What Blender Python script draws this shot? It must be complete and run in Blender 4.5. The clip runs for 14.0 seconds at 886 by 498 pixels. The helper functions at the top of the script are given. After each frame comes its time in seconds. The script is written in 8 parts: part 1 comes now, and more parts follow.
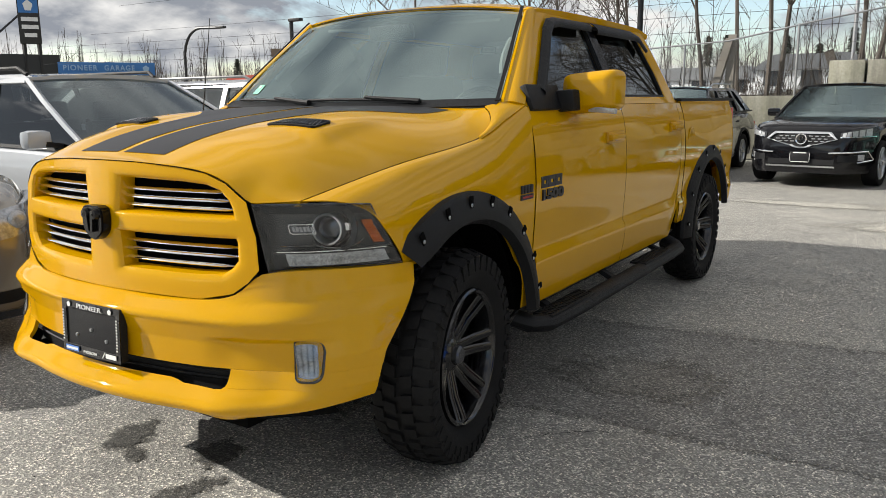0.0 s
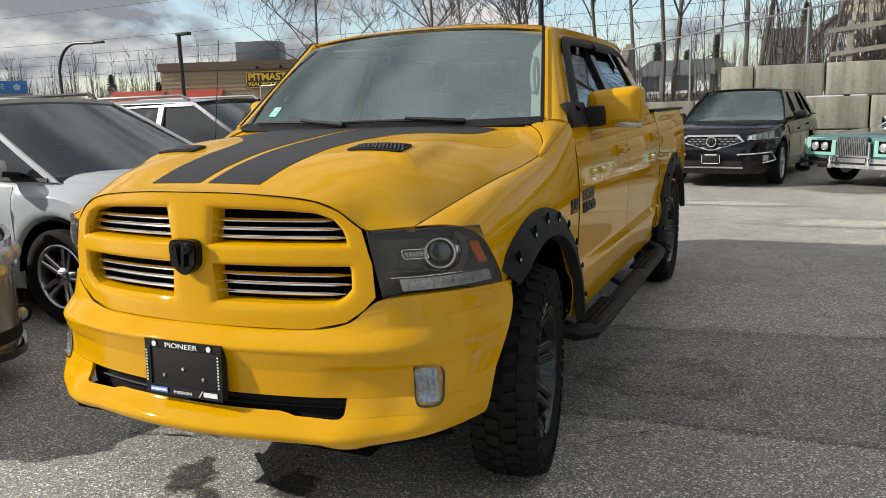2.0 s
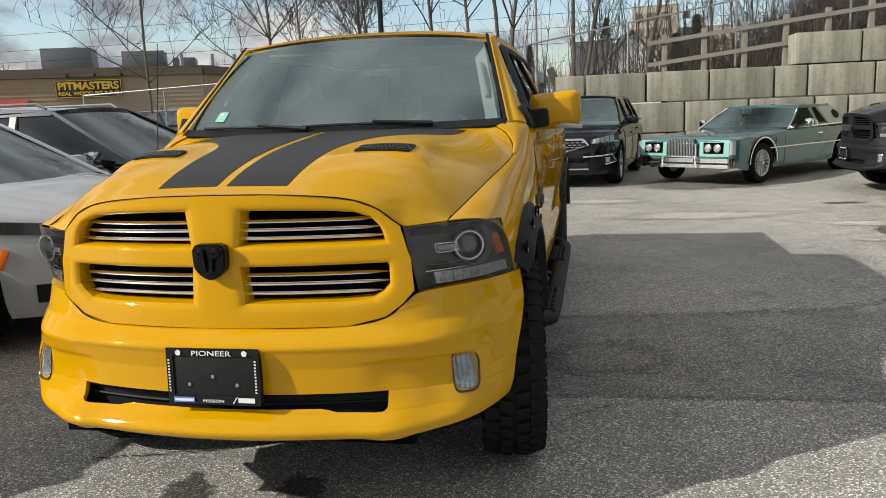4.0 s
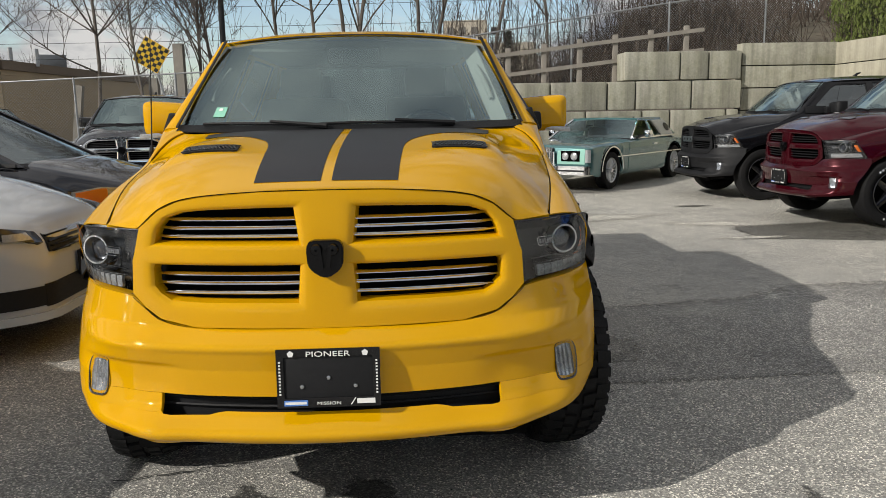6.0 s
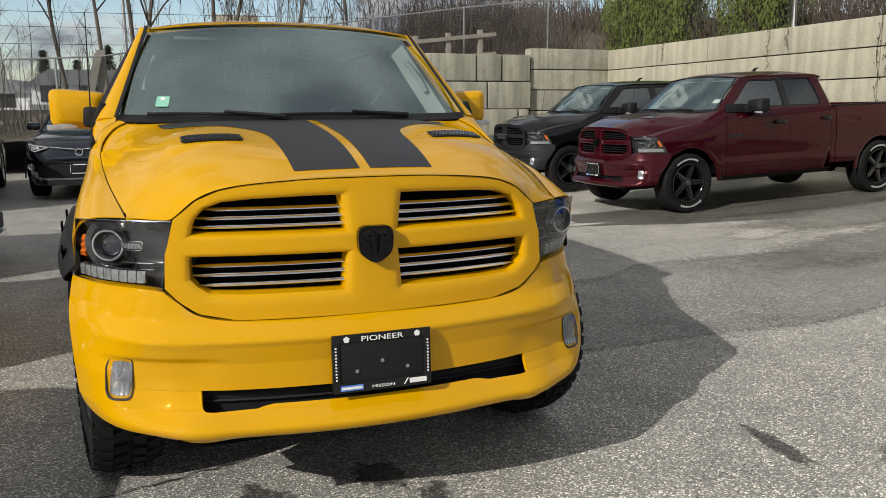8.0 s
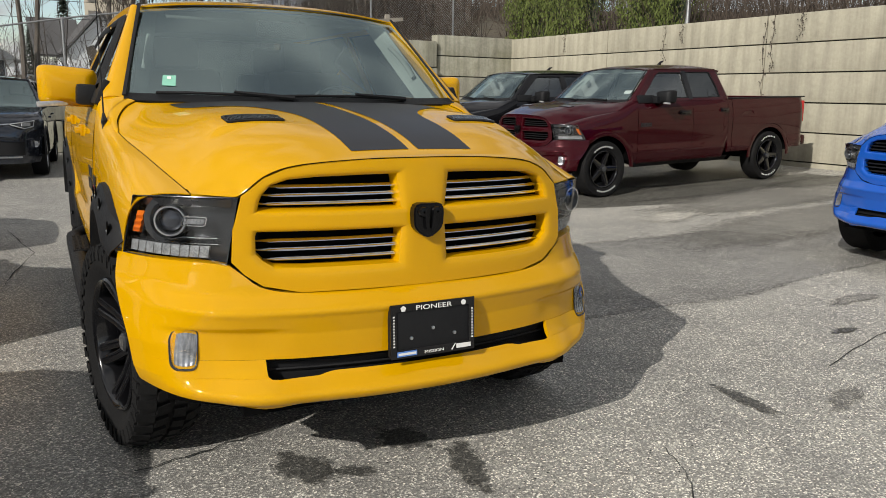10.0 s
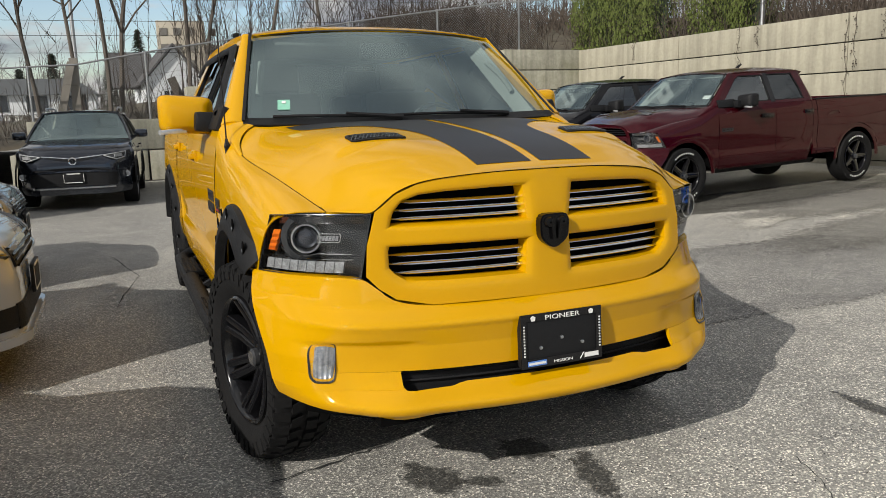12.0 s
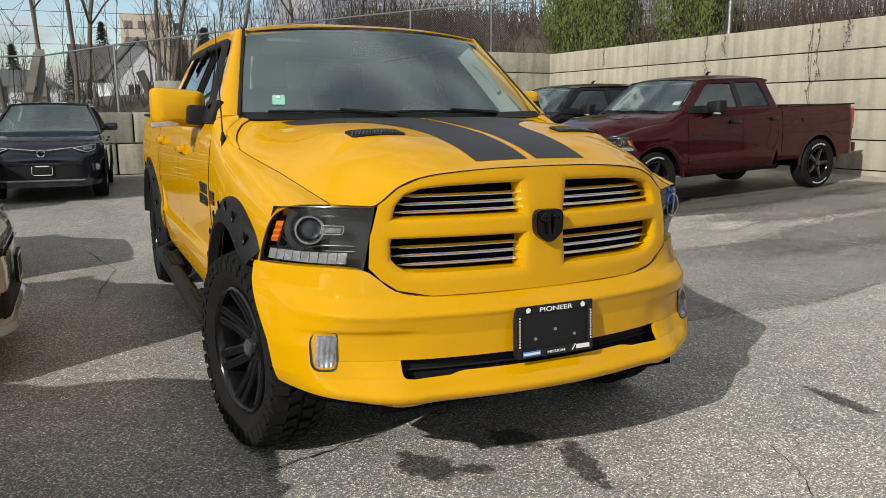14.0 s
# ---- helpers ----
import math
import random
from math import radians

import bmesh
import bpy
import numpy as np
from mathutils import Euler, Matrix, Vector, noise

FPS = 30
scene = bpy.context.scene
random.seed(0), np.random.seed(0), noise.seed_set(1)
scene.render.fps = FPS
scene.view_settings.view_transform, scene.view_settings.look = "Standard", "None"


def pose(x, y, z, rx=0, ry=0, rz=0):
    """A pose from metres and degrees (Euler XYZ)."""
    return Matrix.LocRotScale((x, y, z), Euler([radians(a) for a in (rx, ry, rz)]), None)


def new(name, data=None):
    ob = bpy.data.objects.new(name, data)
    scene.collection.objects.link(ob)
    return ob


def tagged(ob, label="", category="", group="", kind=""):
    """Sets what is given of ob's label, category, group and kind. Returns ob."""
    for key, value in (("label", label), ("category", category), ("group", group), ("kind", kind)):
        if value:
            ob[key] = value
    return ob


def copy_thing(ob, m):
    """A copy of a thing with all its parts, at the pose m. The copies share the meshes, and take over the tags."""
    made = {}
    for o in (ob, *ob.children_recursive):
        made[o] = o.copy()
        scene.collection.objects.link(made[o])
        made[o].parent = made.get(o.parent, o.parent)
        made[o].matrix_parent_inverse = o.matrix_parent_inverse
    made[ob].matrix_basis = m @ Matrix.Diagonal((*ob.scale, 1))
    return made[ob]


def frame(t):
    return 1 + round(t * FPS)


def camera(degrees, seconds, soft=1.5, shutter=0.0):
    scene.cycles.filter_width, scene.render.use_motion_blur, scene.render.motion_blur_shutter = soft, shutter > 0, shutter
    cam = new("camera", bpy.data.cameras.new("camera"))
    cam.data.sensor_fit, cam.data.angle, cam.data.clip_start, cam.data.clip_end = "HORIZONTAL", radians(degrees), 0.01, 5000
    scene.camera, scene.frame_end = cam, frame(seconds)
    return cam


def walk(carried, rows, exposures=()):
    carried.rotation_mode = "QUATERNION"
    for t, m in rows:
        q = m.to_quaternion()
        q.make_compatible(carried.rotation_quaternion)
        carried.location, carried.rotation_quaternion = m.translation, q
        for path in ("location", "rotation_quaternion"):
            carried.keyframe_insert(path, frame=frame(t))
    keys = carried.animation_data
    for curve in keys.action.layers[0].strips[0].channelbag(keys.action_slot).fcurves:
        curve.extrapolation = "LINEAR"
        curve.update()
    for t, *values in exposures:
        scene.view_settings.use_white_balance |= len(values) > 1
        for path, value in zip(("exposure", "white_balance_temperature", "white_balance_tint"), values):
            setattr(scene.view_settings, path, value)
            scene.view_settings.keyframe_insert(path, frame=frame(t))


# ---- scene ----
cam = camera(59.8, 14.0, soft=0.85)
METRES, EYE, TILT, LEAN, TURN = 4.495, 1.41, 0.0, 0.0, 32.5
ROWS = [
    (0.0, 0.0, 0.0, 0.0, -0.09, -10.88, 0.46),
    (0.5, -0.0414, 0.0086, 0.0053, -1.16, -11.07, 0.63),
    (1.0, -0.0786, 0.0015, 0.0106, -2.99, -10.88, 0.94),
    (1.5, -0.1153, -0.0105, 0.0128, -5.54, -10.55, 1.32),
    (2.0, -0.1589, 0.0019, 0.0125, -8.54, -10.3, 1.84),
    (2.5, -0.2038, 0.0083, 0.0123, -11.71, -10.16, 2.3),
    (3.0, -0.2409, -0.0009, 0.0079, -15.08, -10.21, 2.49),
    (3.5, -0.2737, -0.0026, 0.011, -18.38, -10.18, 2.5),
    (6.0, -0.5094, 0.1047, 0.0084, -35.25, -9.88, 0.98),
    (6.5, -0.5606, 0.1162, 0.0041, -39.09, -9.78, 0.87),
    (7.0, -0.6016, 0.1485, 0.0042, -43.3, -9.78, 0.88),
    (7.5, -0.6357, 0.1884, 0.0037, -47.73, -9.89, 0.7),
    (10.0, -0.777, 0.2856, 0.0038, -59.92, -11.19, -0.98),
    (10.5, -0.7951, 0.3148, 0.004, -58.51, -11.04, -0.13),
    (11.0, -0.8036, 0.3243, 0.0043, -56.78, -10.58, 0.84),
    (11.5, -0.8053, 0.3283, 0.0029, -55.61, -10.19, 1.49),
    (12.0, -0.8097, 0.322, 0.0023, -55.47, -10.03, 1.53),
    (12.5, -0.8191, 0.3027, 0.0016, -56.29, -10.06, 1.15),
    (13.0, -0.8266, 0.2988, 0.0004, -57.18, -10.06, 0.74),
    (13.5, -0.8295, 0.3185, -0.0006, -57.75, -10.07, 0.44),
    (14.0, -0.841, 0.3334, 0.0002, -57.85, -10.01, 0.29),
]
walk(cam, [(t, pose(2.45, -2.414, EYE, TILT, LEAN, TURN) @ pose(METRES * x, METRES * y, METRES * z, 90 + pitch, roll, yaw)) for t, x, y, z, yaw, pitch, roll in ROWS], exposures=[(0.0, 0.21), (2.0, 0.06), (3.5, -0.04), (7.0, -0.25), (10.0, -0.26), (14.0, -0.22)])

# ---- sky and sun ----
SUN_AWAY = Vector((1.52, 0.84, -1.0)).normalized()
SUN_ELEV = math.asin(-SUN_AWAY.z)
SUN_ROT = math.atan2(-SUN_AWAY.x, -SUN_AWAY.y)


def make_world():
    w = bpy.data.worlds.new("sky")
    scene.world = w
    w.use_nodes = True
    nt = w.node_tree
    N, L = nt.nodes, nt.links
    bg = N["Background"]
    bg.inputs["Strength"].default_value = 0.100
    sky = N.new("ShaderNodeTexSky")
    sky.sky_type = "NISHITA"
    sky.sun_disc = False
    sky.sun_elevation = SUN_ELEV
    sky.sun_rotation = SUN_ROT
    co = N.new("ShaderNodeTexCoord")
    # clouds lie on a level sheet: small and crowded towards the horizon, broad overhead
    sep = N.new("ShaderNodeSeparateXYZ")
    L.new(co.outputs["Generated"], sep.inputs["Vector"])

    def sums(op, a, b):
        n = N.new("ShaderNodeMath")
        n.operation = op
        for k, v in enumerate((a, b)):
            if isinstance(v, float):
                n.inputs[k].default_value = v
            else:
                L.new(v, n.inputs[k])
        return n.outputs[0]

    lift = sums("ADD", sums("MAXIMUM", sep.outputs["Z"], 0.0), 0.45)
    com = N.new("ShaderNodeCombineXYZ")
    L.new(sums("DIVIDE", sep.outputs["X"], lift), com.inputs["X"])
    L.new(sums("DIVIDE", sep.outputs["Y"], lift), com.inputs["Y"])
    L.new(sums("MULTIPLY", sep.outputs["Z"], 2.6), com.inputs["Z"])
    mp = N.new("ShaderNodeMapping")
    mp.inputs["Location"].default_value = (3.35, 1.2, 0.1)
    L.new(com.outputs["Vector"], mp.inputs["Vector"])
    big = N.new("ShaderNodeTexNoise")
    big.inputs["Scale"].default_value = 1.5
    big.inputs["Detail"].default_value = 9.0
    big.inputs["Roughness"].default_value = 0.58
    big.inputs["Distortion"].default_value = 0.25
    L.new(mp.outputs["Vector"], big.inputs["Vector"])
    cover = N.new("ShaderNodeValToRGB")
    cover.color_ramp.elements[0].position, cover.color_ramp.elements[0].color = 0.465, (0, 0, 0, 1)
    cover.color_ramp.elements[1].position, cover.color_ramp.elements[1].color = 0.535, (1, 1, 1, 1)
    thick = sums("ADD", big.outputs["Fac"], sums("MULTIPLY", sums("MAXIMUM", sep.outputs["Z"], 0.15), 0.22))
    L.new(thick, cover.inputs["Fac"])
    fine = N.new("ShaderNodeTexNoise")
    fine.inputs["Scale"].default_value = 3.8
    fine.inputs["Detail"].default_value = 8.0
    fine.inputs["Roughness"].default_value = 0.55
    L.new(mp.outputs["Vector"], fine.inputs["Vector"])
    shade = N.new("ShaderNodeValToRGB")
    shade.color_ramp.elements[0].position, shade.color_ramp.elements[0].color = 0.40, (7.8, 7.7, 7.5, 1)
    shade.color_ramp.elements[1].position, shade.color_ramp.elements[1].color = 0.60, (2.7, 2.9, 3.3, 1)
    L.new(fine.outputs["Fac"], shade.inputs["Fac"])
    mix = N.new("ShaderNodeMix")
    mix.data_type = "RGBA"
    L.new(cover.outputs["Color"], mix.inputs["Factor"])
    bright = N.new("ShaderNodeVectorMath")
    bright.operation = "SCALE"
    bright.inputs["Scale"].default_value = 1.7
    L.new(sky.outputs["Color"], bright.inputs[0])
    L.new(bright.outputs["Vector"], mix.inputs[6])
    L.new(shade.outputs["Color"], mix.inputs[7])
    L.new(mix.outputs[2], bg.inputs["Color"])


make_world()
sun = new("sun", bpy.data.lights.new("sun", "SUN"))
sun.data.energy = 5.0
sun.data.angle = radians(0.6)
sun.data.color = (1.0, 0.95, 0.87)
sun.rotation_euler = SUN_AWAY.to_track_quat("-Z", "Y").to_euler()


# ---- materials ----
def mat(name, color, rough=0.5, metal=0.0, coat=0.0, vary=0.12, scale=6.0, fine=60.0, bump=0.0, bump_scale=120.0, spec=0.5, dirt=None, dirt_amt=0.0, rand=0.0, streak=0.0):
    """A surface with two scales of colour change and an optional fine relief."""
    m = bpy.data.materials.new(name)
    m.use_nodes = True
    nt = m.node_tree
    N, L = nt.nodes, nt.links
    b = N["Principled BSDF"]
    b.inputs["Roughness"].default_value = rough
    b.inputs["Metallic"].default_value = metal
    b.inputs["Coat Weight"].default_value = coat
    b.inputs["Coat Roughness"].default_value = 0.03
    b.inputs["Specular IOR Level"].default_value = spec
    co = N.new("ShaderNodeTexCoord")
    n1 = N.new("ShaderNodeTexNoise")
    n1.inputs["Scale"].default_value = scale
    n1.inputs["Detail"].default_value = 5.0
    n2 = N.new("ShaderNodeTexNoise")
    n2.inputs["Scale"].default_value = fine
    n2.inputs["Detail"].default_value = 3.0
    L.new(co.outputs["Object"], n1.inputs["Vector"])
    L.new(co.outputs["Object"], n2.inputs["Vector"])
    add = N.new("ShaderNodeMath")
    add.operation = "ADD"
    L.new(n1.outputs["Fac"], add.inputs[0])
    L.new(n2.outputs["Fac"], add.inputs[1])
    ramp = N.new("ShaderNodeMapRange")
    ramp.inputs["From Min"].default_value = 0.6
    ramp.inputs["From Max"].default_value = 1.4
    ramp.inputs["To Min"].default_value = 1.0 - vary
    ramp.inputs["To Max"].default_value = 1.0 + vary
    L.new(add.outputs[0], ramp.inputs["Value"])
    mul = N.new("ShaderNodeMix")
    mul.data_type, mul.blend_type = "RGBA", "MULTIPLY"
    mul.inputs["Factor"].default_value = 1.0
    mul.inputs[6].default_value = (*color, 1)
    L.new(ramp.outputs["Result"], mul.inputs[7])
    out = mul.outputs[2]
    if dirt:
        d = N.new("ShaderNodeTexNoise")
        d.inputs["Scale"].default_value = scale * 0.6
        d.inputs["Detail"].default_value = 8.0
        d.inputs["Roughness"].default_value = 0.7
        L.new(co.outputs["Object"], d.inputs["Vector"])
        r = N.new("ShaderNodeMapRange")
        r.inputs["From Min"].default_value = 0.48
        r.inputs["From Max"].default_value = 0.72
        r.inputs["To Max"].default_value = dirt_amt
        L.new(d.outputs["Fac"], r.inputs["Value"])
        mx = N.new("ShaderNodeMix")
        mx.data_type = "RGBA"
        L.new(r.outputs["Result"], mx.inputs["Factor"])
        L.new(out, mx.inputs[6])
        mx.inputs[7].default_value = (*dirt, 1)
        out = mx.outputs[2]
    if streak:
        st = N.new("ShaderNodeTexNoise")
        st.inputs["Scale"].default_value = 1.0
        st.inputs["Detail"].default_value = 6.0
        sm = N.new("ShaderNodeMapping")
        sm.inputs["Scale"].default_value = (7.0, 7.0, 0.5)
        L.new(co.outputs["Object"], sm.inputs["Vector"])
        L.new(sm.outputs["Vector"], st.inputs["Vector"])
        sr = N.new("ShaderNodeMapRange")
        sr.inputs["From Min"].default_value = 0.40
        sr.inputs["From Max"].default_value = 0.68
        sr.inputs["To Min"].default_value = 1.06
        sr.inputs["To Max"].default_value = 1.0 - streak
        L.new(st.outputs["Fac"], sr.inputs["Value"])
        sx = N.new("ShaderNodeMix")
        sx.data_type, sx.blend_type = "RGBA", "MULTIPLY"
        sx.inputs["Factor"].default_value = 1.0
        L.new(out, sx.inputs[6])
        L.new(sr.outputs["Result"], sx.inputs[7])
        out = sx.outputs[2]
    if rand:
        oi = N.new("ShaderNodeObjectInfo")
        rr = N.new("ShaderNodeMapRange")
        rr.inputs["To Min"].default_value = 1.0 - rand
        rr.inputs["To Max"].default_value = 1.0 + rand
        L.new(oi.outputs["Random"], rr.inputs["Value"])
        rx = N.new("ShaderNodeMix")
        rx.data_type, rx.blend_type = "RGBA", "MULTIPLY"
        rx.inputs["Factor"].default_value = 1.0
        L.new(out, rx.inputs[6])
        L.new(rr.outputs["Result"], rx.inputs[7])
        out = rx.outputs[2]
    L.new(out, b.inputs["Base Color"])
    if bump:
        n3 = N.new("ShaderNodeTexNoise")
        n3.inputs["Scale"].default_value = bump_scale
        n3.inputs["Detail"].default_value = 4.0
        L.new(co.outputs["Object"], n3.inputs["Vector"])
        bp = N.new("ShaderNodeBump")
        bp.inputs["Strength"].default_value = bump
        bp.inputs["Distance"].default_value = 0.01
        L.new(n3.outputs["Fac"], bp.inputs["Height"])
        L.new(bp.outputs["Normal"], b.inputs["Normal"])
    return m


def glass(name, tint, gloss=0.0, ior=1.55, film=(1.0, 1.0, 1.0)):
    """Thin tinted glass: a mirror film by the angle over a clear, coloured sheet."""
    m = bpy.data.materials.new(name)
    m.use_nodes = True
    nt = m.node_tree
    N, L = nt.nodes, nt.links
    N.remove(N["Principled BSDF"])
    tr = N.new("ShaderNodeBsdfTransparent")
    tr.inputs["Color"].default_value = (*tint, 1)
    gl = N.new("ShaderNodeBsdfGlossy")
    gl.inputs["Roughness"].default_value = gloss
    gl.inputs["Color"].default_value = (*film, 1)
    fr = N.new("ShaderNodeFresnel")
    fr.inputs["IOR"].default_value = ior
    mx = N.new("ShaderNodeMixShader")
    L.new(fr.outputs[0], mx.inputs[0])
    L.new(tr.outputs[0], mx.inputs[1])
    L.new(gl.outputs[0], mx.inputs[2])
    L.new(mx.outputs[0], N["Material Output"].inputs["Surface"])
    return m


YELLOW = mat("yellow_paint", (0.575, 0.303, 0.0008), 0.5, coat=0.75, spec=0.0, vary=0.03, scale=3, fine=400)
STRIPE = mat("matt_black_stripe", (0.017, 0.017, 0.020), 0.45, spec=0.4, vary=0.15, scale=5)
BLACK_PLASTIC = mat("black_textured_plastic", (0.009, 0.0093, 0.0105), 0.55, spec=0.25, vary=0.2, bump=0.25, bump_scale=400)
BLACK_GLOSS = mat("gloss_black", (0.008, 0.008, 0.009), 0.15, coat=0.25, spec=0.3, vary=0.1)
DEEP_BLACK = mat("underbody_black", (0.003, 0.003, 0.0032), 0.95, spec=0.05, vary=0.3)
RUBBER = mat("tyre_rubber", (0.008, 0.008, 0.0085), 0.78, spec=0.2, vary=0.3, bump=0.2, bump_scale=150, dirt=(0.03, 0.029, 0.027), dirt_amt=0.18)
CHROME = mat("chrome", (0.82, 0.83, 0.85), 0.10, 1.0, vary=0.06)
SILVER = mat("brushed_silver", (0.55, 0.56, 0.58), 0.28, 1.0, vary=0.1)
EMBLEM = mat("black_emblem", (0.004, 0.004, 0.0045), 0.22, spec=0.25, vary=0.2)
RIM_BLACK = mat("black_rim", (0.005, 0.005, 0.006), 0.14, 0.0, coat=0.5, spec=0.4, vary=0.2)
WHITE_INK = mat("white_print", (0.72, 0.72, 0.70), 0.5, vary=0.05)
BLUE_INK = mat("blue_print", (0.08, 0.2, 0.55), 0.5, vary=0.05)
RED_INK = mat("red_print", (0.35, 0.02, 0.02), 0.4, vary=0.1)
GREEN_INK = mat("green_sticker", (0.22, 0.50, 0.38), 0.6, vary=0.1)
SEAT_TAN = mat("grey_leather", (0.20, 0.19, 0.18), 0.55, vary=0.15, bump=0.2)
SEAT_DARK = mat("dark_seat_cloth", (0.06, 0.062, 0.064), 0.8, vary=0.2)
HEADLINER = mat("pale_headliner", (0.20, 0.22, 0.205), 0.9, vary=0.06)
AMBER = mat("amber_lens", (0.75, 0.17, 0.015), 0.18, coat=0.6, vary=0.2, fine=150)
LAMP_RED = mat("red_lens", (0.45, 0.01, 0.012), 0.15, coat=0.6, vary=0.15)
LAMP_WHITE = mat("frosted_lamp", (0.46, 0.47, 0.48), 0.22, 0.3, coat=0.5, vary=0.3, scale=25, fine=90)
LAMP_GUIDE = mat("clear_ribbed_guide", (0.40, 0.41, 0.42), 0.18, 0.4, coat=0.6, vary=0.5, scale=35, fine=140)
LAMP_FOG = mat("grey_fog_reflector", (0.34, 0.35, 0.37), 0.2, 0.6, coat=0.5, vary=0.55, scale=30, fine=120)
LAMP_DARK = mat("smoked_housing", (0.065, 0.067, 0.072), 0.22, 0.5, coat=0.3, vary=0.3, scale=20)
LAMP_GREY = mat("grey_reflector", (0.42, 0.43, 0.45), 0.25, 0.7, vary=0.35, scale=30)
LAMP_STRIP = mat("grey_light_guide", (0.40, 0.41, 0.42), 0.25, 0.3, coat=0.4, vary=0.25, scale=40, fine=160)
HOUSING = mat("black_lamp_housing", (0.045, 0.048, 0.053), 0.26, 0.4, coat=0.4, vary=0.35, scale=20)
LENS = mat("projector_glass", (0.08, 0.085, 0.10), 0.05, 0.6, coat=1.0, vary=0.2, scale=20)
GLASS = glass("clear_glass", (0.62, 0.72, 0.70))
GLASS_SCREEN = glass("windscreen_glass", (0.82, 0.95, 0.93), 0.14, 3.5, (0.78, 0.97, 0.98))
GLASS_DIM = glass("shaded_windscreen_glass", (0.30, 0.35, 0.35), 0.08, 2.1, (0.88, 0.97, 1.0))
GLASS_TINT = glass("tinted_glass", (0.09, 0.10, 0.105), 0.0, 2.0, (0.92, 0.98, 1.0))
GLASS_SIDE = glass("side_glass", (0.34, 0.37, 0.37), 0.0, 2.5, (0.92, 0.98, 1.0))
GLASS_LAMP = glass("lamp_cover_glass", (0.88, 0.90, 0.92), 0.0, 1.55)


CLEAR = (GLASS, GLASS_SCREEN, GLASS_LAMP)


# ---- mesh tools ----
def link(name, bm, material, parent=None, label="", flat=False, sharp=38):
    bmesh.ops.recalc_face_normals(bm, faces=bm.faces[:])
    me = bpy.data.meshes.new(name)
    for f in bm.faces:
        f.smooth = not flat
    bm.to_mesh(me)
    bm.free()
    if not flat:
        me.set_sharp_from_angle(angle=radians(sharp))
    for one in (material if isinstance(material, (list, tuple)) else [material]):
        me.materials.append(one)
    ob = new(name, me)
    ob.parent = parent
    if material in CLEAR:
        ob.visible_shadow = False
    if label:
        ob["label"] = label
    return ob


part = link


def empty(name, m, label, category, group="", kind=""):
    ob = new(name)
    ob.matrix_world = m
    ob.empty_display_size = 0.2
    return tagged(ob, label, category, group, kind)


def ramp(x, table):
    """Straight interpolation in a table of (x, value)."""
    if x <= table[0][0]:
        return table[0][1]
    for (a, p), (b, q) in zip(table, table[1:]):
        if x <= b:
            return p + (q - p) * (x - a) / (b - a)
    return table[-1][1]


def ease(x, table):
    """As ramp, rounded at the knots."""
    if x <= table[0][0]:
        return table[0][1]
    n = len(table)
    for i in range(n - 1):
        (a, p), (b, q) = table[i], table[i + 1]
        if x <= b:
            h = b - a
            m0 = (q - table[i - 1][1]) / (b - table[i - 1][0]) if i else (q - p) / h
            m1 = (table[i + 2][1] - p) / (table[i + 2][0] - a) if i + 2 < n else (q - p) / h
            s = (x - a) / h
            return (2 * s**3 - 3 * s * s + 1) * p + (s**3 - 2 * s * s + s) * h * m0 + (3 * s * s - 2 * s**3) * q + (s**3 - s * s) * h * m1
    return table[-1][1]


def span(a, b, n):
    return [a + (b - a) * i / (n - 1) for i in range(n)]


def sheet(us, vs, f, thick=0.0, bm=None):
    """A curved sheet over a grid of (u, v); thick gives it a body on the side away from its normal."""
    bm = bm or bmesh.new()
    nu, nv = len(us), len(vs)
    P = [[Vector(f(u, v)) for v in vs] for u in us]
    A = [[bm.verts.new(P[i][j]) for j in range(nv)] for i in range(nu)]
    for i in range(nu - 1):
        for j in range(nv - 1):
            bm.faces.new((A[i][j], A[i + 1][j], A[i + 1][j + 1], A[i][j + 1]))
    if thick:
        def normal(i, j):
            du = P[min(i + 1, nu - 1)][j] - P[max(i - 1, 0)][j]
            dv = P[i][min(j + 1, nv - 1)] - P[i][max(j - 1, 0)]
            n = du.cross(dv)
            return n.normalized() if n.length > 1e-9 else Vector((0, 0, 1))
        B = [[bm.verts.new(P[i][j] - thick * normal(i, j)) for j in range(nv)] for i in range(nu)]
        for i in range(nu - 1):
            for j in range(nv - 1):
                bm.faces.new((B[i][j], B[i][j + 1], B[i + 1][j + 1], B[i + 1][j]))
        rim = [(i, 0) for i in range(nu)] + [(nu - 1, j) for j in range(1, nv)] + [(i, nv - 1) for i in range(nu - 2, -1, -1)] + [(0, j) for j in range(nv - 2, 0, -1)]
        for (a, b), (c, d) in zip(rim, rim[1:] + rim[:1]):
            bm.faces.new((A[a][b], B[a][b], B[c][d], A[c][d]))
    return bm


def ring_sheet(outer, inner, f, thick=0.0, bm=None):
    """A frame between two closed outlines of equally many points."""
    n = len(outer)
    return sheet(list(range(n + 1)), [0, 0.5, 1], lambda i, s: f(*[a + (b - a) * s for a, b in zip(outer[i % n], inner[i % n])]), thick, bm)


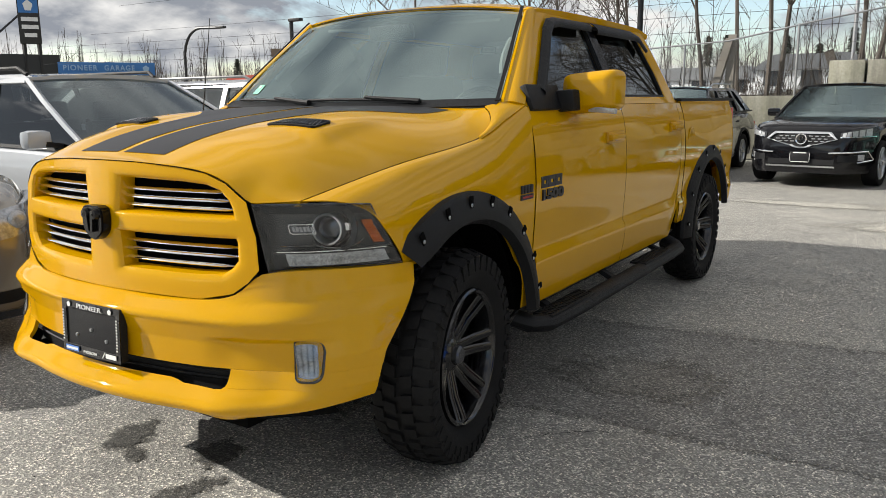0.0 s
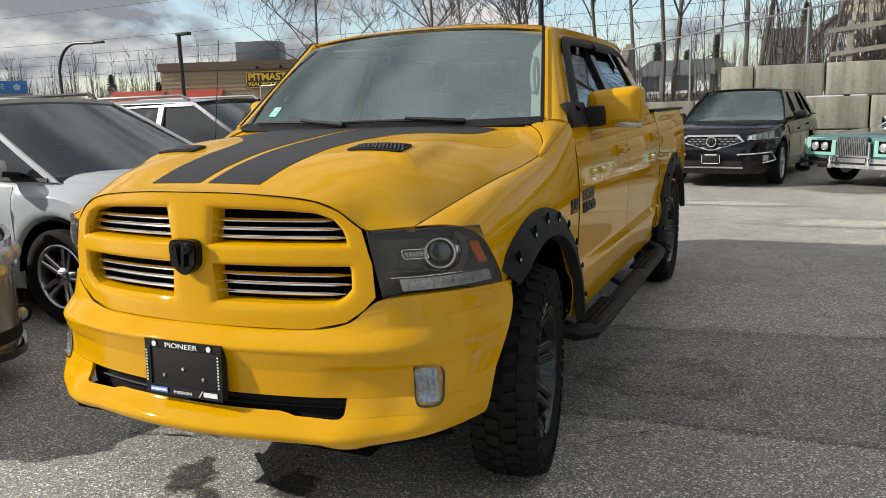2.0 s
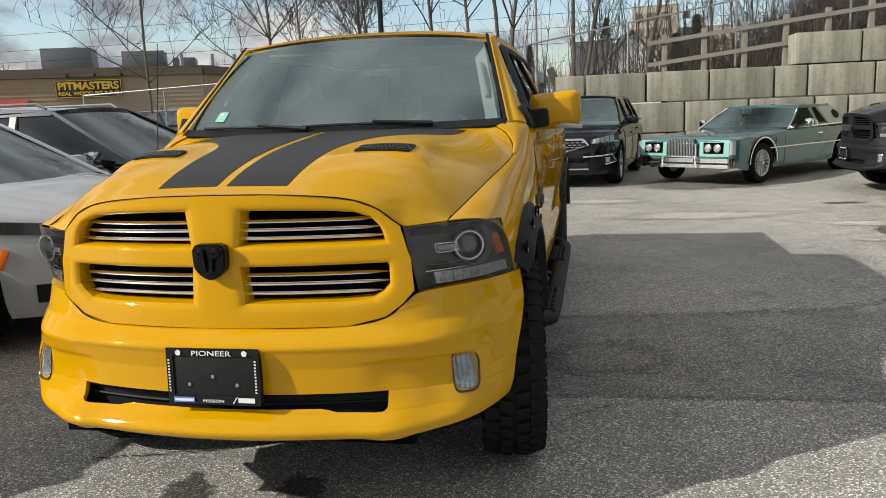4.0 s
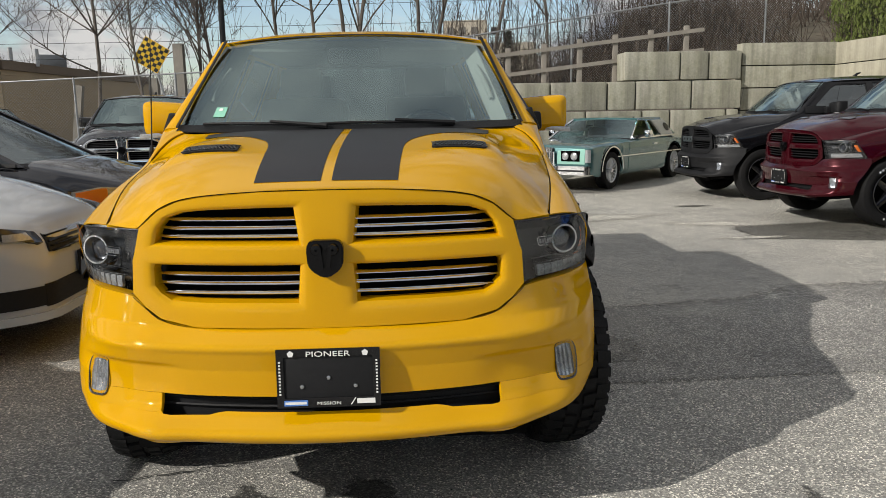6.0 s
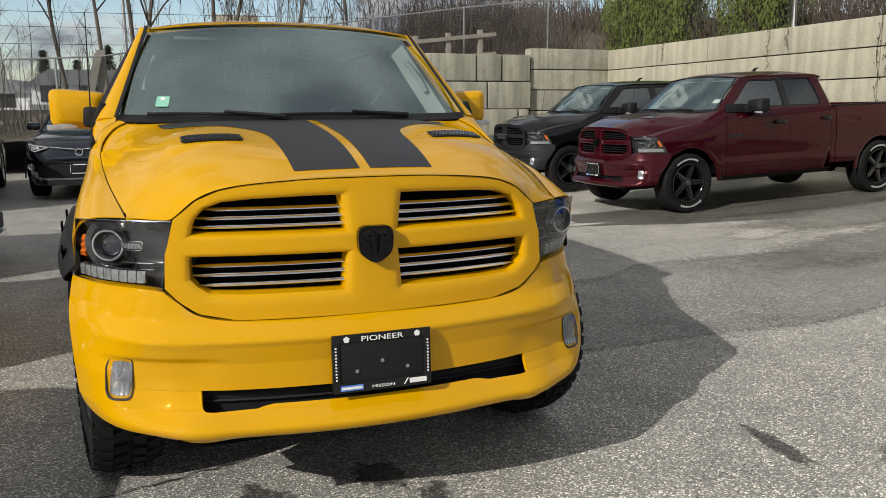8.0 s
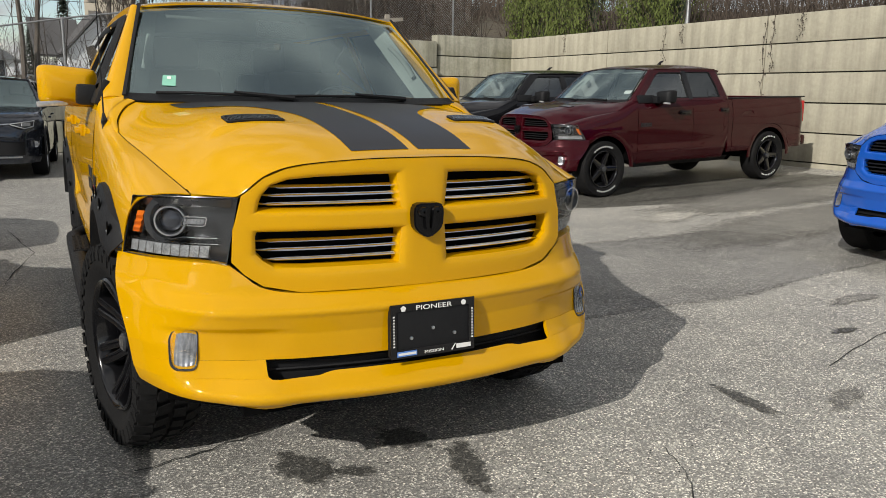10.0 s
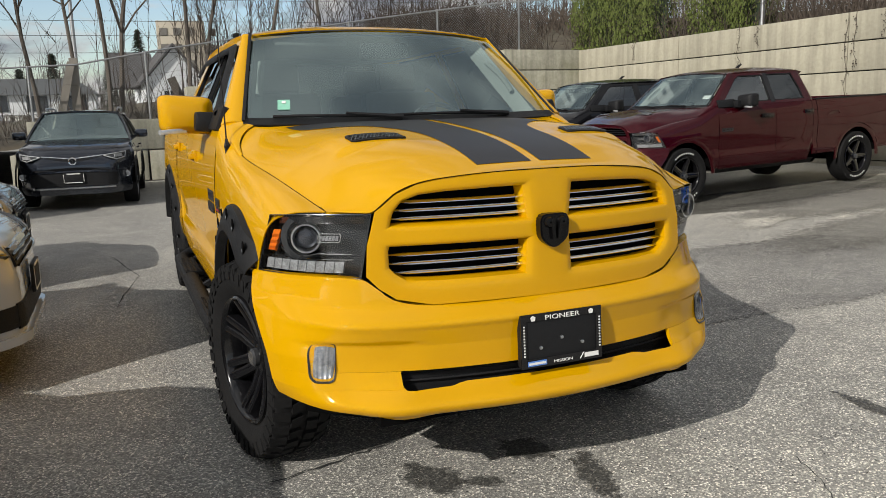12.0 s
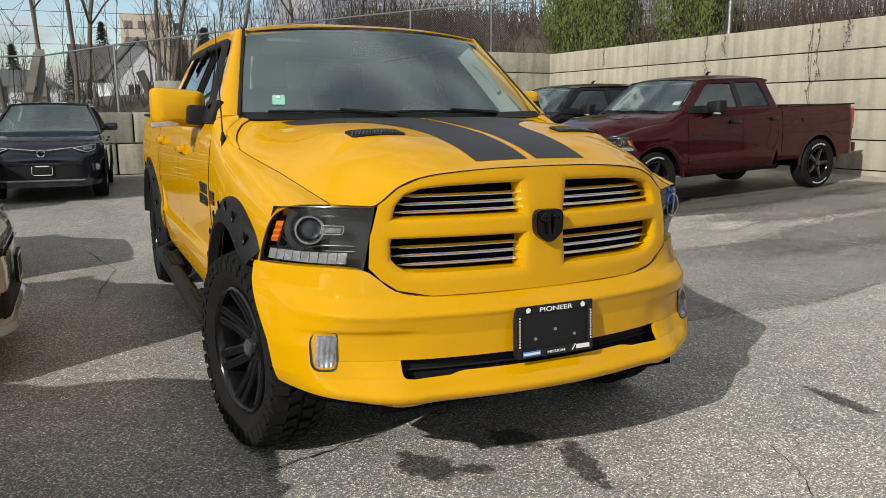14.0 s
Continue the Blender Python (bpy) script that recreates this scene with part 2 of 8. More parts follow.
def even(points, n):
    """A closed outline set out anew with n points, its corners kept as near as may be."""
    pts = [Vector((*p, 0)) for p in points]
    seg = [(pts[(i + 1) % len(pts)] - p).length for i, p in enumerate(pts)]
    total = sum(seg)
    out = []
    for i, p in enumerate(pts):
        k = max(1, round(n * seg[i] / total))
        q = pts[(i + 1) % len(pts)]
        out += [tuple((p + (q - p) * j / k)[:2]) for j in range(k)]
    return out


def box(bm, c, s, m=None, bevel=0.0):
    r = bmesh.ops.create_cube(bm, size=1.0)
    vs = r["verts"]
    bmesh.ops.scale(bm, vec=s, verts=vs)
    if bevel:
        es = list({e for v in vs for e in v.link_edges})
        g = bmesh.ops.bevel(bm, geom=es, offset=bevel, segments=2, affect="EDGES", profile=0.6)
        vs = list({v for f in g["faces"] for v in f.verts} | {v for v in vs if v.is_valid})
    bmesh.ops.transform(bm, matrix=Matrix.Translation(c) @ (m or Matrix.Identity(4)), verts=vs)
    return vs


def bar(bm, a, b, w, d, up=(0, 0, 1)):
    """A straight bar from a to b, w wide and d deep."""
    a, b = Vector(a), Vector(b)
    t = (b - a).normalized()
    s = t.cross(Vector(up))
    s = s.normalized() if s.length > 1e-6 else Vector((1, 0, 0))
    n = s.cross(t)
    rings = []
    for p in (a, b):
        rings.append([bm.verts.new(p + s * w / 2 * i + n * d / 2 * j) for i, j in ((-1, -1), (1, -1), (1, 1), (-1, 1))])
    for i in range(4):
        bm.faces.new((rings[0][i], rings[0][(i + 1) % 4], rings[1][(i + 1) % 4], rings[1][i]))
    bm.faces.new(rings[0][::-1])
    bm.faces.new(rings[1])


def tube(bm, pts, radii, seg=8, cap=True):
    pts = [Vector(p) for p in pts]
    if not isinstance(radii, (list, tuple)):
        radii = [radii] * len(pts)
    last = None
    for i, p in enumerate(pts):
        t = (pts[min(i + 1, len(pts) - 1)] - pts[max(i - 1, 0)]).normalized()
        s = t.cross(Vector((0, 0, 1)))
        s = s.normalized() if s.length > 0.05 else t.cross(Vector((0, 1, 0))).normalized()
        n = s.cross(t)
        r = [bm.verts.new(p + radii[i] * (s * math.cos(2 * math.pi * k / seg) + n * math.sin(2 * math.pi * k / seg))) for k in range(seg)]
        if last:
            for k in range(seg):
                bm.faces.new((last[k], last[(k + 1) % seg], r[(k + 1) % seg], r[k]))
        elif cap:
            bm.faces.new(r[::-1])
        last = r
    if cap:
        bm.faces.new(last)


def lathe(bm, prof, seg=32, axis="x", c=(0, 0, 0)):
    """A body of revolution; prof is (along, radius) from end to end."""
    rows = []
    for h, r in prof:
        row = []
        for k in range(seg):
            a = 2 * math.pi * k / seg
            p = (h, r * math.cos(a), r * math.sin(a)) if axis == "x" else (r * math.cos(a), h, r * math.sin(a)) if axis == "y" else (r * math.cos(a), r * math.sin(a), h)
            row.append(bm.verts.new(Vector(p) + Vector(c)))
        rows.append(row)
    for a, b in zip(rows, rows[1:]):
        for k in range(seg):
            bm.faces.new((a[k], a[(k + 1) % seg], b[(k + 1) % seg], b[k]))


def prism(bm, outline, depth, m):
    """A flat outline in the xz plane, given depth along y, set by m."""
    f = [bm.verts.new(m @ Vector((x, 0, z))) for x, z in outline]
    b = [bm.verts.new(m @ Vector((x, depth, z))) for x, z in outline]
    n = len(f)
    for i in range(n):
        bm.faces.new((f[i], f[(i + 1) % n], b[(i + 1) % n], b[i]))
    bm.faces.new(f)
    bm.faces.new(b[::-1])


def lettering(name, body, size, material, m, parent=None, depth=0.002, label="", spread=1.0, squeeze=None, bold=0.0):
    """Raised letters in the built-in font, turned into a mesh; squeeze: the width they fill."""
    cu = bpy.data.curves.new(name, "FONT")
    cu.body, cu.size, cu.extrude, cu.align_x, cu.align_y = body, size, depth, "CENTER", "CENTER"
    cu.space_character = spread
    cu.offset = bold
    tmp = bpy.data.objects.new(name, cu)
    scene.collection.objects.link(tmp)
    dg = bpy.context.evaluated_depsgraph_get()
    me = bpy.data.meshes.new_from_object(tmp.evaluated_get(dg))
    bpy.data.objects.remove(tmp)
    bpy.data.curves.remove(cu)
    if squeeze:
        xs = [v.co.x for v in me.vertices]
        k = squeeze / (max(xs) - min(xs))
        for v in me.vertices:
            v.co.x *= k
    me.materials.clear()
    me.materials.append(material)
    ob = new(name, me)
    ob.matrix_world = m
    if parent:
        ob.parent = parent
    if label:
        ob["label"] = label
    return ob


# ---- wheels ----
def tyre_mesh(bm, R, w, rim, lugs=0, lug_h=0.014, tread=False):
    h = w / 2
    if not tread:
        lathe(bm, [(-h * 0.72, rim), (-h * 0.97, rim + 0.35 * (R - rim)), (-h, rim + 0.6 * (R - rim)), (-h * 0.93, R - 0.022), (-h * 0.82, R - lug_h), (h * 0.82, R - lug_h), (h * 0.93, R - 0.022), (h, rim + 0.6 * (R - rim)), (h * 0.97, rim + 0.35 * (R - rim)), (h * 0.72, rim)], 48)
        return bm
    for k in range(lugs):
        for row, (x0, x1, skew) in enumerate(((0.50, 1.02, 0.10), (0.08, 0.46, -0.35), (-0.46, -0.08, -0.35), (-1.02, -0.50, 0.10))):
            a = 2 * math.pi * (k + (0.5 if row % 2 else 0.0)) / lugs
            half = math.pi / lugs * (0.62 if row in (0, 3) else 0.66)
            vs = []
            for x, da in ((x0, -half), (x0, half), (x1, half), (x1, -half)):
                ang = a + da + skew * (abs(x) - 0.5) * 2 * math.pi / lugs
                rr = R if abs(x) < 0.9 else R - 0.022
                col = []
                for r in (rr - lug_h - 0.012, rr):
                    k2 = 0.94 if r == rr else 1.0
                    col.append(bm.verts.new((x * h, r * math.cos(a + (ang - a) * k2), r * math.sin(a + (ang - a) * k2))))
                vs.append(col)
            bm.faces.new([c[1] for c in vs])
            for i in range(4):
                p, q = vs[i], vs[(i + 1) % 4]
                bm.faces.new((p[0], q[0], q[1], p[1]))
    if lugs:
        for k in range(lugs):
            for side in (-1, 1):
                a = 2 * math.pi * (k + 0.25 + (0.5 if side < 0 else 0)) / lugs
                m = pose(0, 0, 0, math.degrees(a)) @ Matrix.Translation((side * h * 0.985, R - 0.055, 0))
                box(bm, (0, 0, 0), (0.012, 0.05, 0.022 if k % 2 else 0.036), m)
    return bm


def spoke_rim(bm, r, face, spokes, pair=0.0, w0=0.06, w1=0.045, dish=0.03):
    """A rim whose outer face looks along +x at x = face."""
    lathe(bm, [(face - 0.16, r * 0.93), (face - 0.02, r * 0.93), (face - 0.004, r * 0.96), (face, r * 0.99), (face - 0.006, r * 1.02), (face - 0.02, r * 1.03)], 40)
    lathe(bm, [(face - 0.17, 0.001), (face - 0.16, r * 0.93)], 40)
    hub = face - dish
    lathe(bm, [(hub - 0.04, r * 0.30), (hub, r * 0.27), (hub + 0.012, r * 0.20), (hub + 0.02, r * 0.12), (hub + 0.022, 0.001)], 24)
    for k in range(spokes):
        for s in ((-1, 1) if pair else (0,)):
            a = 2 * math.pi * k / spokes
            m = Matrix.Rotation(a, 4, "X")
            off = s * pair
            vs = []
            for rad, wid, x in ((0.2 * r, w0, hub), (0.6 * r, (w0 + w1) / 2, hub + dish * 0.35), (0.97 * r, w1, face - 0.01)):
                o = off * (0.4 + 0.6 * rad / r)
                vs.append([bm.verts.new(m @ Vector(p)) for p in ((x - 0.045, rad, o - wid / 2), (x - 0.006, rad, o - wid * 0.42), (x, rad, o - wid * 0.25), (x, rad, o + wid * 0.25), (x - 0.006, rad, o + wid * 0.42), (x - 0.045, rad, o + wid / 2))])
            for p, q in zip(vs, vs[1:]):
                for i in range(5):
                    bm.faces.new((p[i], p[i + 1], q[i + 1], q[i]))
            bm.faces.new(vs[-1])
    return bm


def add_wheel(parent, m, R, w, rim_r, rim_mat, spokes=5, pair=0.0, lugs=0, bolts=0, white_ring=False, w0=0.07, w1=0.05, dish=0.03, label="", made={}):
    """A wheel under a vehicle, its outer face along the pose's +x."""
    key = (R, w, rim_r, rim_mat.name, spokes, pair, lugs, white_ring)
    if key not in made:
        bm = bmesh.new()
        lathe(bm, [(-w * 0.2, 0.001), (-w * 0.2, rim_r * 0.8), (w * 0.05, rim_r * 0.8), (w * 0.05, 0.001)], 24)
        hub = link("wheel", bm, DEEP_BLACK)
        tyre = link("tyre", tyre_mesh(bmesh.new(), R, w, rim_r * 1.0, lugs), RUBBER, hub, "black rubber tyre")
        if lugs:
            link("tread", tyre_mesh(bmesh.new(), R, w, rim_r, lugs, 0.014, True), RUBBER, tyre, "deep rubber tread lugs")["kind"] = "stuff"
        rim = link("rim", spoke_rim(bmesh.new(), rim_r, w / 2 - (0.03 if bolts else 0.012), spokes, pair, w0, w1, dish), rim_mat, hub, label)
        if bolts:
            for k in range(bolts):
                bm = bmesh.new()
                a = 2 * math.pi * k / bolts
                lathe(bm, [(w / 2 - 0.02, 0.008), (w / 2 - 0.004, 0.008), (w / 2 - 0.003, 0.001)], 6, "x", (0, rim_r * 0.93 * math.cos(a), rim_r * 0.93 * math.sin(a)))
                link("rim_bolt", bm, LAMP_DARK, rim)
        bm = bmesh.new()
        lathe(bm, [(w / 2 - dish - 0.03, 0.042), (w / 2 - dish + 0.022, 0.040), (w / 2 - dish + 0.03, 0.03), (w / 2 - dish + 0.03, 0.001)], 20)
        link("hub_cap", bm, LAMP_DARK if rim_mat is not SILVER else CHROME, hub)
        if white_ring:
            bm = bmesh.new()
            for k in range(16):
                if k in (3, 4, 5, 11, 12, 13):
                    for j in range(3):
                        a = 2 * math.pi * (k + j / 3.0) / 16
                        box(bm, (0, 0, 0), (0.004, 0.022, 0.018), Matrix.Rotation(a, 4, "X") @ Matrix.Translation((w / 2 * 0.995, rim_r + 0.42 * (R - rim_r), 0)))
            link("raised_lettering", bm, WHITE_INK, hub)
        made[key] = hub
        hub.parent = parent
        hub.matrix_basis = m
        return hub
    src = made[key]
    cp = copy_thing(src, m)
    cp.parent = parent
    return cp


# ---- the yellow pickup ----
truck = empty("pickup_truck", pose(0, 0, 0), "lifted yellow crew-cab pickup with black hood stripes and flares", "pickup truck")
FW, RW, HUB, TYRE = 0.03, 3.73, 0.44, 0.424


def door_x(z):
    return ease(z, [(0.44, 0.90), (0.485, 0.948), (0.50, 0.955), (0.56, 0.968), (0.62, 0.978), (0.695, 0.982), (0.712, 0.978), (0.735, 0.966), (0.90, 0.974), (1.05, 0.978), (1.20, 0.968), (1.30, 0.952), (1.38, 0.925)])


def sweep(x):
    x = abs(x)
    return 0.24 * x * x + 0.34 * max(0.0, (x - 0.56) / 0.43) ** 3


def arch(y, c, r, low):
    d = r * r - (y - c) ** 2
    return max(low, HUB + math.sqrt(d)) if d > 0 else low


def seam(y):
    """The upper edge of the fender: x and z at y."""
    return ease(y, [(-0.60, 0.76), (-0.2, 0.835), (0.32, 0.893), (0.50, 0.905), (0.665, 0.921)]), ease(y, [(-0.60, 1.10), (-0.2, 1.185), (0.32, 1.262), (0.50, 1.325), (0.665, 1.386)])


def hood_edge(y):
    """The side edge of the hood, which rounds inwards towards the cowl."""
    return ease(y, [(-0.60, 0.757), (-0.2, 0.832), (0.25, 0.884), (0.36, 0.886), (0.44, 0.868), (0.50, 0.83), (0.53, 0.79)]), ease(y, [(-0.60, 1.10), (-0.2, 1.185), (0.25, 1.250), (0.36, 1.278), (0.44, 1.318), (0.50, 1.36), (0.53, 1.38)])


def hood_z(x, y):
    xs, zs = hood_edge(y)
    zc = ease(y, [(-0.78, 1.222), (-0.70, 1.246), (-0.5, 1.295), (-0.3, 1.33), (0.0, 1.362), (0.3, 1.385), (0.5, 1.392)])
    k = min(1.0, abs(x) / xs)
    z = zs + (zc - zs) * (1 - 0.06 * k * k - 0.94 * k ** 4.6)
    rise = ease(y, [(-0.62, 0.0), (-0.38, 0.010), (0.0, 0.014), (0.45, 0.0)])
    def up(t):
        t = min(1.0, max(0.0, t))
        return t * t * (3 - 2 * t)
    scoop = (0.006 + 0.085 * (abs(x) - 0.468)) * up((y + 0.385) / 0.07) * (1 - up((y + 0.21) / 0.42))
    return z + rise * math.exp(-((abs(x) - 0.48) / 0.20) ** 4) + scoop * math.exp(-((abs(x) - 0.468) / 0.165) ** 8)


def nose_edge(x):
    """The hood's front edge, which follows the grille surround and the lamp: y and z at x."""
    x = abs(x)
    return ease(x, [(0, -0.787), (0.3, -0.766), (0.5, -0.726), (0.622, -0.692), (0.70, -0.645), (0.757, -0.602)]), ease(x, [(0, 1.222), (0.2, 1.219), (0.38, 1.207), (0.48, 1.190), (0.55, 1.160), (0.595, 1.122), (0.625, 1.098), (0.66, 1.096), (0.757, 1.101)])


def hood_top(x, y):
    """The hood's finished surface, its rolled front edge included."""
    k = min(1.0, abs(x) / hood_edge(y)[0])
    yf, zf = nose_edge(0.757 * k)
    v = max(0.0, (y - yf) / (0.43 + 0.10 * k * k - yf)) ** (1 / 1.3)
    t = 1 - (1 - min(1.0, v / 0.30)) ** 2.6
    return zf + (hood_z(x, y) - zf) * t


def build_hood():
    def f(u, v):
        k = abs(u)
        yf, zf = nose_edge(0.757 * k)
        yr = 0.43 + 0.10 * k * k
        y = yf + (yr - yf) * v ** 1.3
        x = (0.757 * (1 - min(1.0, v * 4)) + hood_edge(y)[0] * min(1.0, v * 4)) * u if y < -0.55 else hood_edge(y)[0] * u
        z = hood_z(x, y)
        t = min(1.0, v / 0.30)
        t = 1 - (1 - t) ** 2.6
        return x, y, zf + (z - zf) * t
    us = [math.sin(a) for a in span(-math.pi / 2, math.pi / 2, 81)]
    part("hood", sheet(us, [0, 0.008] + span(0.03, 1, 64), lambda u, v: f(u, v), 0.02), YELLOW, truck)
    # stripes
    def edge(y):
        return ease(y, [(-0.71, 0.235), (-0.4, 0.25), (-0.2, 0.27), (-0.05, 0.33), (0.1, 0.50), (0.25, 0.62), (0.45, 0.66)])
    for s in (1, -1):
        part("stripe", sheet(span(0, 1, 20), span(-0.70, 0.455, 44), lambda u, y: ((lambda x: (s * x, y, hood_top(x, y) + 0.0018))(0.018 + (edge(y) - 0.018) * u))), STRIPE, truck, "matt black hood stripe")
    # vents
    for s in (1, -1):
        def vent(x, y, lift=0.0):
            yy = -0.28 + y + 0.10 * x
            return s * (0.468 + x), yy, hood_top(0.468 + x, yy) + 0.004 + lift
        out = even([(-0.106, -0.044), (-0.096, -0.052), (0.09, -0.052), (0.104, -0.038), (0.108, 0.038), (0.100, 0.050), (-0.090, 0.050), (-0.101, 0.038)], 30)
        inn = [(x * 0.93, y * 0.80) for x, y in out]
        frame_ = part("hood_vent", ring_sheet(out, inn, lambda x, y: vent(x, y, 0.003), 0.012 * s), BLACK_PLASTIC, truck, "black mesh hood vent")
        part("vent_backing", sheet(span(-0.097, 0.097, 16), span(-0.042, 0.042, 8), lambda x, y: vent(x, y, 0.0), 0.001), DEEP_BLACK, frame_)
        bm = bmesh.new()
        for i in range(13):
            x = -0.088 + i * 0.0148
            for d in (-1, 1):
                bar(bm, vent(x - 0.016 * d, -0.039, 0.003), vent(x + 0.016 * d, 0.039, 0.003), 0.0035, 0.003)
        part("mesh", bm, LAMP_DARK, frame_)["kind"] = "stuff"


def fender_pt(y, v):
    """Fender surface from the hood seam (v = 0) down to the wheel arch or sill (v = 1)."""
    x0, z0 = seam(y)
    W = ease(y, [(-0.5, 0.925), (-0.3, 0.953), (0.0, 0.972), (0.3, 0.978), (0.66, 0.975)])
    low = arch(y, FW + 0.02, 0.53, 0.50)
    if y < -0.2:
        low = max(low, 0.85)
    zm = 1.0 if low < 1.0 else low
    if v < 0.55:
        s = v / 0.55
        zc = z0 - 0.015
        x = (1 - s) ** 2 * x0 + 2 * s * (1 - s) * (W - 0.012) + s * s * W
        z = (1 - s) ** 2 * z0 + 2 * s * (1 - s) * zc + s * s * zm
        return x, y, z
    s = (v - 0.55) / 0.45
    z = zm + (low - zm) * s
    return W + (door_x(z) - door_x(1.0)) * (1 if y > 0 else 0.3), y, z


def build_fenders():
    def fr(v):
        return ease(v, [(0, -0.597), (0.25, -0.50), (0.45, -0.43), (0.8, -0.335), (1.0, -0.30)])
    for s in (1, -1):
        us = span(0, 1, 56)
        def f(u, v):
            y = fr(v) + (0.668 - fr(v)) * u
            x, y, z = fender_pt(y, v)
            return s * x, y, z
        part("fender", sheet(us, span(0, 1, 26), f, -0.004 * s), YELLOW, truck)
        # panel between the hood's rounded corner, the door and the windscreen
        def cowl(u, v):
            y = 0.30 + 0.232 * u
            hx, hz = hood_edge(y)
            yq = 0.30 + 0.362 * u
            qx, qz = seam(yq)
            a, b = Vector((hx + 0.004, y, hz - 0.002)), Vector((qx, yq, qz))
            q = a.lerp(b, v)
            q.z += 0.012 * u * math.sin(math.pi * v)
            return s * q.x, q.y, q.z
        part("cowl_corner", sheet(span(0, 1, 14), span(0, 1, 6), cowl, 0.01 * s), YELLOW, truck)
        part("cowl_corner", sheet(span(0, 1, 6), span(0, 1, 5), lambda u, v: (lambda q: (s * q.x, q.y, q.z))(Vector((0.792, 0.530, 1.379)).lerp(Vector((0.921, 0.662, 1.386)), v).lerp(Vector((0.832, 0.592, 1.398)).lerp(Vector((0.921, 0.664, 1.388)), v), u)), 0.01 * s), YELLOW, truck)


def build_front():
    # grille surround: one broad yellow plate with four openings
    def gy(x, z):
        return -0.800 + 0.25 * x * x + 0.05 * max(0.0, z - 1.0) - 0.02 * max(0.0, 1.0 - z)
    outer = [(0.0, 0.772), (0.44, 0.772), (0.56, 0.797), (0.615, 0.836), (0.655, 0.880), (0.648, 0.99), (0.640, 1.013), (0.618, 1.098), (0.592, 1.118), (0.547, 1.156), (0.477, 1.186), (0.38, 1.203), (0.2, 1.215), (0.0, 1.218)]
    gbm = bmesh.new()
    quads = ((outer[:7] + [(0.0, 1.013)], [(0.095, 0.853), (0.42, 0.853), (0.52, 0.858), (0.555, 0.880), (0.577, 0.905), (0.577, 0.965), (0.572, 0.978), (0.085, 0.978)]),
             (outer[6:] + [(0.0, 1.013)], [(0.568, 1.047), (0.562, 1.075), (0.553, 1.098), (0.525, 1.130), (0.47, 1.150), (0.38, 1.158), (0.2, 1.164), (0.10, 1.165), (0.085, 1.047)]))
    for s in (1, -1):
        for o, i in quads:
            n0 = len(o)
            K = 10
            oo = [tuple(a + (b - a) * k / K for a, b in zip(o[j], o[(j + 1) % n0])) for j in range(n0) for k in range(K)]
            ii = [tuple(a + (b - a) * k / K for a, b in zip(i[j], i[(j + 1) % n0])) for j in range(n0) for k in range(K)]
            n = len(oo)
            def plate(j, t):
                (a, b), (c, d) = oo[j % n], ii[j % n]
                x, z = a + (c - a) * min(t, 1.0), b + (d - b) * min(t, 1.0)
                dip = 0.0
                if t > 1:
                    cx, cz = 0.33, (0.915 if o is quads[0][0] else 1.105)
                    x, z = x + (cx - x) * 0.035 * (t - 1) * 2, z + (cz - z) * 0.10 * (t - 1) * 2
                    dip = 0.05 * (t - 1) * 2
                edge = 0.012 * max(0.0, (t - 0.72) / 0.28) ** 2 if t <= 1 else 0.012
                return s * x, gy(x, z) + edge + dip, z
            sheet(list(range(n + 1)), [0, 0.06, 0.18, 0.45, 0.72, 0.88, 1.0, 1.25, 1.5], plate, 0, gbm)
    bmesh.ops.remove_doubles(gbm, verts=gbm.verts[:], dist=0.0004)
    grille = part("grille_surround", gbm, YELLOW, truck, "yellow grille surround with crossed bars")
    for s in (1, -1):
        # chrome slats, three in each opening
        for z0, xo in ((1.128, 0.53), (1.100, 0.555), (1.072, 0.567), (0.948, 0.575), (0.918, 0.577), (0.886, 0.55)):
            def slat(u, v):
                x = 0.085 + (xo - 0.085) * u
                thin = 1.0 - 0.7 * max(0.0, (u - 0.92) / 0.08)
                dy, dz = ((-0.002, -0.007), (-0.005, -0.004), (0.0, 0.003), (0.004, 0.005), (0.03, 0.003), (0.028, -0.006), (-0.002, -0.007))[v]
                return s * x, gy(x, z0) + 0.034 + dy, z0 - 0.002 * u + dz * thin
            part("slat", sheet(span(0, 1, 12), list(range(7)), slat), CHROME, grille, "bright chrome slat")
    part("grille_backing", sheet(span(-0.59, 0.59, 24), span(0, 1, 12), lambda x, v: (lambda z: (x, gy(x, z) + 0.075, z))(0.83 + (min(1.17, nose_edge(x)[1] - 0.03) - 0.83) * v), 0.004), DEEP_BLACK, grille)
    # emblem: a plain black shield
    bm = bmesh.new()
    prism(bm, [(-0.040, 0.058), (0.040, 0.058), (0.055, 0.048), (0.059, 0.025), (0.056, -0.022), (0.042, -0.042), (0.012, -0.062), (-0.012, -0.062), (-0.042, -0.042), (-0.056, -0.022), (-0.059, 0.025), (-0.055, 0.048)], 0.04, Matrix.Translation((0, -0.836, 1.006)))
    bmesh.ops.bevel(bm, geom=bm.edges[:], offset=0.005, segments=2, affect="EDGES")
    emb = part("emblem", bm, EMBLEM, truck, "gloss black shield emblem")
    bm = bmesh.new()
    for s in (1, -1):
        lathe(bm, [(-0.850, 0.004), (-0.848, 0.016), (-0.838, 0.020)], 14, "y", (s * 0.026, 0, 1.035))
        bar(bm, (s * 0.018, -0.842, 1.045), (s * 0.010, -0.842, 0.975), 0.012, 0.014, (0, 1, 0))
    part("emblem_relief", bm, EMBLEM, emb)


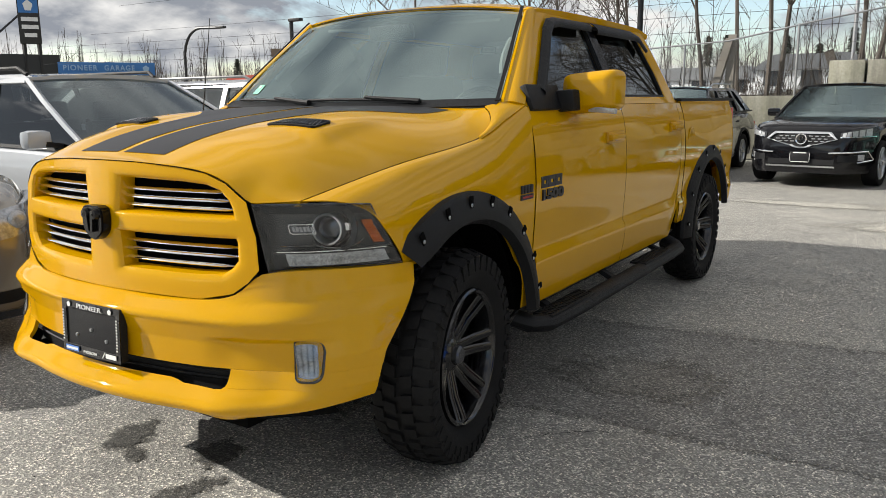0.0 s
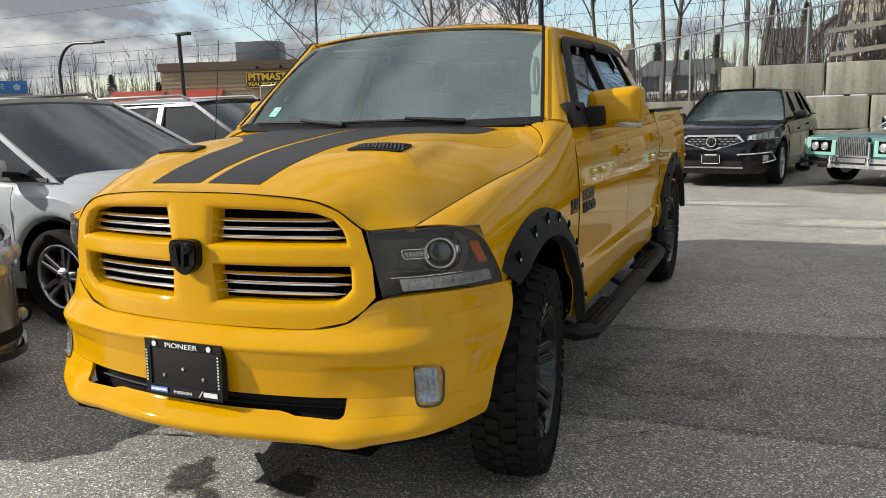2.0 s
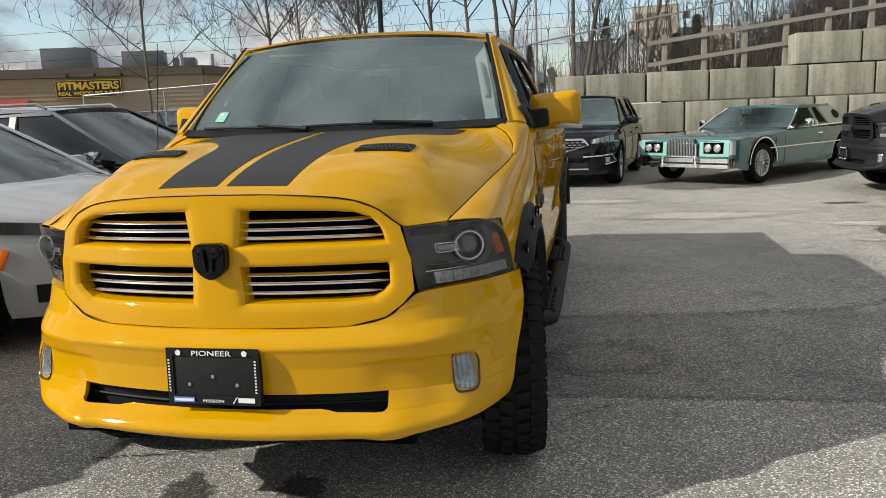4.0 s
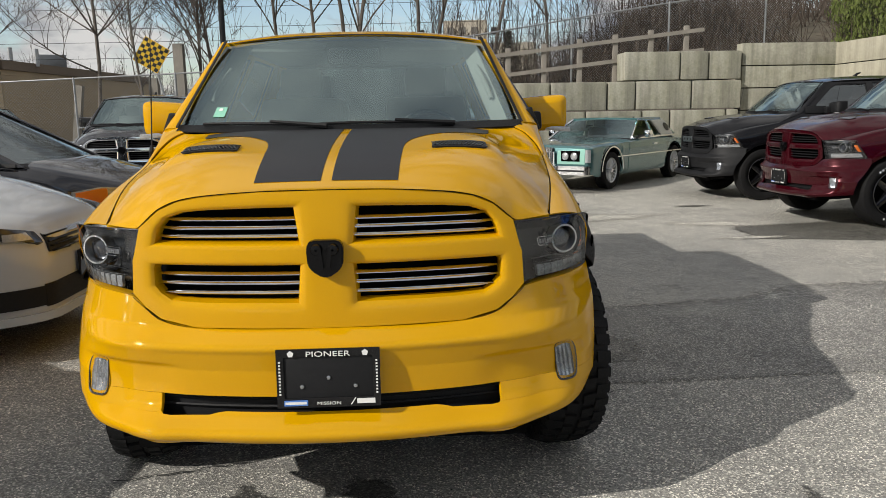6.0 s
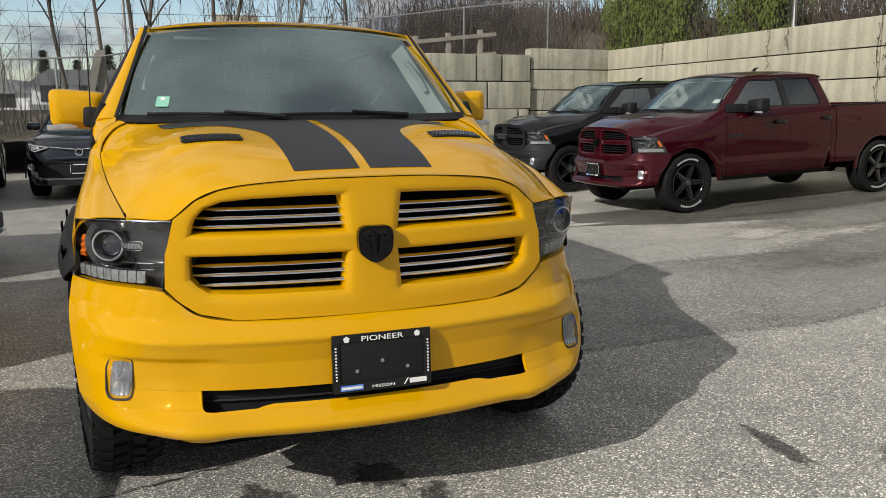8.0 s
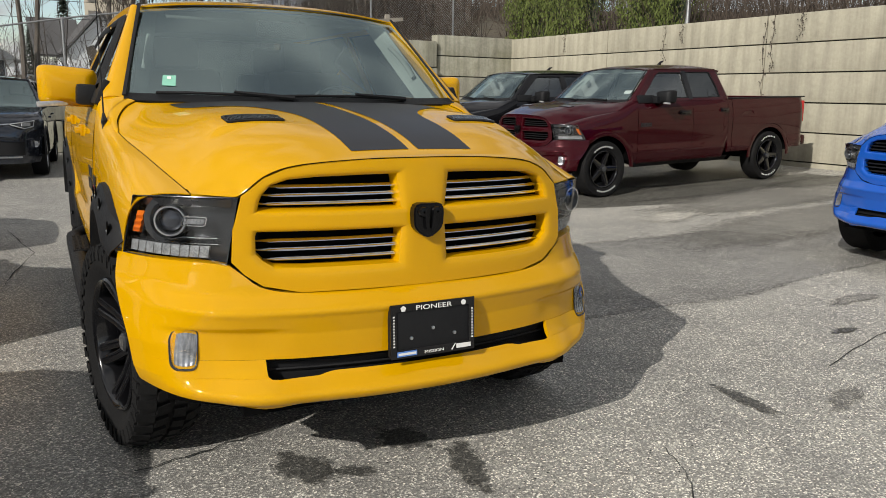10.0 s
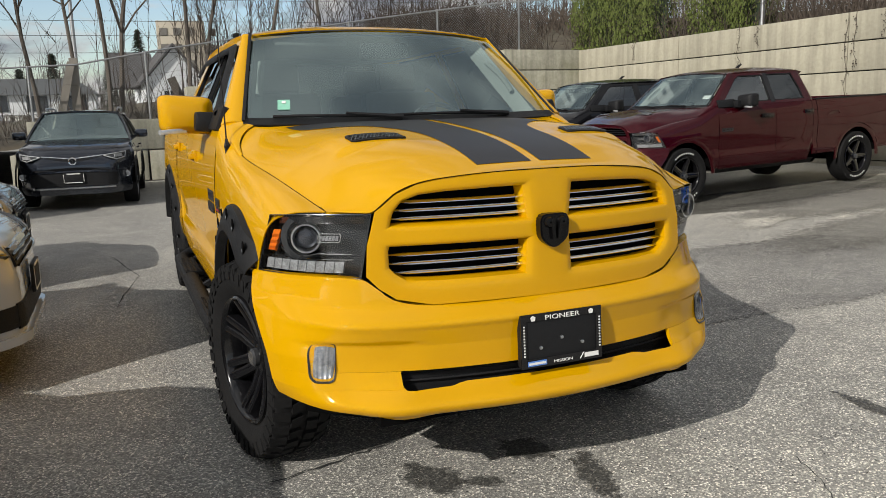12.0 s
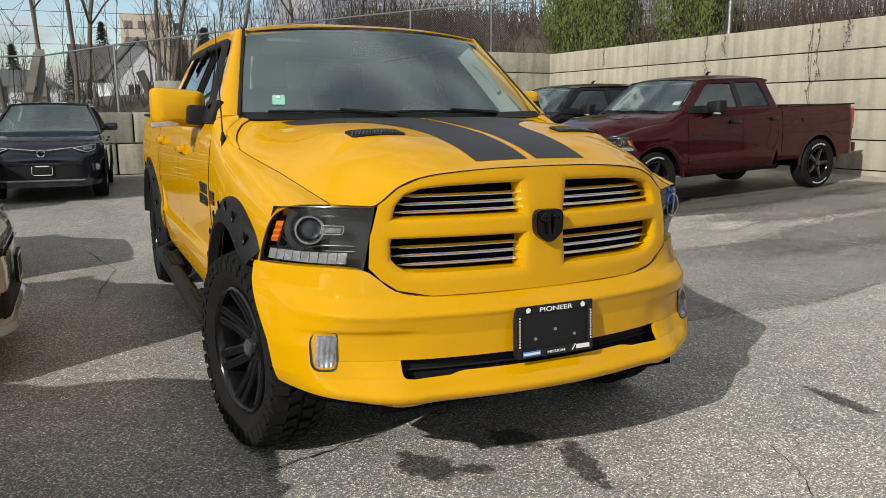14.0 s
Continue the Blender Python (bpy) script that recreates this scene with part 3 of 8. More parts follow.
def smooth(t):
    t = min(1.0, max(0.0, t))
    return t * t * (3 - 2 * t)


def bump_y(x, z):
    """The bumper's front surface."""
    prof = ramp(z, [(0.400, -0.862), (0.410, -0.890), (0.422, -0.906), (0.440, -0.914), (0.454, -0.908), (0.49, -0.862), (0.50, -0.852), (0.54, -0.842), (0.552, -0.840), (0.64, -0.846), (0.700, -0.862), (0.712, -0.869), (0.722, -0.869), (0.733, -0.860), (0.762, -0.824), (0.775, -0.807), (0.84, -0.795), (0.875, -0.79)])
    a = abs(x)
    t = smooth((a - 0.70) / 0.25)
    end = -0.845 + ramp(z, [(0.38, -0.13), (0.5, -0.13), (0.6, -0.10), (0.7, -0.02), (0.75, 0.015), (0.80, 0.05), (0.86, 0.06)])
    # corner pods: a crease over the fog lamps, and a kink in the lip below the slot's ends
    brow = 0.013 * smooth((0.664 - z) / 0.016) * smooth((z - 0.50) / 0.10) * smooth((a - 0.47) / 0.12) * (1 - smooth((a - 0.80) / 0.10))
    pod = -0.020 * smooth((0.525 - z) / 0.05) * math.exp(-((a - 0.60) / 0.10) ** 2)
    return prof + (end - prof) * t + sweep(x) + brow + pod


def build_bumper():
    def top(x):
        return ease(abs(x), [(0, 0.7705), (0.42, 0.7705), (0.56, 0.7955), (0.66, 0.867), (0.97, 0.868)])
    def xmax(z):
        return ease(z, [(0.36, 0.88), (0.42, 0.935), (0.6, 0.965), (0.75, 0.982), (0.87, 0.966)])
    us = [math.copysign(1 - (1 - abs(t)) ** 1.6, t) for t in span(-1, 1, 91)]
    bumper = part("bumper", sheet(us, span(0, 1, 46) + [1.001], lambda u, k: (lambda x: (lambda z: (u * xmax(z), bump_y(u * 0.965, z) + (0.06 if k > 1 else 0.0), z))(0.552 + (top(x) - 0.552) * min(k, 1.0)))(u * 0.96), 0.012), YELLOW, truck, "yellow painted front bumper")
    for s in (1, -1):
        def side(u, k):
            z = 0.497 + 0.055 * k
            x = 0.566 + (xmax(z) - 0.566) * u
            return s * x, bump_y(x / xmax(z) * 0.965, z) - 0.002, z
        part("bumper_side", sheet(span(0, 1, 22), span(0, 1, 6), side, 0.015 * s), YELLOW, bumper)
    def lip(u, k):
        zt = ramp(abs(u) * 0.95, [(0, 0.504), (0.35, 0.504), (0.40, 0.493), (0.545, 0.490), (0.560, 0.494), (0.572, 0.516), (0.95, 0.516)])
        z0 = 0.404 + 0.012 * smooth((abs(u) * 0.92 - 0.60) / 0.12) - 0.008 * math.exp(-((abs(u) * 0.92 - 0.58) / 0.08) ** 2)
        z = z0 + (zt - z0) * k
        x = u * xmax(z)
        rise = 0.03 * max(0.0, (abs(u) - 0.7) / 0.3) ** 1.5
        return x, bump_y(u * 0.965, max(0.404, z)), z + rise * (1 - k)
    part("bumper_lip", sheet(us, span(0, 1, 14), lip, 0.015), YELLOW, bumper)
    # dark intake behind the slot
    part("intake", sheet(span(-0.62, 0.62, 20), span(0.46, 0.58, 4), lambda x, z: (x, bump_y(x, 0.52) + 0.05, z), 0.004), BLACK_PLASTIC, bumper)
    for z in (0.507, 0.535):
        bm = bmesh.new()
        tube(bm, [(x, bump_y(x, 0.52) + 0.04, z) for x in span(-0.58, 0.58, 16)], 0.005, 5)
        part("intake_bar", bm, BLACK_PLASTIC, bumper)
    part("valance", sheet(us, span(0, 1, 5), lambda u, k: (u * 0.86, bump_y(u * 0.86, 0.42) + 0.045 + 0.05 * (1 - k), 0.372 + 0.05 * k + 0.06 * max(0.0, abs(u) - 0.6)), 0.01), DEEP_BLACK, bumper, "black plastic lower valance")
    # fog lamps
    for s in (1, -1):
        cx, cz = 0.806, 0.590
        def lens(a, k):
            ca, sa = math.cos(a), math.sin(a)
            x = cx + (0.040 * math.copysign(abs(ca) ** 0.5, ca) - 0.008 * sa + 0.006 * (1 - sa * sa)) * k
            z = cz + 0.064 * math.copysign(abs(sa) ** 0.5, sa) * k
            return s * x, bump_y(x, z), z
        fog = part("fog_lamp", sheet(span(0, 2 * math.pi, 41), [1.10, 1.04, 0.97], lambda a, k: (lambda q: (q[0], q[1] - (0.001, 0.006, 0.003)[0 if k > 1.08 else 1 if k > 1 else 2], q[2]))(lens(a, k))), HOUSING, bumper, "clear fog lamp set flush in the bumper")
        part("fog_lens", sheet(span(0, 2 * math.pi, 41), [1.0, 0.8, 0.5, 0.05], lambda a, k: (lambda q: (q[0], q[1] - 0.007 - 0.004 * (1 - k), q[2]))(lens(a, k))), GLASS_LAMP, fog, "clear lens")
        part("fog_reflector", sheet(span(-0.9, 0.9, 25), span(-0.92, 0.92, 15), lambda p, q: (lambda x, z: (s * x, bump_y(x, z) - 0.0035 + 0.0012 * math.cos(p * 14) - 0.002 * math.sin(2.2 * q), z))(cx + (0.037 * p * math.sqrt(1 - 0.2 * q * q) - 0.008 * q), cz + 0.060 * q * math.sqrt(1 - 0.25 * p * p))), LAMP_FOG, fog, "fluted grey reflector")


def build_headlamps():
    IT, OT, OB, IB = Vector((0.625, -0.686, 1.093)), Vector((0.922, -0.452, 1.088)), Vector((0.953, -0.322, 0.872)), Vector((0.664, -0.664, 0.868))
    def pt(u, v, back=0.0):
        """u from the inner to the outer side, v from top to bottom."""
        p = (IT * (1 - u) + OT * u) * (1 - v) + (IB * (1 - u) + OB * u) * v
        p = p + Vector((0.55, -0.83, 0)) * (0.045 * math.sin(math.pi * u) * (0.7 + 0.3 * math.sin(math.pi * v)))
        p.z += 0.004 * math.sin(math.pi * u) * (1 - v)
        return p - Vector((0.4, -0.9, 0.35)) * back
    for s in (1, -1):
        def m(u, v, b=0.0):
            p = pt(u, v, b)
            return s * p.x, p.y, p.z
        lamp = part("headlamp", sheet(span(0, 1, 12), span(0, 1, 8), lambda u, v: m(u, v, 0.075), 0.004 * s), HOUSING, truck, "dark headlamp with round projector")
        edge = even([(0, 0), (1, 0), (1, 1), (0, 1)], 60)
        n = len(edge)
        part("housing", sheet(list(range(n + 1)), [0, 0.5, 1], lambda i, k: m(edge[i % n][0], edge[i % n][1], 0.002 + 0.075 * k), 0.003 * s), HOUSING, lamp)
        part("cover", sheet(span(0, 1, 18), span(0, 1, 12), lambda u, v: m(u, v, 0.0)), GLASS_LAMP, lamp, "clear lamp cover")
        # lower light strip, cut into cells
        for k in range(9):
            u0 = 0.16 + 0.083 * k
            part("light_strip", sheet(span(u0, u0 + 0.0815, 9), span(0.715, 0.90, 5), lambda u, v: m(u, v, 0.016 + 0.004 * (u - u0) / 0.079 + 0.0015 * math.sin(v * 90)), 0.010 * s), LAMP_GUIDE, lamp, "clear ribbed running light strip")
        part("amber_reflector", sheet(span(0.845, 0.925, 9), span(0.24, 0.60, 8), lambda u, v: m(u + 0.05 * (v - 0.4), v, 0.034 + 0.004 * math.sin(v * 60)), 0.012 * s), AMBER, lamp, "amber side reflector")
        oo = even([(0.24, 0.29), (0.255, 0.265), (0.45, 0.265), (0.45, 0.41), (0.255, 0.41), (0.24, 0.385)], 30)
        part("chrome_frame", ring_sheet(oo, [(0.345 + (a - 0.345) * 0.94, 0.338 + (c - 0.338) * 0.84) for a, c in oo], lambda a, c: m(a, c, 0.032), 0.006 * s), CHROME, lamp)
        for k in range(6):
            part("lamp_cell", sheet(span(0.265 + 0.03 * k, 0.288 + 0.03 * k, 3), span(0.30, 0.375, 3), lambda u, v: m(u, v, 0.036), 0.006 * s), LAMP_GREY, lamp)
        part("chrome_wing", sheet(span(0.665, 0.735, 5), span(0.26, 0.37, 4), lambda u, v: m(u, v, 0.030), 0.01 * s), CHROME, lamp)
        line = [m(u, ramp(u, [(0.12, 0.60), (0.42, 0.60), (0.50, 0.64), (0.62, 0.655), (0.74, 0.60), (0.80, 0.52)]), 0.02) for u in span(0.12, 0.80, 22)]
        bm = bmesh.new()
        tube(bm, line, 0.0022, 5)
        part("chrome_line", bm, CHROME, lamp, "thin bright styling line")
        part("upper_shelf", sheet(span(0.06, 0.90, 20), span(0.03, 0.12, 4), lambda u, v: m(u, v, 0.012 + 0.25 * (v - 0.03))), LAMP_DARK, lamp)
        c = pt(0.565, 0.335, 0.036)
        rot = Vector((s * 0.35, -1, 0)).to_track_quat("X", "Z").to_matrix().to_4x4()
        mm = Matrix.Translation((s * c.x, c.y, c.z)) @ rot
        bm = bmesh.new()
        lathe(bm, [(-0.03, 0.050), (0.018, 0.053), (0.026, 0.051), (0.026, 0.0455), (0.012, 0.043), (-0.02, 0.040)], 32)
        bmesh.ops.transform(bm, matrix=mm, verts=bm.verts[:])
        part("projector_ring", bm, SILVER, lamp, "chrome projector ring")
        bm = bmesh.new()
        lathe(bm, [(-0.02, 0.0415), (0.000, 0.036), (0.006, 0.022), (0.008, 0.001)], 28)
        bmesh.ops.transform(bm, matrix=mm, verts=bm.verts[:])
        part("projector_lens", bm, LENS, lamp, "dark glass projector lens")
        bm = bmesh.new()
        lathe(bm, [(-0.028, 0.088), (-0.012, 0.090), (-0.010, 0.070), (-0.022, 0.060)], 32)
        bmesh.ops.transform(bm, matrix=mm, verts=bm.verts[:])
        part("projector_bezel", bm, HOUSING, lamp, "black bezel round the projector")
        part("strip_rim", sheet(span(0.10, 0.94, 24), span(0.685, 0.698, 2), lambda u, v: m(u, v, 0.012), 0.004 * s), CHROME, lamp, "bright rim over the light strip")


def build_plate():
    m = pose(0, -0.873, 0.627, 0, 0, 0)
    bm = bmesh.new()
    box(bm, (0, 0.012, 0), (0.325, 0.03, 0.188), None, 0.006)
    plate = part("plate_holder", bm, BLACK_PLASTIC, truck, "black dealer plate holder with white print")
    plate.matrix_basis = m @ pose(0, 0, 0, -3)
    bm = bmesh.new()
    out = even([(-0.165, -0.096), (0.165, -0.096), (0.165, 0.096), (-0.165, 0.096)], 40)
    ring_sheet(out, [(x * 0.86, (z + 0.004) * 0.70) for x, z in out], lambda x, z: (x, -0.0075, z), 0.004, bm)
    part("plate_frame", bm, BLACK_GLOSS, plate)
    F = pose(0, -0.0125, 0, 90)
    lettering("dealer_print", "PIONEER", 0.024, WHITE_INK, F @ pose(0, 0.079, 0), plate, 0.001, squeeze=0.14)
    lettering("place_print", "MISSION", 0.014, WHITE_INK, F @ pose(0.0, -0.082, 0), plate, 0.001, squeeze=0.075)
    for x in (-0.118, 0.118):
        bm = bmesh.new()
        prism(bm, [(0.011 * math.sin(a), 0.011 * math.cos(a)) for a in span(0, 2 * math.pi, 6)[:-1]], -0.001, Matrix.Translation((x, -0.0118, 0.081)))
        part("star_print", bm, WHITE_INK, plate)
    bm = bmesh.new()
    box(bm, (-0.105, -0.0118, -0.079), (0.075, 0.002, 0.018))
    part("blue_mark", bm, BLUE_INK, plate, "blue and white maker's mark as a plain bar")
    bm = bmesh.new()
    box(bm, (-0.105, -0.013, -0.079), (0.068, 0.002, 0.008))
    box(bm, (0.118, -0.0118, -0.077), (0.058, 0.002, 0.016))
    bar(bm, (0.07, -0.0118, -0.088), (0.085, -0.0118, -0.066), 0.003, 0.002, (0, 1, 0))
    for s in (-1, 1):
        for i in range(11):
            box(bm, (s * 0.154, -0.0118, -0.05 + i * 0.0105), (0.006, 0.002, 0.005))
    part("small_print", bm, WHITE_INK, plate)["kind"] = "stuff"
    for x, z in ((-0.085, -0.028), (0.085, -0.028), (0.0, 0.0)):
        bm = bmesh.new()
        lathe(bm, [(-0.009, 0.001), (-0.008, 0.006), (-0.002, 0.007)], 10, "y", (x, 0, z))
        part("screw", bm, SILVER, plate)


def build_side():
    low = 0.485
    for s in (1, -1):
        def panel(name, y0, y1, n, z0=None, z1=1.383, th=0.02):
            def f(u, v):
                y = y0 + (y1 - y0) * u
                zb = z0(y) if z0 else low
                z = zb + (z1 - zb) * v
                return s * door_x(z), y, z
            return part(name, sheet(span(0, 1, n), span(0, 1, 30), f, th * s), YELLOW, truck)
        fd = panel("front_door", 0.672, 1.842, 10)
        rd = panel("rear_door", 1.848, 2.945, 10, lambda y: low if y < 2.55 else max(low, arch(y, RW + 0.03, 0.86, low) if y > 2.87 else low))
        panel("cab_corner", 2.951, 3.045, 4, lambda y: 0.56)
        part("rocker_panel", sheet(span(0.66, 3.04, 8), span(0, 1, 6), lambda y, v: (s * (0.86 + 0.06 * v), y, 0.42 + 0.075 * v), 0.01), BLACK_PLASTIC, truck, "black lower sill")
        # bed side
        def bed(u, v):
            y = 3.06 + 1.60 * u
            zb = arch(y, RW, 0.54, 0.56)
            z = zb + (1.40 - zb) * v
            flarey = 0.012 * math.exp(-((y - RW) / 0.5) ** 2) * math.exp(-((z - 1.0) / 0.2) ** 2)
            x = door_x(min(z, 1.38)) + flarey
            if y > 4.5:
                x -= 0.05 * ((y - 4.5) / 0.16) ** 2
            return s * x, y, z
        part("bed_side", sheet(span(0, 1, 60), span(0, 1, 22), bed, 0.02 * s), YELLOW, truck)
        bm = bmesh.new()
        box(bm, (s * 0.885, 3.86, 1.405), (0.10, 1.62, 0.022), None, 0.008)
        part("bed_rail", bm, BLACK_PLASTIC, truck, "black bed rail cap")
        bm = bmesh.new()
        lathe(bm, [(0.0, 0.082), (0.004, 0.085), (0.006, 0.080), (0.003, 0.075), (0.003, 0.001)], 32)
        if s > 0:
            bmesh.ops.transform(bm, matrix=Matrix.Translation((0.972, 3.21, 1.13)), verts=bm.verts[:])
            part("fuel_door", bm, YELLOW, truck)
        else:
            bm.free()
        # tail lamp
        bm = bmesh.new()
        box(bm, (s * 0.905, 4.64, 1.16), (0.07, 0.07, 0.36), None, 0.02)
        part("tail_lamp", bm, LAMP_RED, truck, "red tail lamp")
        # handles
        for door, y, z in ((fd, 1.64, 1.21), (rd, 2.80, 1.23)):
            bm = bmesh.new()
            box(bm, (s * 0.985, y, z), (0.044, 0.20, 0.034), None, 0.012)
            box(bm, (s * 0.972, y + 0.02, z), (0.02, 0.25, 0.062), None, 0.008)
            part("door_handle", bm, YELLOW, door)
        # greenhouse
        def g(y, z):
            k = (z - 1.383) / 0.46
            return s * (0.922 - 0.205 * k - 0.012 * k * k), y, z
        for door, o, i in ((fd, [(0.665, 1.386), (1.842, 1.386), (1.842, 1.868), (1.25, 1.868), (1.165, 1.838)], [(0.80, 1.425), (1.80, 1.425), (1.80, 1.815), (1.30, 1.815), (1.20, 1.765)]),
                           (rd, [(1.848, 1.386), (2.945, 1.386), (2.90, 1.60), (2.80, 1.868), (1.848, 1.868)], [(1.885, 1.425), (2.76, 1.425), (2.74, 1.58), (2.64, 1.825), (1.885, 1.825)])):
            N = 12
            oo = [tuple(a + (b - a) * k / N for a, b in zip(o[j], o[(j + 1) % 5])) for j in range(5) for k in range(N)]
            ii = [tuple(a + (b - a) * k / N for a, b in zip(i[j], i[(j + 1) % 5])) for j in range(5) for k in range(N)]
            part("window_frame", ring_sheet(oo, ii, g, 0.03 * s), YELLOW, door)
            i2 = [((a - sum(p[0] for p in i) / 5) * 0.965 + sum(p[0] for p in i) / 5, (b - 1.62) * 0.93 + 1.62) for a, b in ii]
            part("window_seal", ring_sheet(ii, i2, lambda y, z: (g(y, z)[0] - s * 0.004, y, z), 0.02 * s), BLACK_PLASTIC, door)
            bm = bmesh.new()
            pts = [(g(y, z)[0] - s * 0.018, y, z) for y, z in i]
            bm.faces.new([bm.verts.new(p) for p in pts])
            part("side_window", bm, GLASS_TINT if door is rd else GLASS_SIDE, door, "tinted side window" if door is rd else "clear side window")
        bm = bmesh.new()
        for z0, z1 in ((1.386, 1.868),):
            sheet(span(1.79, 1.90, 4), span(z0 + 0.02, z1 - 0.03, 6), lambda y, z: (g(y, z)[0] + s * 0.004, y, z), 0.01 * s, bm)
        part("centre_pillar", bm, BLACK_GLOSS, truck, "gloss black pillar")
        # rain visors over the side windows
        def visor(path, wide):
            def f(u, v):
                j = u * (len(path) - 1)
                a = min(int(j), len(path) - 2)
                y, z = (path[a][k] + (path[a + 1][k] - path[a][k]) * (j - a) for k in (0, 1))
                dy, dz = path[a + 1][0] - path[a][0], path[a + 1][1] - path[a][1]
                l = math.hypot(dy, dz)
                ny, nz = dz / l, -dy / l
                q = g(y + ny * wide * v, z + nz * wide * v)
                return q[0] + s * (0.006 + 0.03 * math.sin(math.pi * min(1, v * 0.75 + 0.05))), q[1], q[2]
            return f
        part("window_visor", sheet(span(0, 1, 28), span(0, 1, 6), visor([(0.83, 1.47), (1.0, 1.61), (1.18, 1.765), (1.26, 1.81), (1.36, 1.825), (1.80, 1.83)], 0.045), 0.004 * s), BLACK_PLASTIC, fd, "smoked rain visor")
        part("window_visor", sheet(span(0, 1, 24), span(0, 1, 6), visor([(1.88, 1.835), (2.55, 1.835), (2.64, 1.82), (2.70, 1.74)], 0.06), 0.004 * s), BLACK_PLASTIC, rd, "smoked rain visor")
        # front pillar between door frame and windscreen
        def pillar(u, v):
            a = Vector((0.918, 0.655, 1.386)) * (1 - v) + Vector((0.716, 1.16, 1.838)) * v if v < 0.999 else Vector((0.716, 1.16, 1.838))
            b = Vector((0.835, 0.60, 1.395)) * (1 - v) + Vector((0.690, 1.12, 1.845)) * v
            q = a * (1 - u) + b * u + Vector((0.5, -0.6, 0.4)) * 0.02 * math.sin(math.pi * u)
            return s * q.x, q.y, q.z
        part("front_pillar", sheet(span(0, 1, 8), span(0, 1, 14), pillar, 0.01 * s), YELLOW, truck)
        def trim(u, v):
            b = Vector((0.838, 0.592, 1.395)) * (1 - v) + Vector((0.692, 1.112, 1.845)) * v
            return s * (b.x + 0.002 - 0.014 * u), b.y - 0.020 - 0.008 * u, b.z + 0.013
        part("pillar_trim", sheet(span(0, 1, 3), span(0, 1, 10), trim, 0.006 * s), BLACK_PLASTIC, truck, "black windscreen edge trim")
        # rear pillar
        part("rear_pillar", sheet(span(0, 1, 8), span(0, 1, 10), lambda u, v: (s * (g(0, 1.386 + 0.482 * v)[0] * s - 0.0 - 0.06 * u * u), 2.951 - 0.145 * v ** 1.2 + (0.10 + 0.03 * v) * u, 1.386 + 0.482 * v), 0.02 * s), YELLOW, truck)


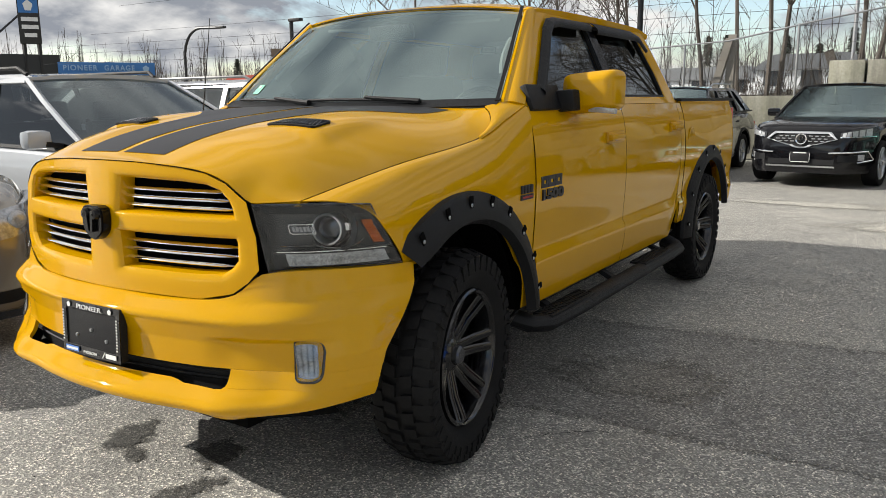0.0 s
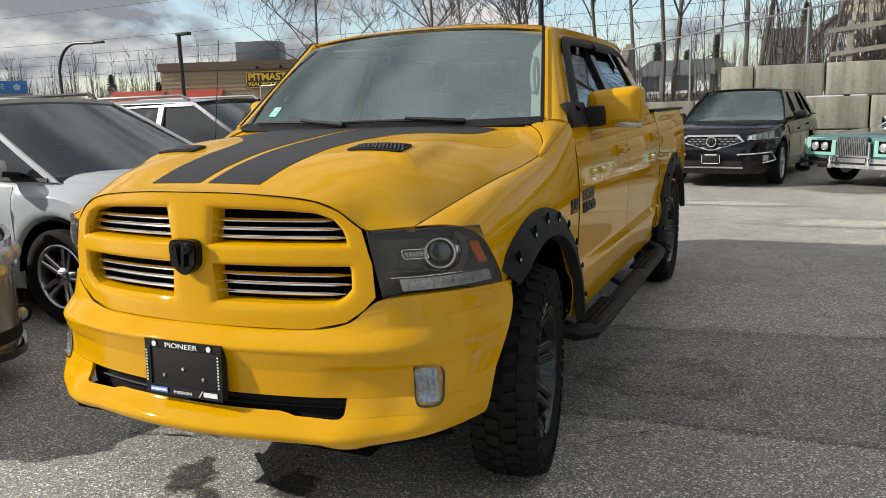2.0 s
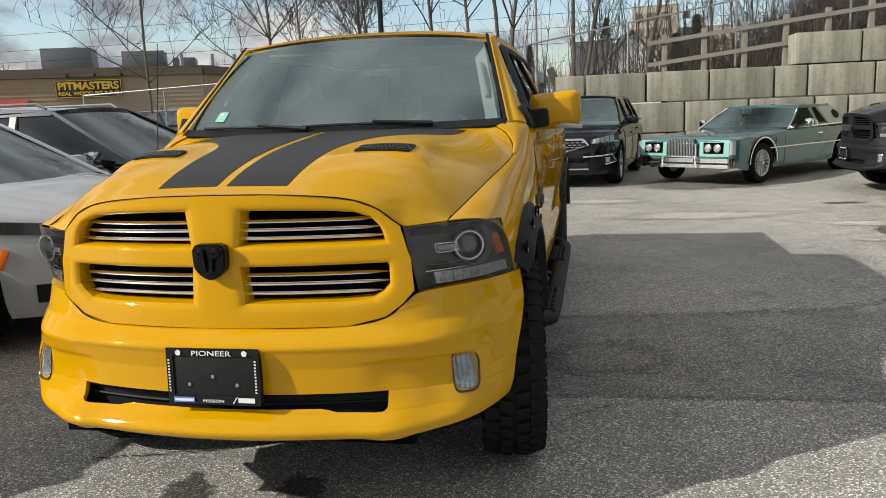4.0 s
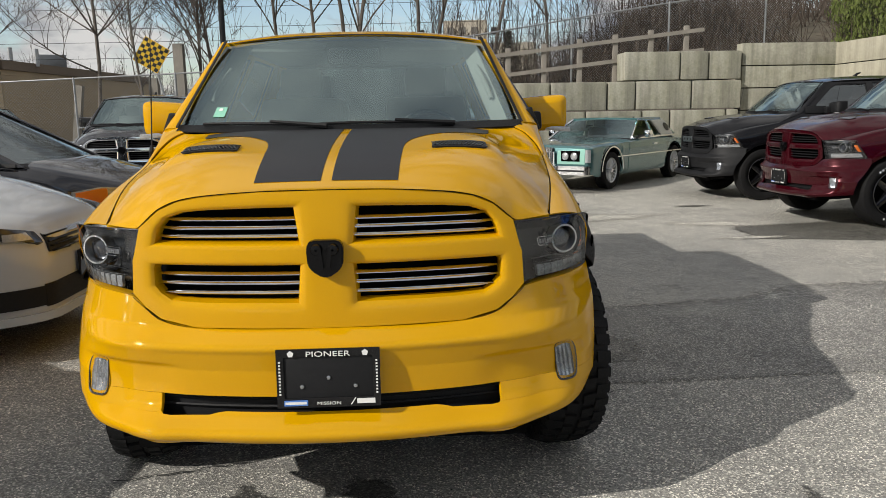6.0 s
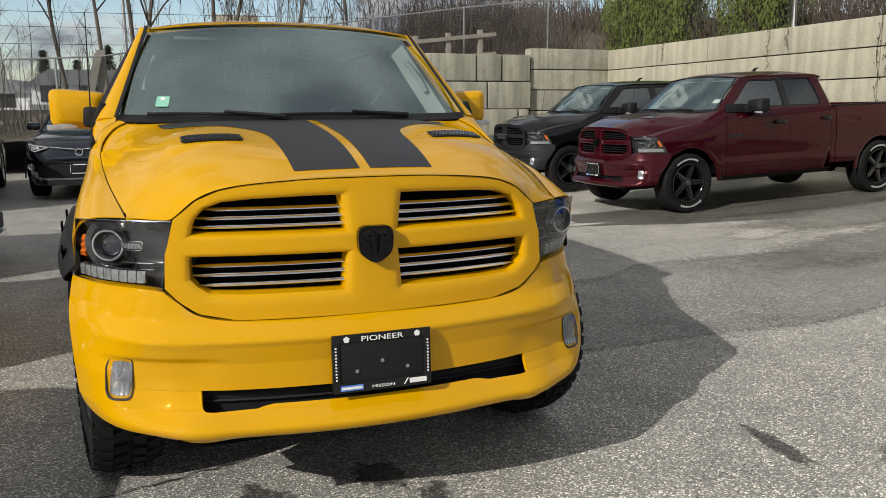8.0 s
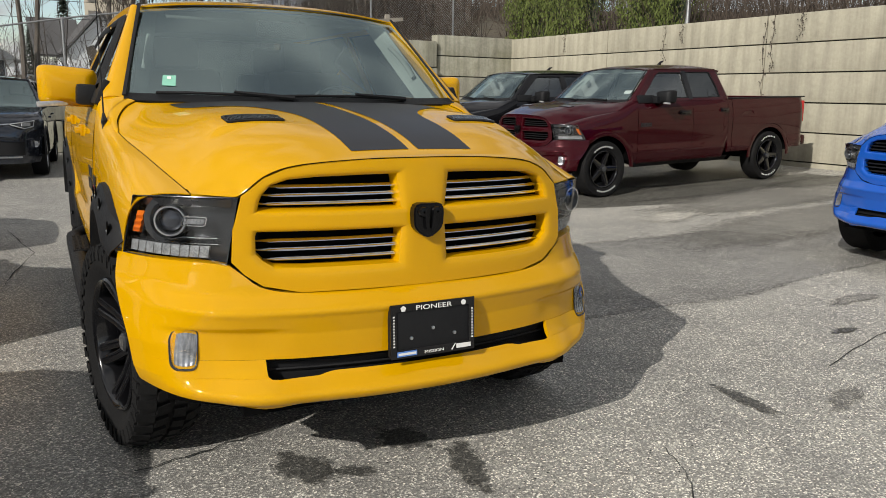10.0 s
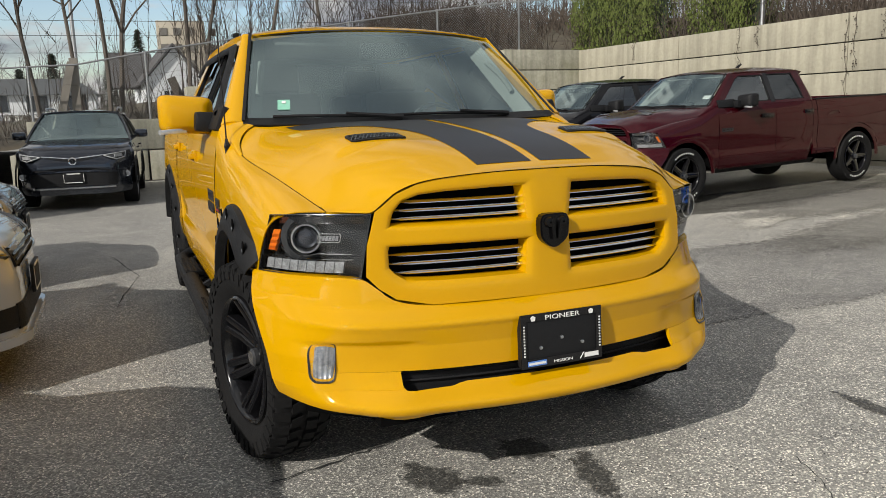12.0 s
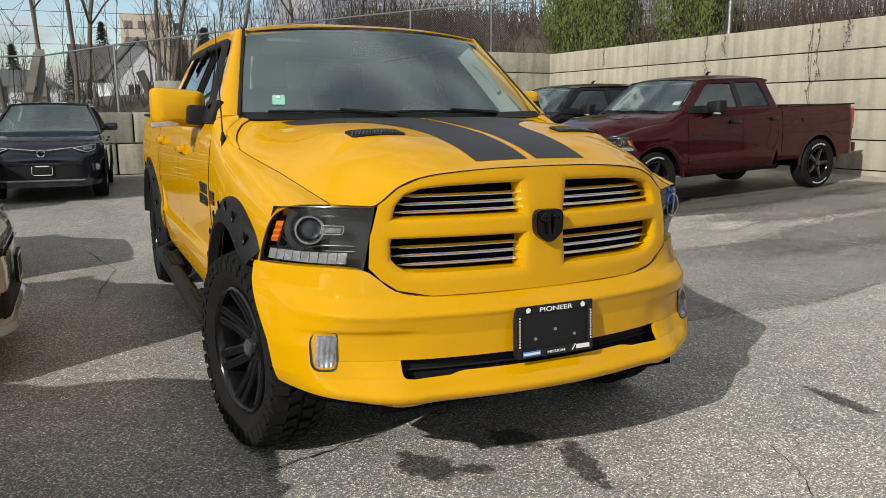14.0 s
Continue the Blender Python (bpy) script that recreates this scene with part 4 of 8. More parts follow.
def build_roof():
    def roof(u, v):
        y = 1.10 + 1.86 * v
        xe = 0.706 + 0.01 * math.sin(math.pi * v)
        zc = ease(y, [(1.10, 1.885), (1.25, 1.912), (1.6, 1.938), (2.2, 1.945), (2.7, 1.925), (2.96, 1.885)])
        ze = ease(y, [(1.10, 1.845), (1.25, 1.862), (1.6, 1.872), (2.7, 1.87), (2.96, 1.84)])
        k = abs(u)
        y2 = y - 0.06 * (1 - k * k) * (1 - v)
        z = ze + (zc - ze) * (1 - k ** 3.0)
        return u * xe, y2, z
    part("roof", sheet([math.sin(a) for a in span(-math.pi / 2, math.pi / 2, 27)], span(0, 1, 24), roof, 0.03), YELLOW, truck)
    # windscreen
    def screen(u, v):
        k = 1 - u * u
        a = Vector((0.838 * u, 0.592 - 0.17 * k, 1.395 - 0.012 * k))
        b = Vector((0.690 * u, 1.112 - 0.075 * k, 1.845 + 0.035 * k))
        q = a * (1 - v) + b * v
        q.y -= 0.03 * math.sin(math.pi * v)
        return q
    part("windscreen", sheet(span(-1, 1, 21), span(0, 1, 12), screen), GLASS_SCREEN, truck, "clear windscreen")
    part("screen_header", sheet(span(-1, 1, 21), span(0.985, 1.0, 3), lambda u, v: screen(u, v) + Vector((0, -0.004, 0.003)), 0.002), BLACK_GLOSS, truck)
    part("cowl_panel", sheet(span(-1, 1, 21), span(0, 1, 4), lambda u, v: screen(u, 0.05 * v) + Vector((0, -0.006 - 0.035 * (1 - v), 0.004 - 0.008 * (1 - v))), 0.006), BLACK_PLASTIC, truck, "black cowl panel")
    # sticker inside the screen
    part("windscreen_sticker", sheet(span(-0.815, -0.745, 3), span(0.135, 0.235, 3), lambda u, v: screen(u, v) + Vector((0, -0.003, 0.002)), 0.001), GREEN_INK, truck, "small green and white sticker")
    part("sticker_print", sheet(span(-0.792, -0.770, 3), span(0.195, 0.22, 3), lambda u, v: screen(u, v) + Vector((0, -0.005, 0.004)), 0.001), WHITE_INK, truck)
    # mirror inside
    bm = bmesh.new()
    box(bm, (0, 0.95, 1.76), (0.27, 0.05, 0.085), pose(0, 0, 0, 12), 0.02)
    part("rear_view_mirror", bm, BLACK_PLASTIC, truck)
    bm = bmesh.new()
    box(bm, (0, 2.90, 1.838), (1.28, 0.12, 0.05), None, 0.02)
    part("rear_header", bm, HEADLINER, truck)
    # wipers
    for x0, x1 in ((0.50, -0.13), (-0.10, -0.70)):
        bm = bmesh.new()
        def on(x, v, lift):
            q = screen(x / (0.838 - 0.15 * v), v)
            return q + Vector((0, -lift, lift * 0.7))
        pts = [on(x0 + (x1 - x0) * k, 0.022 + 0.03 * k * (1 - k) * 4 * 0.5 + 0.02 * k, 0.018) for k in span(0, 1, 10)]
        tube(bm, pts, 0.008, 6)
        pts = [on(x0 + (x1 * 0.45 + x0 * 0.55 - x0) * k, 0.012 + 0.045 * k, 0.026) for k in span(0, 1, 6)]
        tube(bm, pts, [0.013, 0.012, 0.011, 0.010, 0.009, 0.008], 6)
        part("wiper", bm, BLACK_PLASTIC, truck, "black wiper")
    # back of the cab and bed
    bm = bmesh.new()
    sheet(span(-0.90, 0.90, 6), span(0.6, 1.40, 4), lambda x, z: (x, 3.03, z), 0.02, bm)
    part("cab_back", bm, YELLOW, truck)
    part("rear_window", sheet(span(-0.8, 0.8, 6), span(0, 1, 4), lambda x, v: (x * (1 - 0.14 * v), 3.04 - 0.11 * v, 1.41 + 0.42 * v)), GLASS_TINT, truck, "tinted rear window")
    bm = bmesh.new()
    box(bm, (0, 3.86, 0.80), (1.66, 1.55, 0.05))
    box(bm, (0, 4.63, 1.05), (1.72, 0.05, 0.72), None, 0.015)
    part("tailgate", bm, YELLOW, truck)
    bm = bmesh.new()
    box(bm, (0, 3.86, 1.392), (1.70, 1.56, 0.012), None, 0.004)
    part("bed_cover", bm, BLACK_PLASTIC, truck, "black soft bed cover")
    bm = bmesh.new()
    box(bm, (0, 4.76, 0.66), (1.80, 0.14, 0.17), None, 0.04)
    part("rear_bumper", bm, YELLOW, truck)


def build_inside():
    bm = bmesh.new()
    sheet(span(-0.80, 0.80, 12), span(0, 1, 8), lambda x, v: (x, 0.55 + 0.45 * v + 0.0 * x, 1.36 + 0.05 * math.sin(math.pi * v) - 0.10 * v * v - 0.05 * (x / 0.8) ** 2), 0.03, bm)
    box(bm, (0, 1.02, 1.12), (1.60, 0.14, 0.36), None, 0.04)
    part("dashboard", bm, SEAT_DARK, truck)
    bm = bmesh.new()
    c = Vector((0.40, 1.13, 1.30))
    rot = pose(0, 0, 0, -25)
    tube(bm, [c + (rot @ Vector((0.19 * math.cos(a), 0, 0.19 * math.sin(a)))) for a in span(0, 2 * math.pi, 29)], 0.014, 8, False)
    for a in (0.1, math.pi - 0.1, -math.pi / 2):
        bar(bm, c, c + (rot @ Vector((0.18 * math.cos(a), 0, 0.18 * math.sin(a)))), 0.05, 0.02, (0, 1, 0))
    part("steering_wheel", bm, SEAT_DARK, truck)
    for y, xs in ((1.62, (-0.40, 0.40)), (2.48, (-0.42, 0.42))):
        for x in xs:
            bm = bmesh.new()
            box(bm, (x, y - 0.12, 0.98), (0.54, 0.52, 0.16), None, 0.06)
            box(bm, (x, y + 0.20, 1.28), (0.52, 0.15, 0.58), pose(0, 0, 0, -12), 0.06)
            seat = part("seat", bm, SEAT_TAN, truck, "grey leather seat")
            bm = bmesh.new()
            box(bm, (x, y + 0.28, 1.66), (0.27, 0.10, 0.19), pose(0, 0, 0, -10), 0.04)
            part("headrest", bm, SEAT_TAN, seat)
    bm = bmesh.new()
    sheet(span(-0.66, 0.66, 8), span(1.14, 2.95, 6), lambda x, y: (x, y, 1.835 + 0.03 * (1 - (x / 0.66) ** 2)), 0.01, bm)
    part("headliner", bm, HEADLINER, truck)
    for s in (1, -1):
        bm = bmesh.new()
        box(bm, (s * 0.36, 1.18, 1.835), (0.40, 0.17, 0.018), pose(0, 0, 0, 20), 0.006)
        part("sun_visor", bm, HEADLINER, truck)
    for s in (1, -1):
        part("pillar_lining", sheet(span(0, 1, 4), span(0, 1, 8), lambda u, v: (s * (0.80 - 0.135 * v - 0.075 * u), 0.66 + 0.50 * v + 0.10 * u, 1.38 + 0.45 * v), 0.01 * s), HEADLINER, truck, "pale pillar lining")
        bm = bmesh.new()
        tube(bm, [(s * (0.76 - 0.145 * v), 0.68 + 0.50 * v - 0.03 * math.sin(math.pi * (v - 0.3) / 0.4), 1.40 + 0.43 * v) for v in span(0.3, 0.7, 8)], 0.014, 8)
        part("grab_handle", bm, HEADLINER, truck)
    # dark core that closes the engine bay and the underside
    def lump(name, c, size, bevel=0.0):
        bm = bmesh.new()
        box(bm, c, size, None, bevel)
        part(name, bm, DEEP_BLACK, truck)
    lump("engine_block", (0, -0.08, 0.84), (1.16, 0.84, 0.36))
    lump("floor_pan", (0, 1.86, 0.66), (1.72, 2.30, 0.36))
    lump("frame_rail", (0, 3.8, 0.66), (1.20, 1.6, 0.26))
    lump("radiator", (0, -0.45, 0.52), (1.15, 0.42, 0.22))
    # added slab that keeps sun from leaking under the front end
    lump("skid_plate", (0, -0.30, 0.405), (1.30, 0.95, 0.07))
    for s in (1, -1):
        lump("inner_arch", (s * 0.66, FW + 0.05, 0.88), (0.10, 0.90, 0.38))
        lump("inner_arch", (s * 0.66, RW, 0.92), (0.10, 1.3, 0.6))
        lump("splash_guard", (s * 0.76, FW + 0.62, 0.72), (0.30, 0.03, 0.5))
        for y, r in ((FW, 0.60), (RW, 0.60)):
            part("wheel_housing", sheet(span(0.15, 2.25 if y < 1 else math.pi - 0.15, 14), [0.60, 0.90], lambda a, x: (s * x, y + r * math.cos(a), HUB - 0.02 + r * math.sin(a)), 0.01), DEEP_BLACK, truck)
    for y in (FW, RW):
        bm = bmesh.new()
        tube(bm, [(-0.75, y, HUB), (-0.2, y, HUB), (-0.12, y, HUB), (0.12, y, HUB), (0.2, y, HUB), (0.75, y, HUB)], [0.06, 0.06, 0.14, 0.14, 0.06, 0.06], 12)
        part("axle", bm, DEEP_BLACK, truck)


def build_flares():
    for s in (1, -1):
        for yc, a0, a1 in ((FW + 0.04, 0.10, 2.26), (RW, 0.22, 3.16)):
            def f(u, v):
                a = a0 + (a1 - a0) * u
                r = [0.645, 0.640, 0.615, 0.56, 0.535, 0.515][v]
                x = [0.962, 0.984, 0.998, 1.018, 1.018, 0.98][v]
                y = yc + r * math.cos(a)
                if yc < 1:
                    x -= 0.14 * max(0.0, (-y - 0.20) / 0.25) ** 1.5
                return s * x, y, HUB + 0.985 * r * math.sin(a)
            fl = part("wheel_flare", sheet(span(0, 1, 44), list(range(6)), f, 0.006 * s), BLACK_PLASTIC, truck, "black bolt-on wheel flare")
            for k in range(8):
                a = a0 + (a1 - a0) * (k + 0.55) / 8
                bm = bmesh.new()
                y, z = yc + 0.595 * math.cos(a), HUB + 0.985 * 0.595 * math.sin(a)
                x = 1.006 - (0.14 * max(0.0, (-y - 0.20) / 0.25) ** 1.5 if yc < 1 else 0)
                mm = Matrix.Translation((s * x, y, z)) @ pose(0, 0, 0, math.degrees(a) - 90)
                box(bm, (0, 0, 0.004), (0.006, 0.026, 0.062), mm, 0.002)
                part("bolt_pocket", bm, DEEP_BLACK, fl)
                bm = bmesh.new()
                lathe(bm, [(0.0, 0.0085), (0.004, 0.0075), (0.006, 0.004), (0.006, 0.001)], 8)
                bmesh.ops.transform(bm, matrix=Matrix.Translation((s * x, y, z)) @ (pose(0, 0, 0, 0, 0, 180) if s < 0 else Matrix.Identity(4)), verts=bm.verts[:])
                part("bolt", bm, SILVER, fl, "small bright bolt")


def build_steps():
    for s in (1, -1):
        bm = bmesh.new()
        pts = [(s * 0.90, 0.62, 0.45), (s * 0.97, 0.64, 0.42), (s * 1.01, 0.72, 0.405), (s * 1.015, 1.0, 0.40), (s * 1.015, 2.6, 0.40), (s * 1.01, 2.83, 0.405), (s * 0.96, 2.92, 0.42), (s * 0.90, 2.94, 0.45)]
        tube(bm, pts, 0.055, 10)
        for v in bm.verts:
            v.co.z = 0.40 + (v.co.z - 0.40) * 0.72
        st = part("side_step", bm, BLACK_PLASTIC, truck, "black tubular side step")
        for y in (0.98, 2.32):
            bm = bmesh.new()
            box(bm, (s * 0.995, y, 0.437), (0.10, 0.52, 0.014), None, 0.004)
            for i in range(18):
                for j in range(3):
                    box(bm, (s * (0.965 + 0.03 * j), y - 0.24 + i * 0.028, 0.446), (0.018, 0.012, 0.008))
            part("step_pad", bm, BLACK_PLASTIC, st, "ribbed rubber tread pad")
        for y in (0.9, 1.7, 2.6):
            bm = bmesh.new()
            bar(bm, (s * 0.80, y, 0.50), (s * 1.0, y, 0.40), 0.05, 0.025)
            part("step_bracket", bm, BLACK_PLASTIC, st)


def build_mirrors():
    for s in (1, -1):
        bm = bmesh.new()
        def shell(u, v):
            a, b = u * 2 * math.pi, v
            ca, sa = math.cos(a), math.sin(a)
            ex = 0.30
            cx = math.copysign(abs(ca) ** ex, ca)
            cz = math.copysign(abs(sa) ** ex, sa)
            k = ease(b, [(0, 0.60), (0.12, 0.86), (0.35, 0.97), (0.7, 1.0), (1.0, 0.97)])
            x = 1.038 + 0.138 * cx * k
            z = 1.445 + 0.098 * cz * k + (0.012 * (x - 1.03) / 0.15)
            return s * x, 1.06 + 0.16 * b + 0.05 * (x - 1.03), z
        sheet(span(0, 1, 33), span(0, 1, 8), shell, 0, bm)
        bm.verts.ensure_lookup_table()
        front = [v for v in bm.verts if abs(v.co.y - (1.06 + 0.05 * (abs(v.co.x) - 1.03))) < 1e-4]
        bmesh.ops.contextual_create(bm, geom=front)
        mir = part("door_mirror", bm, YELLOW, truck, "yellow door mirror on a black arm")
        bm = bmesh.new()
        box(bm, (s * 1.035, 1.215, 1.445), (0.25, 0.012, 0.17), None, 0.004)
        part("mirror_glass", bm, CHROME, mir, "mirror glass")
        bm = bmesh.new()
        box(bm, (s * 1.115, 1.085, 1.362), (0.14, 0.03, 0.026), pose(0, 0, 0, 0, 4 * s, -8 * s), 0.006)
        part("turn_lamp", bm, LAMP_WHITE, mir, "clear turn lamp strip")
        bm = bmesh.new()
        box(bm, (s * 0.93, 1.06, 1.405), (0.16, 0.15, 0.10), pose(0, 0, 0, 0, -4 * s), 0.02)
        box(bm, (s * 0.912, 0.86, 1.42), (0.035, 0.34, 0.12), pose(0, 0, 0, 0, -22 * s), 0.01)
        part("mirror_arm", bm, BLACK_PLASTIC, mir, "black mirror arm")


def build_badges():
    for s in (1, -1):
        bm = bmesh.new()
        for i in range(4):
            box(bm, (s * 0.979, 0.575 + 0.030 * i - 0.045, 1.034), (0.006, 0.024, 0.036), None, 0.002)
        box(bm, (s * 0.979, 0.575, 1.000), (0.005, 0.118, 0.022))
        b = part("engine_badge", bm, STRIPE, truck, "black and red engine badge drawn as plain bars")
        bm = bmesh.new()
        box(bm, (s * 0.982, 0.575, 1.000), (0.003, 0.09, 0.008))
        part("badge_line", bm, RED_INK, b)
        bm = bmesh.new()
        for i in range(3):
            y = 0.716 + 0.076 * (i + 0.5)
            out = even([(-0.036, -0.033), (0.036, -0.033), (0.036, 0.033), (-0.036, 0.033)], 12)
            ring_sheet(out, [(a * 0.35, c * 0.3) for a, c in out], lambda a, c: (s * 0.981, y + a, 1.048 + c * 0.78), 0.006 * s, bm)
        part("door_badge", bm, STRIPE, truck, "black maker's badge drawn as plain blocks")
        lettering("model_number", "1500", 0.060, STRIPE, pose(s * 0.979, 0.832, 0.988, 90, 0, 90 * s), truck, 0.006, "black raised model number", squeeze=0.228, bold=0.0035)
    # aerial on the passenger-side fender
    bm = bmesh.new()
    tube(bm, [(-0.925, 0.46, 1.255), (-0.93, 0.46, 1.30), (-0.93, 0.47, 1.33)], [0.018, 0.014, 0.006], 8)
    tube(bm, [(-0.93, 0.47, 1.32), (-0.925, 0.56, 1.86)], [0.0035, 0.002], 6)
    part("aerial", bm, BLACK_PLASTIC, truck, "thin fender aerial")


def build_gaps():
    """Thin black tubes along the gaps between the panels."""
    def line(pts, r=0.0014):
        bm = bmesh.new()
        tube(bm, pts, r, 5)
        part("panel_gap", bm, DEEP_BLACK, truck)
    for s in (1, -1):
        line([(s * (seam(y)[0] - 0.001), y, seam(y)[1] + 0.0005) for y in span(-0.598, 0.30, 22)] + [(s * (hood_edge(y)[0] + 0.002), y, hood_edge(y)[1] + 0.001) for y in span(0.33, 0.53, 12)])
        line([(s * (door_x(z) - 0.001), 0.667, z) for z in span(0.50, 1.38, 20)] + [(s * 0.918, 0.66, 1.388)] + [(s * (0.918 - 0.202 * k), 0.66 + 0.505 * k, 1.388 + 0.452 * k) for k in span(0.1, 1, 8)])
        line([(s * (door_x(z) - 0.001), 1.845, z) for z in span(0.50, 1.38, 20)])
        line([(s * (door_x(z) - 0.001), 2.948, z) for z in span(0.56, 1.38, 20)])
        line([(s * (door_x(min(z, 1.38)) - 0.002), 3.052, z) for z in span(0.56, 1.39, 20)], 0.0035)
    line([(x, nose_edge(x)[0] - 0.0035, nose_edge(x)[1] - 0.002) for x in span(-0.622, 0.622, 50)], 0.0015)
    line([(x, bump_y(x, 0.775) - 0.0 + 0.003, ease(abs(x), [(0, 0.769), (0.42, 0.769), (0.56, 0.794), (0.655, 0.866)])) for x in span(-0.655, 0.655, 40)], 0.0014)


build_hood()
build_fenders()
build_front()
build_bumper()
build_headlamps()
build_plate()
build_side()
build_roof()
build_inside()
build_flares()
build_steps()
build_mirrors()
build_badges()
build_gaps()
for sx in (1, -1):
    for y in (FW, RW):
        add_wheel(truck, pose(sx * (0.885 if y < 1 else 0.865), y + (0.03 if y < 1 else 0.0), TYRE, 0, 0, (0 if sx > 0 else 180) + ((8.0 if sx > 0 else 10.5) if y < 1 else 0)), TYRE, 0.245, 0.266, RIM_BLACK, 7, 0.031, 38, 0, w0=0.050, w1=0.044, dish=0.085, label="gloss black split-spoke rim")


# ---- ground ----
GRID = [(5.5, 0.0), (12.0, 0.2), (13.0, 0.22)]


def ground_z(x, y):
    return ramp(x, GRID) if y < 18 else 0.0


def asphalt(name="worn_asphalt", lo=(0.27, 0.265, 0.255), hi=(0.37, 0.36, 0.34), fade=False, gloss=0.85):
    m = bpy.data.materials.new(name)
    m.use_nodes = True
    nt = m.node_tree
    N, L = nt.nodes, nt.links
    b = N["Principled BSDF"]
    b.inputs["Roughness"].default_value = gloss
    co = N.new("ShaderNodeTexCoord")

    def noise_(scale, detail=6.0, rough=0.6, dist=0.0):
        n = N.new("ShaderNodeTexNoise")
        n.inputs["Scale"].default_value = scale
        n.inputs["Detail"].default_value = detail
        n.inputs["Roughness"].default_value = rough
        n.inputs["Distortion"].default_value = dist
        L.new(co.outputs["Object"], n.inputs["Vector"])
        return n

    def ramp_(src, stops):
        r = N.new("ShaderNodeValToRGB")
        r.color_ramp.elements[0].position, r.color_ramp.elements[0].color = stops[0][0], (*stops[0][1], 1)
        r.color_ramp.elements[1].position, r.color_ramp.elements[1].color = stops[-1][0], (*stops[-1][1], 1)
        for p, c in stops[1:-1]:
            e = r.color_ramp.elements.new(p)
            e.color = (*c, 1)
        L.new(src, r.inputs["Fac"])
        return r

    def mix_(fac, a, c, kind="MIX"):
        n = N.new("ShaderNodeMix")
        n.data_type, n.blend_type = "RGBA", kind
        if isinstance(fac, float):
            n.inputs["Factor"].default_value = fac
        else:
            L.new(fac, n.inputs["Factor"])
        L.new(a, n.inputs[6])
        L.new(c, n.inputs[7])
        return n.outputs[2]

    big = ramp_(noise_(0.35, 5, 0.55, 0.4).outputs["Fac"], [(0.35, lo), (0.62, hi)])
    mid = ramp_(noise_(3.0, 6, 0.65).outputs["Fac"], [(0.3, (0.78, 0.78, 0.78)), (0.7, (1.12, 1.12, 1.1))])
    vor = N.new("ShaderNodeTexVoronoi")
    vor.inputs["Scale"].default_value = 150.0
    L.new(co.outputs["Object"], vor.inputs["Vector"])
    sep = N.new("ShaderNodeSeparateColor")
    L.new(vor.outputs["Color"], sep.inputs["Color"])
    stone = ramp_(sep.outputs["Red"], [(0.0, (0.44, 0.44, 0.45)), (0.68, (0.92, 0.92, 0.90)), (0.88, (1.7, 1.68, 1.62)), (1.0, (3.0, 2.95, 2.85))])
    # worn stones are polished, the binder between them dull
    polish = ramp_(sep.outputs["Green"], [(0.0, (gloss,) * 3), (0.6, (gloss,) * 3), (0.75, (0.42,) * 3), (1.0, (0.30,) * 3)])
    L.new(polish.outputs["Color"], b.inputs["Roughness"])
    # the ground is darker towards low x and paler towards high x, with a wavy change
    xyz = N.new("ShaderNodeSeparateXYZ")
    L.new(co.outputs["Object"], xyz.inputs["Vector"])
    wob = N.new("ShaderNodeMath")
    wob.operation = "MULTIPLY_ADD"
    wob.inputs[1].default_value = 2.4
    L.new(noise_(0.5, 4, 0.6).outputs["Fac"], wob.inputs[0])
    L.new(xyz.outputs["X"], wob.inputs[2])
    lane = N.new("ShaderNodeMapRange")
    lane.inputs["From Min"].default_value = -0.6
    lane.inputs["From Max"].default_value = 3.6
    L.new(wob.outputs[0], lane.inputs["Value"])
    x_tone = ramp_(lane.outputs["Result"], [(0.0, (0.95, 0.95, 0.95)), (1.0, (1.22, 1.21, 1.18))])
    big_c = mix_(1.0, big.outputs["Color"], x_tone.outputs["Color"], "MULTIPLY")
    col = mix_(1.0, mix_(1.0, big_c, mid.outputs["Color"], "MULTIPLY"), stone.outputs["Color"], "MULTIPLY")
    L.new(col, b.inputs["Base Color"])
    bp = N.new("ShaderNodeBump")
    bp.inputs["Strength"].default_value = 0.45
    bp.inputs["Distance"].default_value = 0.006
    L.new(vor.outputs["Distance"], bp.inputs["Height"])
    L.new(bp.outputs["Normal"], b.inputs["Normal"])
    if fade:
        # a ragged, soft rim: the mesh's own fade against a noise
        at = N.new("ShaderNodeAttribute")
        at.attribute_name = "fade"
        n = noise_(16.0, 12, 0.85)
        sub = N.new("ShaderNodeMath")
        sub.operation = "SUBTRACT"
        L.new(at.outputs["Fac"], sub.inputs[0])
        wide = N.new("ShaderNodeMath")
        wide.operation = "MULTIPLY_ADD"
        wide.inputs[1].default_value = 2.6
        wide.inputs[2].default_value = -0.8
        L.new(n.outputs["Fac"], wide.inputs[0])
        L.new(wide.outputs[0], sub.inputs[1])
        mr = N.new("ShaderNodeMapRange")
        mr.inputs["From Min"].default_value = -0.06
        mr.inputs["From Max"].default_value = 0.20
        L.new(sub.outputs[0], mr.inputs["Value"])
        tr = N.new("ShaderNodeBsdfTransparent")
        ms = N.new("ShaderNodeMixShader")
        L.new(mr.outputs["Result"], ms.inputs[0])
        L.new(tr.outputs[0], ms.inputs[1])
        L.new(b.outputs[0], ms.inputs[2])
        L.new(ms.outputs[0], N["Material Output"].inputs["Surface"])
    return m


ASPHALT = asphalt()


